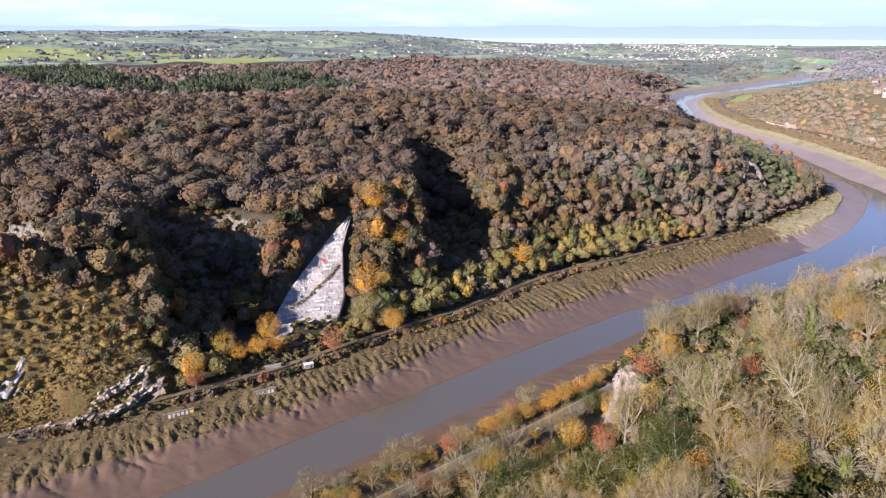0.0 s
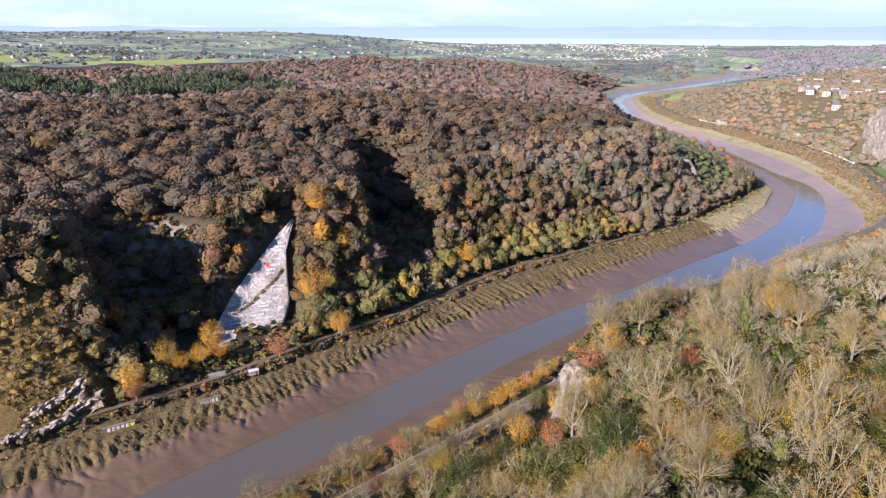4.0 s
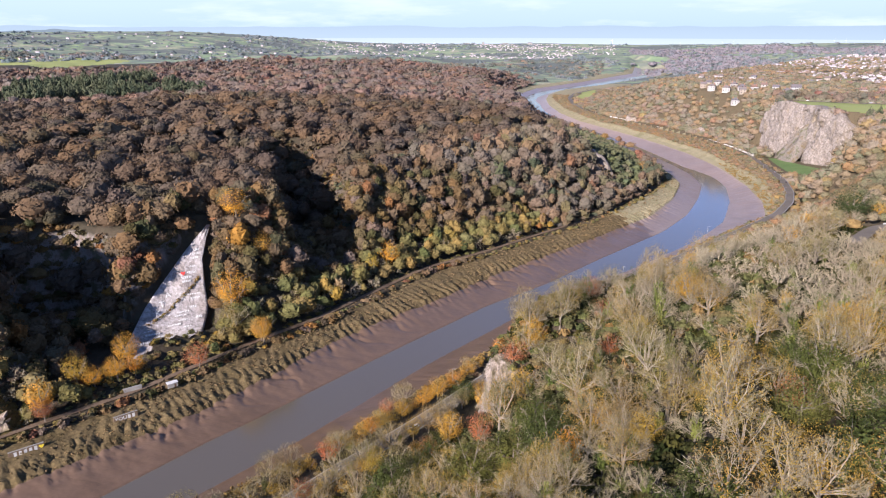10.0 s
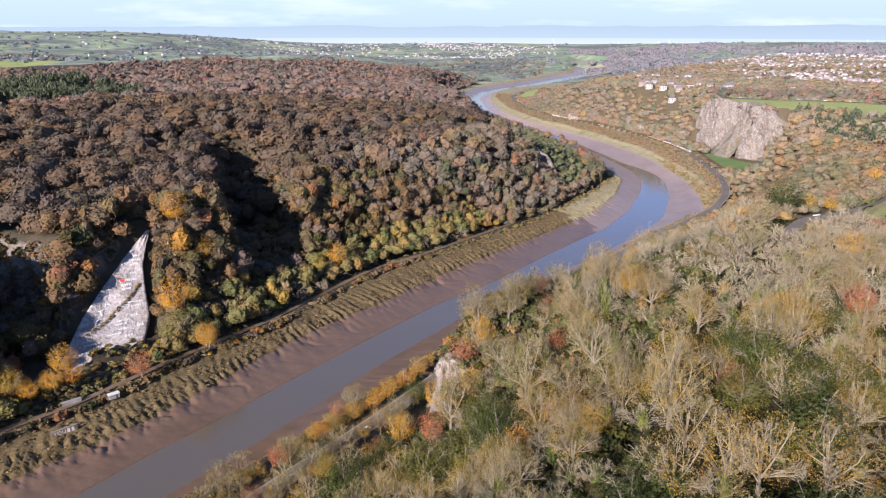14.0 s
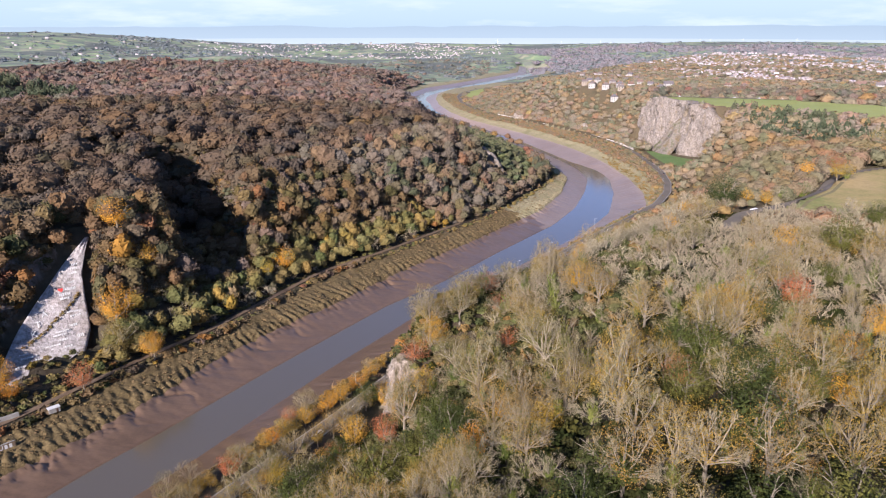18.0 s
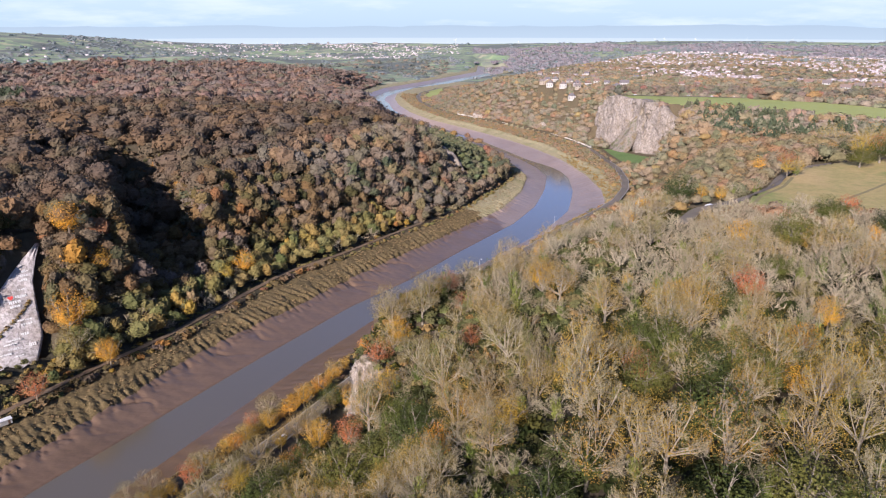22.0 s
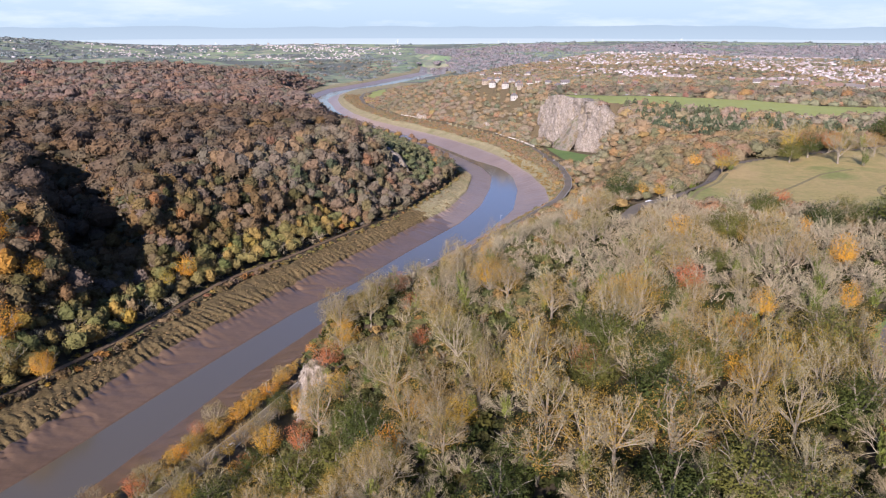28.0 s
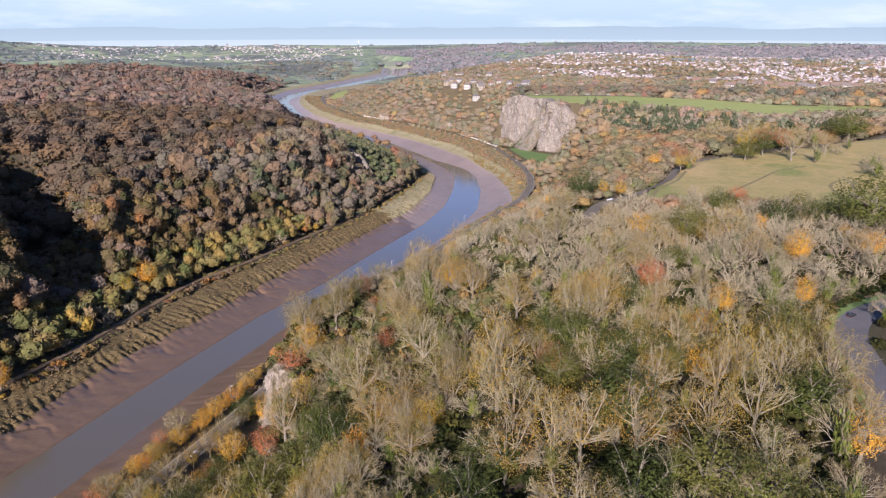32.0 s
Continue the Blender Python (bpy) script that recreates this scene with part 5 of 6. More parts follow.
def bare_crown(seed, h, r, limbs=7, kids=(4, 4, 5, 3), width=1.0, thick=True):
    """Limbs fanning up from a low fork with ever finer boughs and twigs on their outer parts: (limbs and boughs, twig triangles)."""
    g = np.random.default_rng(seed)
    pieces, tris = [], []
    a = np.arange(limbs) * 6.283 / limbs + g.uniform(-0.4, 0.4, limbs)
    el = np.radians(g.uniform(12, 72, limbs))
    el[0] = 1.45
    v = np.stack([np.cos(a) * np.cos(el) * 1.25 * r / (0.58 * h), np.sin(a) * np.cos(el) * 1.25 * r / (0.58 * h), np.sin(el)], 1)
    v /= np.linalg.norm(v, axis=1)[:, None]
    p = np.array([0, 0, 1.0]) * (h * g.uniform(0.2, 0.4, (limbs, 1)))
    ln = 0.5 * math.sqrt(h * r) * g.uniform(1.0, 1.35, (limbs, 1))
    if thick:
        for q, d, s in zip(p, v, ln):
            mid = q + d * s * 0.5 + np.append(d[:2], -0.3) * s * 0.08
            pieces.append(tube([q - np.array([0, 0, 0.8]), mid, q + d * s], [0.17, 0.11, 0.05], 4))
    for order, n in enumerate(kids):
        m = len(p) * n
        f = np.tile(np.linspace(0.36, 1.0, n), len(p))[:, None] + g.uniform(-0.08, 0.04, (m, 1))
        P, V, L = np.repeat(p, n, 0), np.repeat(v, n, 0), np.repeat(ln, n, 0)
        p = P + V * L * np.minimum(f, 1.0)
        out = p - np.array([0, 0, 0.3 * h])
        out /= np.linalg.norm(out, axis=1)[:, None] + 1e-6
        v = V + g.normal(size=(m, 3)) * (0.62, 0.66, 0.66, 0.7)[order] + out * 0.4 + np.array([0, 0, 0.04])
        v /= np.linalg.norm(v, axis=1)[:, None]
        ln = L * (0.64, 0.58, 0.6, 0.7)[order] * g.uniform(0.65, 1.15, (m, 1)) * (1.2 - 0.35 * f)
        s = np.cross(v, g.normal(size=(m, 3)))
        s /= np.linalg.norm(s, axis=1)[:, None]
        w = (0.1, 0.056, 0.035, 0.026)[order] * width
        if order == 0 and thick:
            pieces += [tube([q, q + d * k], [0.085, 0.03], 3) for q, d, k in zip(p, v, ln[:, 0])]
        else:
            tris.append(np.stack([p - s * w, p + s * w, p + v * ln], 1))
    q = np.concatenate(tris)
    c, e = np.array([0, 0, 0.45 * h]), np.array([r, r, 0.55 * h])
    k = np.linalg.norm((q - c) / e, axis=-1, keepdims=True)
    soft = np.where(k > 0.85, 0.85 + 0.25 * np.tanh((k - 0.85) / 0.25), k)
    return pieces, (q - c) * soft / np.maximum(k, 1e-6) + c


def make_tree(name, kind, seed, h, r, label):
    """A tree at the origin: trunk, branches, crown and, on some, ivy."""
    root = tagged(new(name), label, "tree", name.replace("_", " ") + "s of the gorge")
    trunk, boughs = skeleton(seed, h, r, 5)
    if kind in ("bare", "olive"):
        boughs, twigs = bare_crown(seed + 1, h, r, 10 if kind == "bare" else 8, (5, 4, 5, 5) if kind == "bare" else (4, 4, 5, 4))
        boughs = joined(boughs)
    t = part("trunk", trunk, M["bark"], root)
    part("branchwork", boughs, M["bark"] if kind not in ("bare", "olive") else M["pale_bough"], t)
    if kind in ("bare", "olive"):
        v = twigs.reshape(-1, 3)
        part("crown", mesh_data("crown", v, np.arange(len(v)).reshape(-1, 3), M["twig"]), None, root, "haze of fine pale bare twigs")
        if kind == "olive":
            q = crown_template(2600, seed + 3, h * 0.62 / r, 0.018, 22, 0.3, 0.2, None, 0.6, 0.42, 9) * r * 0.95 + np.array([0, 0, h * 0.22])
            part("foliage", leaf_mesh("foliage", q, M["olive_leaf"]), None, root, "thin remaining olive-brown leaves")
        elif seed % 3:
            q = crown_template(900, seed + 2, 1.0, 0.085, 9, 0.5, 0.5, None, 0.7, 0.6, 6) * np.array([3.3, 3.3, h * 0.6])
            part("ivy", leaf_mesh("ivy", q, M["ivy"]), None, root, "green ivy climbing the trunk")
    else:
        n, leaf = {"green": (5000, 0.03), "yellow": (2800, 0.03), "russet": (2800, 0.03), "conifer": (1100, 0.06)}[kind]
        q = crown_template(n, seed + 3, h * 0.62 / r, leaf, 22, 0.55, 0.3, None, 0.45, 0.45, 9) * r + np.array([0, 0, h * 0.2])
        if kind == "conifer":
            zc = q[:, :, 2].mean(1, keepdims=True)
            q[:, :, :2] *= np.clip(1.15 - (zc - 0.2 * h) / (0.95 * h), 0.12, 1.1)[..., None]
        part("crown", leaf_mesh("crown", q, M[{"conifer": "green"}.get(kind, kind) + "_leaf"]), None, root)
    return root


KINDS = {"bare": ("bare_tree", "leafless grey-beige tree with fine twigs", 14.5, 8.4, 5), "yellow": ("yellow_tree", "autumn tree with glowing yellow-orange leaves", 12, 5.6, 3), "green": ("evergreen_tree", "dense dark green evergreen tree", 11.5, 5.6, 3),
         "russet": ("russet_tree", "autumn tree with russet-red leaves", 12.5, 6.4, 2), "olive": ("olive_tree", "thinning tree with olive-brown leaves", 12.5, 6.4, 3), "conifer": ("conifer_tree", "narrow dark green conifer", 11, 3.2, 1)}
PROTO, SPARE = {}, {}
for kind, (nm, lb, h, r, count) in KINDS.items():
    PROTO[kind] = [make_tree(nm, kind, 700 + 31 * i + len(nm) * 101, h, r, lb) for i in range(count)]
    SPARE[kind] = list(PROTO[kind])


def plant(kind, x, y, size=1.0, tall=1.0, z=None):
    proto = PROTO[kind][int(rng.integers(0, len(PROTO[kind])))]
    m = pose(x, y, drop(x, y) if z is None else z, 0, 0, float(rng.uniform(0, 360))) @ Matrix.Diagonal((size, size, size * tall, 1))
    if SPARE[kind]:
        SPARE[kind].pop().matrix_basis = m
        return
    copy_thing(proto, m)


def woods(name, pos, radius, height, templates, material, label, hue=None):
    """Joined crowns of many trees: pos n x 3 at their feet."""
    n = len(pos)
    which = rng.integers(0, len(templates), n)
    hue = rng.random(n) if hue is None else hue
    vs, hs2 = [], []
    for k, q in enumerate(templates):
        s = which == k
        m = int(s.sum())
        if not m:
            continue
        a = rng.uniform(0, 6.283, m)
        ca, sa = np.cos(a)[:, None, None], np.sin(a)[:, None, None]
        rad = radius[s][:, None, None]
        ex = rng.uniform(0.78, 1.28, m)[:, None, None]
        x = (q[None, ..., 0] * ca - q[None, ..., 1] * sa) * rad * ex + pos[s, 0][:, None, None]
        y = (q[None, ..., 0] * sa + q[None, ..., 1] * ca) * rad / ex + pos[s, 1][:, None, None]
        z = q[None, ..., 2] * rad * rng.uniform(0.85, 1.25, m)[:, None, None] + (pos[s, 2] + np.maximum(height[s] - 1.3 * radius[s], -0.3 * radius[s]))[:, None, None]
        vs.append(np.stack([x, y, z], -1).reshape(-1, 3))
        hs2.append(np.repeat(hue[s], len(q)))
    v = np.concatenate(vs)
    ob = mesh_object(name, v, np.arange(len(v)).reshape(-1, templates[0].shape[1]), material)
    at = ob.data.attributes.new("tree", "FLOAT", "FACE")
    at.data.foreach_set("value", np.concatenate(hs2).astype(np.float32))
    return tagged(ob, label, "trees", kind="stuff")


def scatter(x0, x1, y0, y1, step, jitter=0.42):
    xs, ys = np.arange(x0, x1, step), np.arange(y0, y1, step * 0.87)
    X, Y = np.meshgrid(xs, ys)
    X = X + (np.arange(len(ys)) % 2)[:, None] * step / 2
    return X.ravel() + rng.uniform(-1, 1, X.size) * step * jitter, Y.ravel() + rng.uniform(-1, 1, X.size) * step * jitter


def ring_of(x, y, r0, r1, lo=-48, hi=50):
    r, a = np.hypot(x, y), np.degrees(np.arctan2(x, y))
    return (r >= r0) & (r < r1) & (a > lo) & (a < hi)


T_FINE = [crown_template(300, i, 0.86, 0.085, 18, 0.3, 0.05, (10, 5), 0.3, 0.28, 9) for i in range(8)]
T_MID = [crown_template(150, 20 + i, 0.76, 0.105, 15, 0.25, 0.05, (8, 4), 0.3, 0.28, 9) for i in range(8)]
T_TALL = [crown_template(220, 140 + i, 1.15, 0.1, 13, 0.45, 0.14, (9, 5), 0.5, 0.44, 7) for i in range(10)]
T_FAR = [crown_template(60, 40 + i, 0.75, 0.14, 9, 0.3, 0.06, (8, 3), 0.32, 0.34, 7) for i in range(10)]
T_LOW = [crown_template(20, 60 + i, 0.56, 0.26, 6, 0.0, 0.05, (6, 2), 0.3, 0.28) for i in range(8)]
T_FIR = []
for i in range(6):
    q = crown_template(70, 80 + i, 1.5, 0.34, 6, 0.4)
    zc = q[..., 2].mean(1, keepdims=True)
    q[..., :2] *= np.clip(1.2 - zc * 0.42, 0.15, 1.1)[..., None]
    T_FIR.append(q)


def slope_at(x, y, z):
    return np.hypot(ground_z(x + 2, y) - z, ground_z(x, y + 2) - z) / 2


def bare_rock(x, y):
    """True where slab, spur and quarry floors keep trees off."""
    return inside(SLAB_FOOT, x, y) | (inside(SPUR, x, y) & (dist_to(TREE_L, x, y) < 62)) | inside([(-214, 300), (-178, 300), (-150, 345), (-150, 385), (-163, 394), (-206, 362)], x, y)


def crag_clear(x, y):
    """The bare face of the roadside crag."""
    s, a = crag_axes(x, y)
    return (s > -15) & (s < 10) & (a > -11) & (a < 13)


# named single trees, by their places
for kind, x, y, s, t in (("russet", 166, 252, 1.25, 1.0), ("yellow", 50, 190, 1.05, 1), ("yellow", 29, 202, 1.15, 1.1), ("green", 219, 421, 2.3, 0.8), ("green", 291, 320, 2.2, 0.75), ("green", 312, 312, 1.9, 0.8), ("green", 322, 288, 2.2, 0.9),
                         ("yellow", 206, 326, 1.5, 0.9), ("yellow", 152, 126, 1.0, 0.9), ("green", 262, 176, 1.3, 0.9), ("green", 250, 186, 1.2, 0.9), ("olive", 150, 190, 1.7, 0.9), ("yellow", 133, 246, 1.3, 0.8), ("olive", 23, 310, 1.9, 1.1),
                         ("russet", 15, 296, 1.2, 0.9), ("yellow", 2, 303, 0.9, 0.9), ("green", -34, 226, 0.9, 1.2), ("conifer", 34, 272, 1.2, 1),
                         ("yellow", -194, 310, 1.0, 0.9), ("yellow", -186, 318, 1.1, 0.95), ("yellow", -180, 324, 1.0, 1), ("yellow", -190, 318, 0.9, 1), ("russet", -203, 281, 0.8, 1.1), ("russet", -151, 337, 1.0, 1.0), ("yellow", -129, 376, 0.9, 1.0), ("yellow", -150, 389, 1.5, 1.0), ("yellow", -206, 285, 0.9, 1.3), ("yellow", -203, 310, 1.2, 0.95), ("yellow", -189, 335, 1.3, 0.95), ("olive", -145, 374, 1.7, 1.1),
                         ("yellow", -126, 371, 0.9, 1.1), ("conifer", -210, 279, 0.9, 1), ("yellow", -79, 482, 1.0, 1.3), ("yellow", -69, 497, 1.0, 1.3), ("yellow", 29, 562, 0.9, 1.1), ("yellow", -160, 436, 1.3, 1), ("yellow", -142, 428, 1.3, 1),
                         ("yellow", -274, 404, 0.9, 1.1), ("green", 280, 352, 1.1, 0.8), ("green", 410, 500, 1.0, 0.8), ("yellow", 430, 525, 1.5, 0.9), ("russet", 452, 532, 1.4, 0.9), ("green", 440, 515, 1.0, 1), ("russet", 478, 535, 1.5, 0.9),
                         ("bare", 455, 410, 1.2, 1), ("bare", 459, 474, 1.1, 1), ("olive", 445, 486, 1.3, 1), ("bare", 505, 500, 0.8, 0.8), ("russet", 300, 368, 1.0, 0.8), ("bare", 262, 432, 0.9, 1), ("bare", 288, 446, 0.9, 1), ("yellow", 252, 428, 0.8, 0.9),
                         ("yellow", 322, 498, 1.0, 1), ("yellow", 240, 432, 0.9, 1), ("bare", 340, 478, 0.9, 1), ("yellow", 344, 482, 0.9, 1), ("russet", 360, 520, 1.2, 1), ("bare", 385, 540, 1.3, 1), ("green", 565, 548, 1.6, 0.9), ("bare", 407, 563, 0.9, 0.9), ("olive", 417, 561, 1.0, 0.9), ("yellow", 437, 568, 0.9, 0.9), ("green", 441, 554, 0.9, 0.9), ("green", 424, 515, 0.7, 0.9), ("russet", 458, 542, 1.1, 0.9), ("olive", 480, 556, 1.2, 0.9), ("russet", 479, 536, 1.1, 0.9), ("yellow", 490, 539, 1.0, 0.9), ("bare", 540, 582, 1.2, 0.9), ("bare", 526, 549, 1.2, 0.9), ("green", 575, 576, 1.3, 0.9), ("olive", 502, 510, 1.0, 0.9), ("bare", 537, 519, 0.8, 0.9), ("bare", 478, 436, 1.2, 0.9), ("olive", 465, 560, 1.2, 0.9), ("yellow", 473, 586, 1.2, 0.9), ("bare", 436, 597, 1.2, 0.9), ("olive", 460, 605, 1.2, 0.9), ("bare", 380, 539, 1.0, 0.9), ("bare", 358, 523, 1.0, 0.9), ("yellow", 333, 478, 0.9, 0.9), ("bare", 296, 454, 0.8, 0.9), ("bare", 273, 440, 0.8, 0.9), ("russet", 291, 352, 0.9, 0.9), ("green", 83, 123, 0.85, 1.0), ("green", 104, 125, 0.85, 1.0), ("green", 108, 113, 0.85, 1.0), ("green", 112, 188, 0.85, 1.0), ("green", 124, 191, 0.85, 1.0), ("green", 129, 183, 0.85, 1.0), ("green", 142, 189, 0.85, 1.0), ("green", 56, 148, 0.85, 1.0), ("green", 44, 134, 0.85, 1.0), ("green", 150, 142, 0.85, 1.0)):
    plant(kind, x, y, s, t)

# near woods on the camera's side: every tree its own
x, y = scatter(-130, 450, 40, 500, 11.8, 0.4)
k = ring_of(x, y, 78, 470, -28, 51) & ~inside(LEFT, x, y) & ~inside(RIVER, x, y) & ~inside(MEADOW, x, y)
x, y = x[k], y[k]
dp = dist_to(RIVER_ROAD, x, y)
shelf = inside(RIVER_ROAD + EDGE_R[::-1], x, y)
k = (dp > np.where(shelf, 8.0, np.where(rng.random(len(x)) < 0.7, 8, 13))) & (dist_to(LOOP, x, y) > 11) & ~crag_clear(x, y) & (dist_to(CIRCULAR, x, y) > 8) & ~(shelf & (dist_to(EDGE_R, x, y) < 4))
k &= ~((vnoise(x, y, 15, 88) < -0.42) & (dp > 24) & ~shelf)
far_bare = []
for px, py, d, sh in zip(x[k], y[k], dp[k], shelf[k]):
    u, w = rng.random(), float(vnoise(px, py, 38, 71))
    if sh or d < 24:
        kind = "yellow" if u < 0.25 else "russet" if u < 0.35 else "olive" if u < 0.7 else "bare"
        s, t = rng.uniform(0.3, 0.5) if py > 320 else rng.uniform(0.4, 0.7), 0.95
    elif d < 85:
        kind = "green" if u < 0.2 + 0.14 * w else "yellow" if u < 0.3 else "olive" if u < 0.56 else "russet" if u < 0.59 else "bare"
        s, t = rng.uniform(0.55, 0.95), rng.uniform(0.9, 1.3)
    else:
        kind = "bare" if u < 0.68 - 0.1 * w + 0.16 * (math.hypot(px, py) > 290) else "olive" if u < 0.91 else "green" if u < 0.965 else "yellow" if u < 0.993 else "russet"
        s = rng.uniform(0.6, 0.98)
        t = rng.uniform(0.85, 1.3)
    if kind == "bare" and math.hypot(px, py) > 385:
        far_bare.append((px, py, s))
        continue
    plant(kind, float(px), float(py), float(s), float(t))

# the canopy closes towards the meadow
x, y = scatter(60, 420, 230, 500, 13.0, 0.42)
k = ring_of(x, y, 285, 485, -10, 51) & ~inside(LEFT, x, y) & ~inside(RIVER, x, y) & ~inside(MEADOW, x, y)
x, y = x[k], y[k]
k = (dist_to(RIVER_ROAD, x, y) > 34) & (dist_to(CIRCULAR, x, y) > 12)
far_bare += [(px, py, rng.uniform(0.62, 0.95)) for px, py in zip(x[k], y[k])]

# orange and yellow trees between road and river
cr = polyline(RIVER_ROAD, 5.0)
tr = np.gradient(cr, axis=0)
for q, v in zip(cr, tr):
    if not 90 < q[1] < 345 or rng.random() < 0.15:
        continue
    n2d = np.array([v[1], -v[0]]) / math.hypot(*v)
    p = q - n2d * rng.uniform(7.5, 11)
    kind = ("yellow", "yellow", "yellow", "russet", "yellow", "olive")[int(rng.integers(0, 6))]
    plant(kind, float(p[0]), float(p[1]), float(rng.uniform(0.45, 0.8)), float(rng.uniform(0.8, 1.1)), 11.9)

# brown trees and scrub between the road and the wooded slope
for q, v in zip(cr, tr):
    if not 90 < q[1] < 325:
        continue
    n2d = np.array([v[1], -v[0]]) / math.hypot(*v)
    for off in (6.6,) if rng.random() < 0.75 else ():
        p = q + n2d * (off + rng.uniform(-0.6, 1.5))
        kind = ("olive", "yellow", "olive", "green", "russet", "yellow", "olive", "bare")[int(rng.integers(0, 8))]
        if crag_clear(*p):
            continue
        plant(kind, float(p[0] + rng.uniform(-2, 2)), float(p[1] + rng.uniform(-2, 2)), float(rng.uniform(0.45, 0.72)), float(rng.uniform(0.85, 1.15)))

# the fringe of the far bank
fringe = []
x, y = scatter(-320, 120, 180, 680, 6.6)
k = ring_of(x, y, 250, 640, -46, 20) & inside(LEFT, x, y)
x, y = x[k], y[k]
d = dist_to(TREE_L, x, y)
k = (d > 11) & (d < 40) & ~bare_rock(x, y)
front = inside([(-214, 300), (-178, 300), (-150, 345), (-150, 385), (-190, 362)], x, y)
k &= ~front
for px, py in zip(x[k], y[k]):
    if rng.random() < 0.22:
        far_bare.append((px, py, rng.uniform(0.45, 0.75)))
    else:
        fringe.append((px, py, rng.uniform(0.6, 1.25)))
T_TWIG = []
for i in range(5):
    T_TWIG.append(bare_crown(930 + i, 13.0, 8.0, 9, (4, 4, 4), 2.5, False)[1] / 7.6)
M["twig_far"] = leafy("bare_twigs_joined", [(0.0, (0.231, 0.193, 0.130)), (0.35, (0.288, 0.247, 0.169)), (0.6, (0.237, 0.193, 0.134)), (1.0, (0.259, 0.232, 0.149))], 0.9, 0.25)
fb = np.array(far_bare)
woods("bare_woods", np.column_stack([fb[:, :2], ground_z(fb[:, 0], fb[:, 1])]), 8.4 * fb[:, 2], 1.3 * 8.4 * fb[:, 2], T_TWIG, M["twig_far"], "leafless grey-beige trees along the slopes")


M["fringe"] = leafy("fringe_foliage", [(0.0, (0.137, 0.119, 0.058)), (0.2, (0.179, 0.129, 0.049)), (0.4, (0.083, 0.096, 0.034)), (0.55, (0.211, 0.140, 0.044)), (0.7, (0.116, 0.119, 0.049)), (0.8, (0.235, 0.146, 0.024)), (0.9, (0.169, 0.140, 0.078)), (1.0, (0.219, 0.103, 0.033))])


TIP = [(92, 860), (112, 800), (138, 764), (160, 758), (200, 870), (222, 1040), (205, 1120), (150, 1260), (128, 1220), (100, 1000)]


def left_wood(r0, r1, step, templates, name, rad, hgt, mat, label, dmin=7, dmax=1e9, steep=0.0, tip=False):
    x, y = scatter(-1900, 900, 120, 2300, step)
    k = ring_of(x, y, r0, r1) & inside(LEFT, x, y) & (inside(TIP, x, y) == tip) & (dist_to(SCAR, x, y) > 8)
    x, y = x[k], y[k]
    d = dist_to(TREE_L, x, y)
    z = ground_z(x, y)
    k = (d > np.where(np.hypot(x, y) < 640, 36, dmin)) & (slope_at(x, y, z) < 6.0) & ~bare_rock(x, y) & (np.hypot(x, y) < 1790 + 520 * smooth(np.degrees(np.arctan2(x, y)), -30, -12) + 60 * vnoise(x, y, 150, 9)) & ~inside(PINES_L, x, y)
    k &= ~inside(LEFT_FIELD, x, y) & (d >= dmin) & (d < dmax) & (slope_at(x, y, z) >= steep)
    x, y, z, d = x[k], y[k], z[k], d[k]
    n = len(x)
    big = np.clip(0.82 + d / 300, 0.82, 1.05) * np.where(rng.random(n) < 0.12, 1.2, 1.0)
    hue = np.clip(rng.random(n) * 0.6 + 0.4 * (0.5 + 0.8 * vnoise(x, y, 60, 77)), 0, 1)
    hue = np.where(rng.random(n) < 0.5, rng.random(n), hue)
    return woods(name, np.stack([x, y, z], 1), rad * big * rng.uniform(0.6, 1.25, n), hgt * big * rng.uniform(0.6, 1.35, n), templates, mat, label, hue)


PINES_L = [(-1350, 1240), (-870, 965), (-690, 880), (-610, 940), (-430, 1110), (-550, 1230), (-650, 1360), (-780, 1160), (-950, 1200), (-1300, 1440)]
fr = np.array(fringe)
woods("bank_trees", np.column_stack([fr[:, :2], ground_z(fr[:, 0], fr[:, 1])]), 5.4 * fr[:, 2], 10.5 * fr[:, 2], T_TALL, M["fringe"], "mixed autumn trees along the railway bank", np.clip(0.45 * rng.random(len(fr)) + 0.55 * (0.5 + 0.8 * vnoise(fr[:, 0], fr[:, 1], 35, 74)), 0, 1))
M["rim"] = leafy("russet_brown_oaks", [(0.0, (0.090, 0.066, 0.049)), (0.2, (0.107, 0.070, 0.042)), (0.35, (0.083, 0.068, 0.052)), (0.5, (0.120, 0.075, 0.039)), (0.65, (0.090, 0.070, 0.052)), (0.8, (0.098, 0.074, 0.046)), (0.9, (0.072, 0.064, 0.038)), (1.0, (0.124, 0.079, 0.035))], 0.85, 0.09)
# slope colours lightened and greyed for distance, haze painted into them
M["hillside"] = leafy("hazed_hillside_mix", [(0.0, (0.126, 0.105, 0.078)), (0.14, (0.112, 0.101, 0.057)), (0.28, (0.151, 0.101, 0.063)), (0.4, (0.122, 0.105, 0.083)), (0.52, (0.164, 0.107, 0.057)), (0.6, (0.054, 0.067, 0.037)), (0.68, (0.129, 0.107, 0.083)), (0.78, (0.148, 0.121, 0.051)), (0.88, (0.122, 0.101, 0.078)), (0.93, (0.068, 0.079, 0.037)), (0.97, (0.164, 0.086, 0.057)), (1.0, (0.251, 0.151, 0.041))], 0.85, 0.09)
left_wood(200, 640, 8.6, T_TALL, "slope_woods", 6.8, 13, M["slope"], "mixed autumn woodland on the steep far side of the gorge", 7, 100)
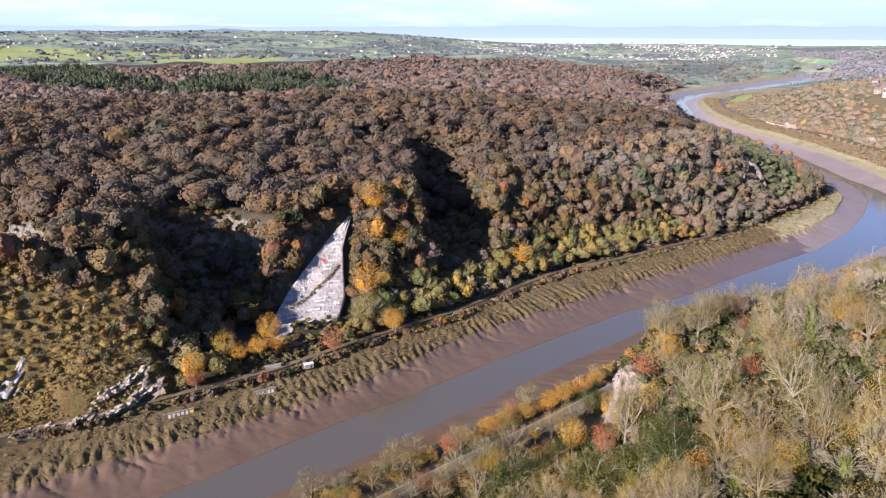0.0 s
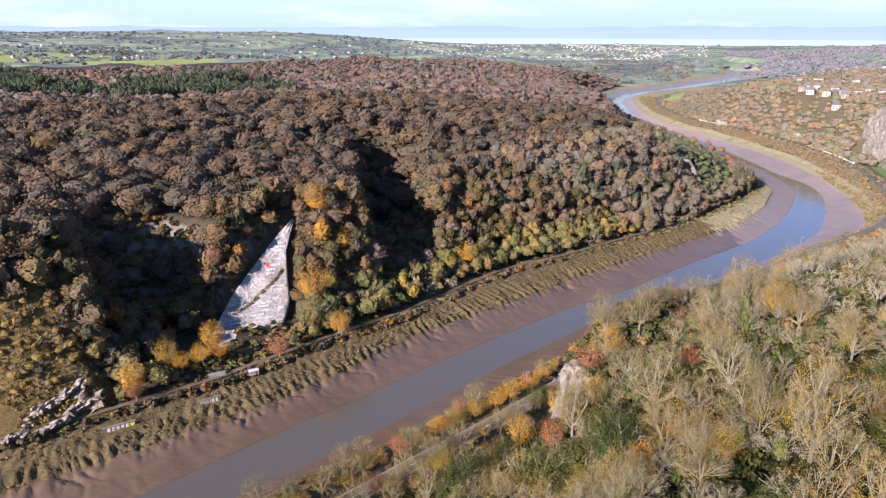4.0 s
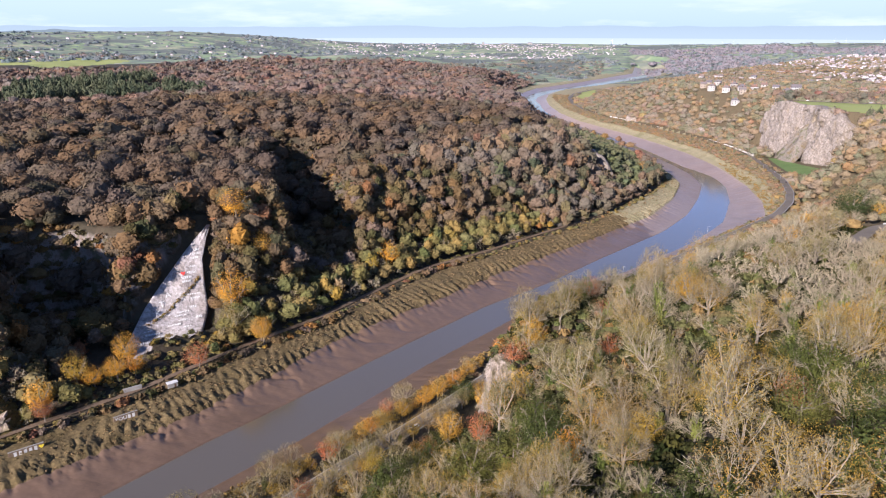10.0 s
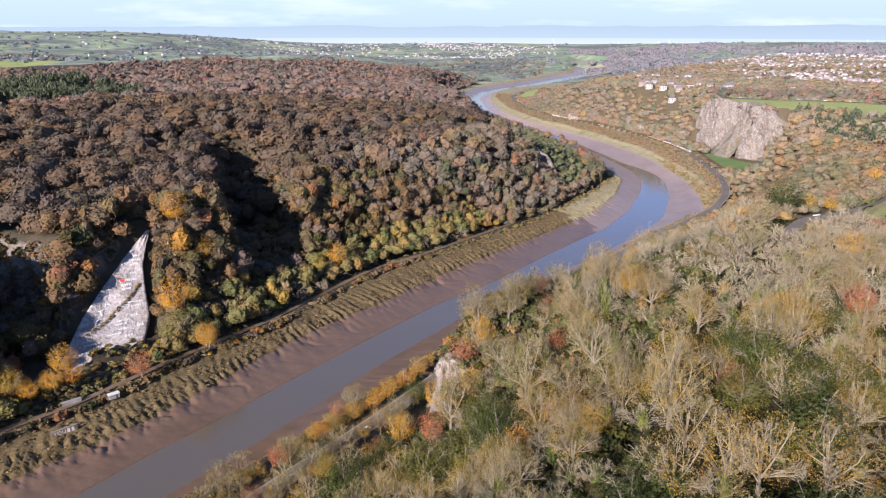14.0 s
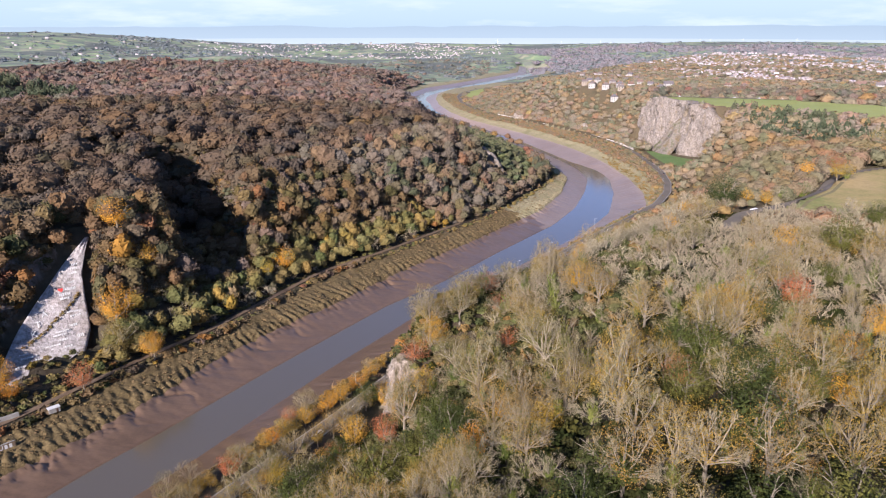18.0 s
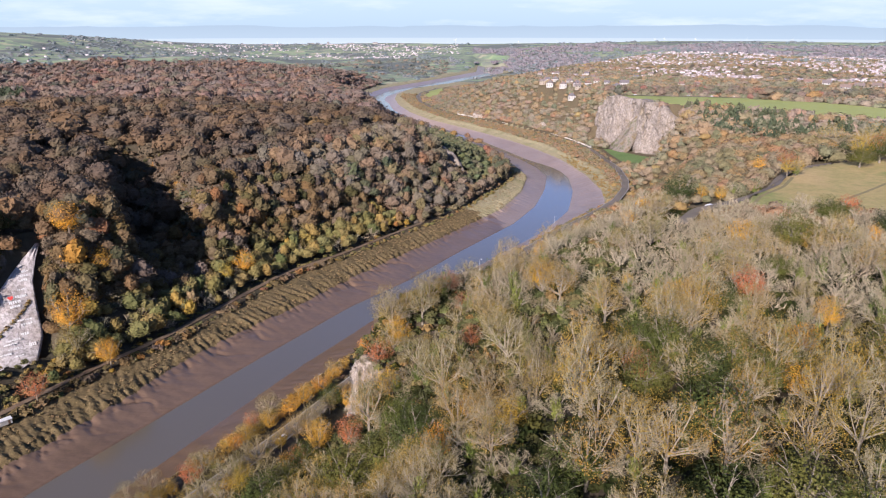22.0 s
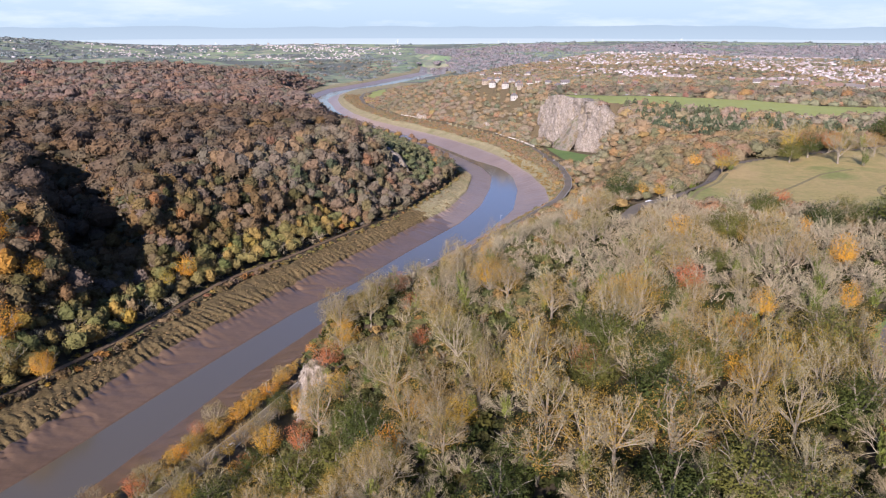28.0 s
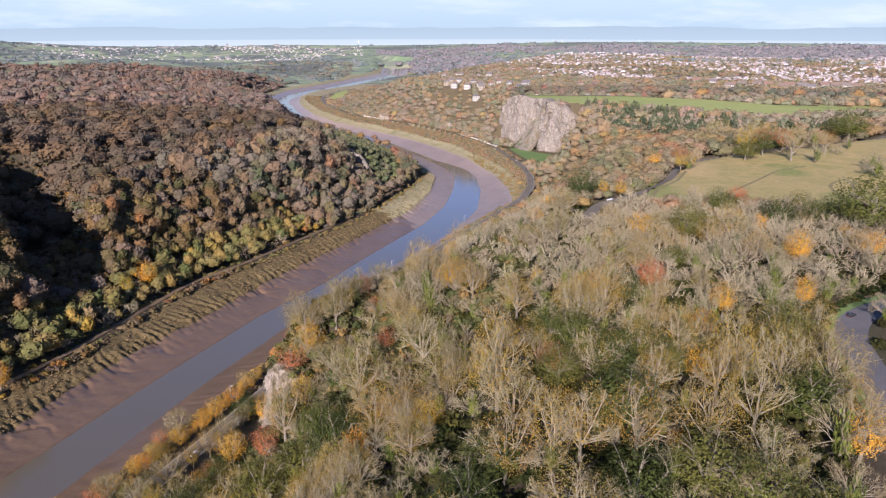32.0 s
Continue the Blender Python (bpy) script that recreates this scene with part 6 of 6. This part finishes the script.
left_wood(200, 760, 6.4, T_MID, "wall_trees", 4.6, 5.5, M["slope"], "small trees and ivy on the steep quarry walls", 7, 1e9, 0.75)
left_wood(200, 640, 16.0, T_FINE, "rim_woods", 11.0, 13.5, M["rim"], "russet-brown oaks along the rim of the gorge", 100)
left_wood(640, 1060, 9.4, T_TALL, "hillside_woods", 8.2, 14.5, M["hillside"], "brown and green autumn woodland on a hillside", 7, 130)
left_wood(560, 1060, 6.8, T_LOW, "hillside_undergrowth", 5.6, 9.0, M["hillside"], "bushes and saplings between hillside trees", 7, 130)
left_wood(640, 1060, 17.0, T_MID, "rim_woods", 11.8, 14, M["rim"], "russet-brown oaks along the rim of the gorge", 130)
M["tip"] = leafy("evergreen_hillside_foliage", [(0.0, (0.10, 0.115, 0.055)), (0.3, (0.13, 0.125, 0.062)), (0.5, (0.085, 0.105, 0.052)), (0.7, (0.15, 0.13, 0.08)), (0.85, (0.11, 0.125, 0.05)), (0.95, (0.16, 0.12, 0.085)), (1.0, (0.22, 0.16, 0.05))])
left_wood(640, 1300, 7.6, T_FAR, "tip_woods", 6.2, 9, M["tip"], "green and olive trees on the wooded tip above the bend", 7, 1e9, 0.0, True)
M["red_oak"] = leafy("red_autumn_foliage", [(0.0, (0.204, 0.093, 0.060)), (0.5, (0.177, 0.121, 0.070)), (1.0, (0.231, 0.140, 0.050))])
x, y = np.array([(203, 905), (212, 960), (216, 1005), (214, 1050), (204, 1090), (190, 1130), (206, 1070), (178, 1175), (150, 1235), (197, 880), (209, 930)], float).T
woods("red_oaks", np.stack([x, y, ground_z(x, y)], 1), rng.uniform(6, 8.5, len(x)), rng.uniform(13, 17, len(x)), T_MID, M["red_oak"], "red and orange oaks along the crest above the bend")
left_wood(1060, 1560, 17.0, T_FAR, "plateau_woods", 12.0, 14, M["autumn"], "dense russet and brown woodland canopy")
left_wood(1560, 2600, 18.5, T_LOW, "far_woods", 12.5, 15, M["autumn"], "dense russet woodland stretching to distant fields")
x, y = scatter(-1500, -350, 800, 1600, 13)
k = inside(PINES_L, x, y) & (vnoise(x, y, 70, 98) > -0.35)
x, y = x[k], y[k]
woods("conifer_plantation", np.stack([x, y, ground_z(x, y)], 1), rng.uniform(5, 8, len(x)), rng.uniform(13, 19, len(x)), T_FIR, M["pine"], "dark green conifer plantation within the woods")


def right_wood(r0, r1, step, templates, name, rad, hgt, mat, label, keep=1.0, fir=None, hi=50, near_road=1e9):
    x, y = scatter(-250, 2100, 30, 2600, step)
    k = ring_of(x, y, r0, r1, -48, hi) & ~inside(LEFT, x, y) & ~inside(RIVER, x, y) & ~inside(MEADOW, x, y) & ~(inside(QUARRY, x, y) & ((y < 995) | (x > 400))) & ~inside(FIELD_R, x, y) & ~inside(FIELD_LOOP, x, y) & (rng.random(len(x)) < keep)
    x, y = x[k], y[k]
    dp = dist_to(RIVER_ROAD, x, y)
    shelf = inside(RIVER_ROAD + EDGE_R[::-1], x, y)
    keep_off = shelf & (y > 640) & ((dp > 13) | (rng.random(len(x)) < 0.5))
    k = (dp > np.where(y > 640, 9, 7)) & (dp < near_road) & ~keep_off & ~(shelf & (dist_to(EDGE_R, x, y) < 5)) & (dist_to(CIRCULAR, x, y) > 9) & (dist_to(TOP_ROAD, x, y) > 8)
    k &= np.min(np.stack([(x - hx) ** 2 + (y - hy) ** 2 for _, hx, hy in hs], 0), axis=0) > 10 ** 2
    for _, hx, hy in hs:
        hr = math.hypot(hx, hy)
        u, w = ((hx - x) * hx + (hy - y) * hy) / hr, ((hx - x) * hy - (hy - y) * hx) / hr
        k &= ~((u > -4) & (u < 26) & (np.abs(w) < 8))
    if fir is not None:
        k &= (inside(PINES_R, x, y) & (rng.random(len(x)) < 0.42)) == fir
    x, y, dp, shelf = x[k], y[k], dp[k], shelf[k]
    n = len(x)
    slope_scrub = (dp < 150) & (np.hypot(x, y) < 820)
    big = np.where(shelf, np.where(y > 640, 0.32, 0.6), np.where(slope_scrub, np.clip(0.55 + dp / 380, 0.55, 0.85), np.clip(0.45 + dp / 160, np.where(np.hypot(x, y) > 900, 0.85, 0.6), 1.0)))
    hd = np.sqrt(np.min(np.stack([(x - hx) ** 2 + (y - hy) ** 2 for _, hx, hy in hs], 0), axis=0))
    big = big * np.where(x < 700, 0.78 + 0.22 * smooth(hd, 14, 50), 1.0)
    hue = np.where(rng.random(n) < 0.35, rng.random(n), np.clip(0.35 * rng.random(n) + 0.65 * (0.5 + 0.75 * vnoise(x, y, 85, 78)), 0, 1))
    big = big * np.where((np.hypot(x, y) > 1120) & (y > 0.5 * x), 0.9, 1.0)
    return woods(name, np.stack([x, y, ground_z(x, y)], 1), rad * big * rng.uniform(0.7, 1.3, n), hgt * np.where((np.hypot(x, y) > 1120) & (y > 0.5 * x), 0.75, 1.0) * big * rng.uniform(0.8, 1.2, n), templates, mat, label, hue)


PINES_R = [(440, 880), (440, 800), (480, 735), (580, 690), (680, 650), (715, 645), (600, 722), (500, 838), (468, 905)]
# the downs colours again, paled and blued: haze painted in for the far hill
M["downs_hazed"] = leafy("hazed_downs_foliage", [(0.0, (0.196, 0.161, 0.115)), (0.15, (0.230, 0.155, 0.086)), (0.28, (0.140, 0.144, 0.086)), (0.4, (0.213, 0.172, 0.127)), (0.5, (0.124, 0.132, 0.081)), (0.62, (0.241, 0.167, 0.092)), (0.72, (0.178, 0.159, 0.115)), (0.82, (0.218, 0.161, 0.121)), (0.92, (0.247, 0.144, 0.086)), (1.0, (0.253, 0.190, 0.081))])
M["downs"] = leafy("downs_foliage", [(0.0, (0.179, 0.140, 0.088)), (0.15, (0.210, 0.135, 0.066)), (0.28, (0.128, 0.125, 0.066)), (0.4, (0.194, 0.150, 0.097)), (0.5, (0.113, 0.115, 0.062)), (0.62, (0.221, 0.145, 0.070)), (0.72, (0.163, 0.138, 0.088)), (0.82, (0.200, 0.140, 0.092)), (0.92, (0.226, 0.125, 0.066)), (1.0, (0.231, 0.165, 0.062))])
right_wood(440, 640, 8.8, T_MID, "downs_scrub", 7.0, 10, M["downs"], "orange-brown scrub and trees above the river", 1.0, False)
right_wood(640, 900, 9.8, T_MID, "downs_woods", 9.2, 14, M["downs"], "orange-brown trees on the downs", 1.0, False)
right_wood(700, 1050, 8.0, T_FIR, "pine_trees", 4.8, 13, M["pine"], "tall dark pines beside the quarry cliff", 1.0, True)
right_wood(900, 1520, 11.6, T_FAR, "hill_woods", 11.4, 15, M["downs_hazed"], "autumn-coloured woods round hillside houses")
right_wood(900, 1500, 9.0, T_FAR, "slope_trees", 8.2, 13, M["downs_hazed"], "autumn trees on the steep bank above the road", 1.0, None, 50, 115)
right_wood(1520, 2100, 13.0, T_LOW, "hill_woods", 9.5, 11, M["downs_hazed"], "autumn woods along the far hillside", 1.0, None, 23)
right_wood(1520, 2800, 20.0, T_LOW, "garden_trees", 7.5, 10.5, M["downs_hazed"], "trees scattered among suburban streets", 0.8)
# far hedges and copses, haze painted into their leaf colours
a, r = np.radians(rng.uniform(-47, 49, 7000)), np.sqrt(rng.uniform(2400.0 ** 2, 4700.0 ** 2, 7000))
x, y = r * np.sin(a), r * np.cos(a)
k = ((np.abs(vnoise(x, y, 210, 91)) < 0.09) | (np.abs(vnoise(x, y, 260, 92)) < 0.07) | (vnoise(x, y, 420, 93) > 0.25)) & ~inside(RIVER, x, y)
x, y = x[k], y[k]
M["hedge"] = leafy("hazed_hedges", [(0.0, (0.138, 0.168, 0.164)), (0.4, (0.172, 0.185, 0.185)), (0.7, (0.127, 0.168, 0.164)), (1.0, (0.184, 0.179, 0.177))])
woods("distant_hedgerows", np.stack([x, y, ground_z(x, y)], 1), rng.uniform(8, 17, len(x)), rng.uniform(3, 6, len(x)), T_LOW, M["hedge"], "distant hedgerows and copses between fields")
a, r = np.radians(rng.uniform(11, 49, 3400)), np.sqrt(rng.uniform(2900.0 ** 2, 4200.0 ** 2, 3400))
x, y = r * np.sin(a), r * np.cos(a)
k = (vnoise(x, y, 330, 94) > -0.25) | (r > 3700)
x, y = x[k], y[k]
# ridge foliage lightened and blued to stand for haze
M["ridge_wood"] = leafy("hazed_ridge_woods", [(0.0, (0.180, 0.171, 0.182)), (0.4, (0.216, 0.189, 0.195)), (0.7, (0.156, 0.165, 0.176)), (1.0, (0.240, 0.201, 0.195))])
woods("ridge_woods", np.stack([x, y, ground_z(x, y)], 1), rng.uniform(10, 18, len(x)), rng.uniform(8, 14, len(x)), T_LOW, M["ridge_wood"], "brown woods greyed by haze along the ridge beyond the suburb")
a, r = np.radians(rng.uniform(-47, 9, 2900)), np.sqrt(rng.uniform(2330.0 ** 2, 3300.0 ** 2, 2900))
x, y = r * np.sin(a), r * np.cos(a)
k = ((vnoise(x, y, 160, 96) > 0.05) | (rng.random(2900) < 0.12)) & ~inside(LEFT_FIELD, x, y) & ~inside(RIVER, x, y) & (dist_to(TREE_L, x, y) > 25)
x, y = x[k], y[k]
# village foliage lightened for the haze in front of it
M["village_wood"] = leafy("hazed_village_foliage", [(0.0, (0.110, 0.129, 0.102)), (0.3, (0.165, 0.151, 0.120)), (0.55, (0.099, 0.123, 0.108)), (0.75, (0.209, 0.168, 0.120)), (0.9, (0.132, 0.140, 0.120)), (1.0, (0.242, 0.157, 0.108))])
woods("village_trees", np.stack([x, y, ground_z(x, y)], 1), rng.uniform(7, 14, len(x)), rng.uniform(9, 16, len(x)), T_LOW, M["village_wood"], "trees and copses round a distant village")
# scrub on the spur, the bank tops and the river shelf
x, y = scatter(-370, -195, 170, 335, 1.9)
k = (dist_to([(-283, 232), (-279, 245), (-276, 256)], x, y) > 6) & inside(SPUR, x, y) & (vnoise(x, y, 14, 95) > -0.5) & (dist_to(TREE_L, x, y) > 10)
x, y = x[k], y[k]
M["scrub"] = leafy("dry_scrub", [(0.0, (0.176, 0.118, 0.047)), (0.35, (0.220, 0.147, 0.053)), (0.5, (0.132, 0.113, 0.036)), (0.7, (0.209, 0.132, 0.049)), (0.9, (0.187, 0.137, 0.040)), (1.0, (0.275, 0.137, 0.033))])
T_BUSH = [crown_template(52, 120 + i, 0.65, 0.26, 6, 0.0, 0.14, (5, 2)) for i in range(6)]
T_TUFT = [crown_template(20, 100 + i, 0.6, 0.36, 4, 0.0) for i in range(6)]
woods("spur_scrub", np.stack([x, y, ground_z(x, y)], 1), rng.uniform(0.5, 1.5, len(x)) * rng.uniform(0.6, 1.6, len(x)), rng.uniform(0.5, 1.4, len(x)), T_TUFT, M["scrub"], "low dry scrub and bramble on a grassy spur")
sc = np.array([tuple(v) for v in SLAB_CRACK])
woods("crack_scrub", sc - np.array([0, 0, 0.3]), rng.uniform(0.5, 1.5, len(sc)), rng.uniform(0.4, 0.9, len(sc)), T_TUFT, M["scrub"], "grass and scrub growing in a crack across the slab")
# bushes along the track and on the quarry floor
q = polyline(TREE_L[2:20], 1.6)
tn2 = np.gradient(q, axis=0)
tn2 = np.stack([-tn2[:, 1], tn2[:, 0]], 1) / np.hypot(*tn2.T)[:, None]
off = np.where(rng.random(len(q)) < 0.45, rng.uniform(-1, 4.5, len(q)), rng.uniform(11.5, 16, len(q)))
q = q + tn2 * off[:, None]
woods("track_scrub", np.column_stack([q, np.full(len(q), 11.6)]), rng.uniform(0.9, 2.6, len(q)), rng.uniform(1, 3, len(q)), T_BUSH, M["fringe"], "orange and olive bushes beside the railway")
x, y = scatter(-215, -145, 296, 390, 4.2)
k = inside([(-214, 300), (-178, 298), (-146, 345), (-146, 380), (-168, 362), (-196, 346)], x, y) & (dist_to(TREE_L, x, y) > 11)
x, y = x[k], y[k]
woods("quarry_floor_bushes", np.stack([x, y, ground_z(x, y)], 1), rng.uniform(1.4, 3.2, len(x)), rng.uniform(1.5, 4, len(x)), T_BUSH, M["fringe"], "dark bushes and saplings on the quarry floor")
x, y = scatter(-350, -200, 190, 320, 5.0)
dt = dist_to(TREE_L, x, y)
k = inside(SPUR, x, y) & (dt > 20) & (rng.random(len(x)) < smooth(dt, 14, 48) * 0.85)
woods("spur_thicket", np.stack([x[k], y[k], ground_z(x[k], y[k])], 1), rng.uniform(1.6, 4.0, k.sum()), rng.uniform(2, 5, k.sum()), T_MID, M["scrub"], "thicket of small brown and olive trees on the spur")
x, y = scatter(-340, -200, 205, 320, 6.0)
k = inside(SPUR, x, y) & (dist_to(TREE_L, x, y) > 22) & (rng.random(len(x)) < 0.6)
x, y = x[k], y[k]
woods("spur_trees", np.stack([x, y, ground_z(x, y)], 1), rng.uniform(1.6, 3.4, len(x)), rng.uniform(2, 4, len(x)), T_TWIG, M["twig_far"], "small leafless thorn trees on the spur")
# tussocks on the salt marsh
st = rng.integers(0, int(far_on), 4000)
f = rng.uniform(-0.45, 1.0, 4000)
p = ST["T"][st] + (ST["L"][st] - ST["T"][st]) * f[:, None]
zt = 11.7 - 4.1 * np.clip(f, 0, 1)
M["reed"] = leafy("marsh_tussocks", [(0.0, (0.179, 0.124, 0.057)), (0.4, (0.215, 0.146, 0.075)), (0.7, (0.135, 0.104, 0.043)), (1.0, (0.197, 0.131, 0.068))])
woods("marsh_tussocks", np.column_stack([p, zt]), rng.uniform(0.4, 1.0, 4000), rng.uniform(0.4, 0.9, 4000), T_TUFT, M["reed"], "rough tussocks of salt-marsh grass")
st = rng.integers(0, int(far_on), 2200)
f = rng.uniform(0.05, 1.1, 2200)
p = ST["R"][st] + (outer_r[st] - ST["R"][st]) * f[:, None]
woods("bank_scrub", np.column_stack([p, 7.2 + 4.6 * np.clip(f, 0, 1)]), rng.uniform(0.7, 2.0, 2200), rng.uniform(1, 2.2, 2200), T_TUFT, M["scrub"], "scrubby bushes along the road-side river bank")
# bushes clinging to the steep quarry and ravine walls
x, y = scatter(-420, 0, 200, 860, 3.6)
k = ring_of(x, y, 250, 850) & inside(LEFT, x, y) & ~inside(SLAB_FOOT, x, y)
x, y = x[k], y[k]
z = ground_z(x, y)
k = ~inside([(-206, 338), (-160, 346), (-146, 385), (-162, 398), (-200, 372)], x, y) & (slope_at(x, y, z) > 0.8) & (vnoise(x, y, 16, 97) > -0.75) & ~(inside(SPUR, x, y))
x, y, z = x[k], y[k], z[k]
woods("wall_bushes", np.stack([x, y, z], 1), rng.uniform(2.0, 4.8, len(x)), rng.uniform(2, 4, len(x)), T_BUSH, M["slope"], "bushes and ivy clinging to steep rock walls")
# scrub along the main road farther on
q = polyline(RIVER_ROAD, 2.2)
q = q[(q[:, 1] > 330) & (q[:, 1] < 1500)]
tn3 = np.gradient(q, axis=0)
tn3 = np.stack([tn3[:, 1], -tn3[:, 0]], 1) / np.hypot(*tn3.T)[:, None]
q = q + tn3 * (np.where(rng.random(len(q)) < 0.6, -1, 1) * rng.uniform(5.2, 9.5, len(q)))[:, None]
woods("road_scrub", np.column_stack([q, np.maximum(ground_z(q[:, 0], q[:, 1]), 10.5)]), rng.uniform(1.2, 3.2, len(q)), rng.uniform(1.5, 3.5, len(q)), T_BUSH, M["downs"], "scrubby bushes along the verges of the main road")
# bushes between the saltings and the main road beyond the bend
x, y = scatter(150, 460, 640, 1900, 4.6)
k = inside(RIVER_ROAD + EDGE_R[::-1], x, y)
x, y = x[k], y[k]
k = (dist_to(RIVER_ROAD, x, y) > 7) & (dist_to(EDGE_R, x, y) > 19 + 6 * vnoise(x, y, 60, 79)) & ~inside(FIELD_LOOP, x, y)
x, y = x[k], y[k]
woods("shelf_bushes", np.stack([x, y, ground_z(x, y)], 1), rng.uniform(2.4, 4.6, len(x)), rng.uniform(2.5, 6, len(x)), T_FAR, M["downs"], "orange and olive bushes between the road and the saltings")
# tree belt behind the open down, bushes on the quarry cliff
c3 = polyline([(436, 1105), (520, 1085), (605, 1056), (700, 955), (770, 905), (930, 810), (1250, 660)], 6.0)
c3 = np.repeat(c3, 4, 0) + rng.uniform(-1, 1, (len(c3) * 4, 2)) * 5 + np.tile(np.array([[0, 0], [4, 9], [8, 18], [12, 27]]), (len(c3), 1))
k = np.min(np.stack([(c3[:, 0] - hx) ** 2 + (c3[:, 1] - hy) ** 2 for _, hx, hy in hs], 0), axis=0) > 15 ** 2
c3 = c3[k & (rng.random(len(c3)) < 0.75)]
M["belt"] = leafy("belt_foliage", [(0.0, (0.15, 0.125, 0.105)), (0.25, (0.085, 0.095, 0.062)), (0.45, (0.165, 0.125, 0.09)), (0.6, (0.11, 0.115, 0.07)), (0.75, (0.19, 0.125, 0.085)), (0.88, (0.155, 0.135, 0.11)), (0.95, (0.2, 0.095, 0.07)), (1.0, (0.25, 0.155, 0.06))])
woods("tree_belt", np.column_stack([c3, ground_z(c3[:, 0], c3[:, 1])]), rng.uniform(6, 11, len(c3)), rng.uniform(10, 19, len(c3)), T_MID, M["belt"], "belt of large autumn trees along the open down")
# undergrowth filling the near woods
x, y = scatter(-130, 420, 60, 470, 5.8)
k = ring_of(x, y, 90, 470, -28, 51) & ~inside(LEFT, x, y) & ~inside(RIVER, x, y) & ~inside(MEADOW, x, y)
x, y = x[k], y[k]
dp = dist_to(RIVER_ROAD, x, y)
k = (dp > 13) & ~inside(RIVER_ROAD + EDGE_R[::-1], x, y) & (dist_to(LOOP, x, y) > 9) & (dist_to(CIRCULAR, x, y) > 6) & ~crag_clear(x, y)
x, y = x[k], y[k]
M["under"] = leafy("woodland_undergrowth", [(0.0, (0.023, 0.028, 0.007)), (0.3, (0.036, 0.035, 0.011)), (0.5, (0.018, 0.026, 0.006)), (0.7, (0.043, 0.038, 0.013)), (0.85, (0.031, 0.038, 0.008)), (1.0, (0.061, 0.048, 0.011))])
woods("undergrowth", np.stack([x, y, ground_z(x, y)], 1), rng.uniform(1.8, 4.6, len(x)), rng.uniform(1.5, 5.5, len(x)), T_BUSH, M["under"], "ivy, bramble and saplings under the bare trees")
x, y = scatter(-10, 200, 250, 470, 4.2)
dp = dist_to(RIVER_ROAD, x, y)
k = (dp > 17) & (dp < 120) & ~inside(LEFT, x, y) & ~inside(RIVER, x, y) & ~inside(RIVER_ROAD + EDGE_R[::-1], x, y) & ~crag_clear(x, y)
x, y = x[k], y[k]
M["thicket"] = leafy("slope_thicket_leaves", [(0.0, (0.05, 0.062, 0.022)), (0.25, (0.09, 0.085, 0.035)), (0.45, (0.06, 0.07, 0.025)), (0.6, (0.14, 0.11, 0.05)), (0.75, (0.08, 0.095, 0.03)), (0.9, (0.17, 0.12, 0.05)), (1.0, (0.2, 0.12, 0.04))])
woods("slope_thicket", np.stack([x, y, ground_z(x, y) + 0.5], 1), rng.uniform(2.0, 4.2, len(x)), rng.uniform(2.5, 6, len(x)), T_BUSH, M["thicket"], "thicket of ivy-clad saplings on the road-side slope")
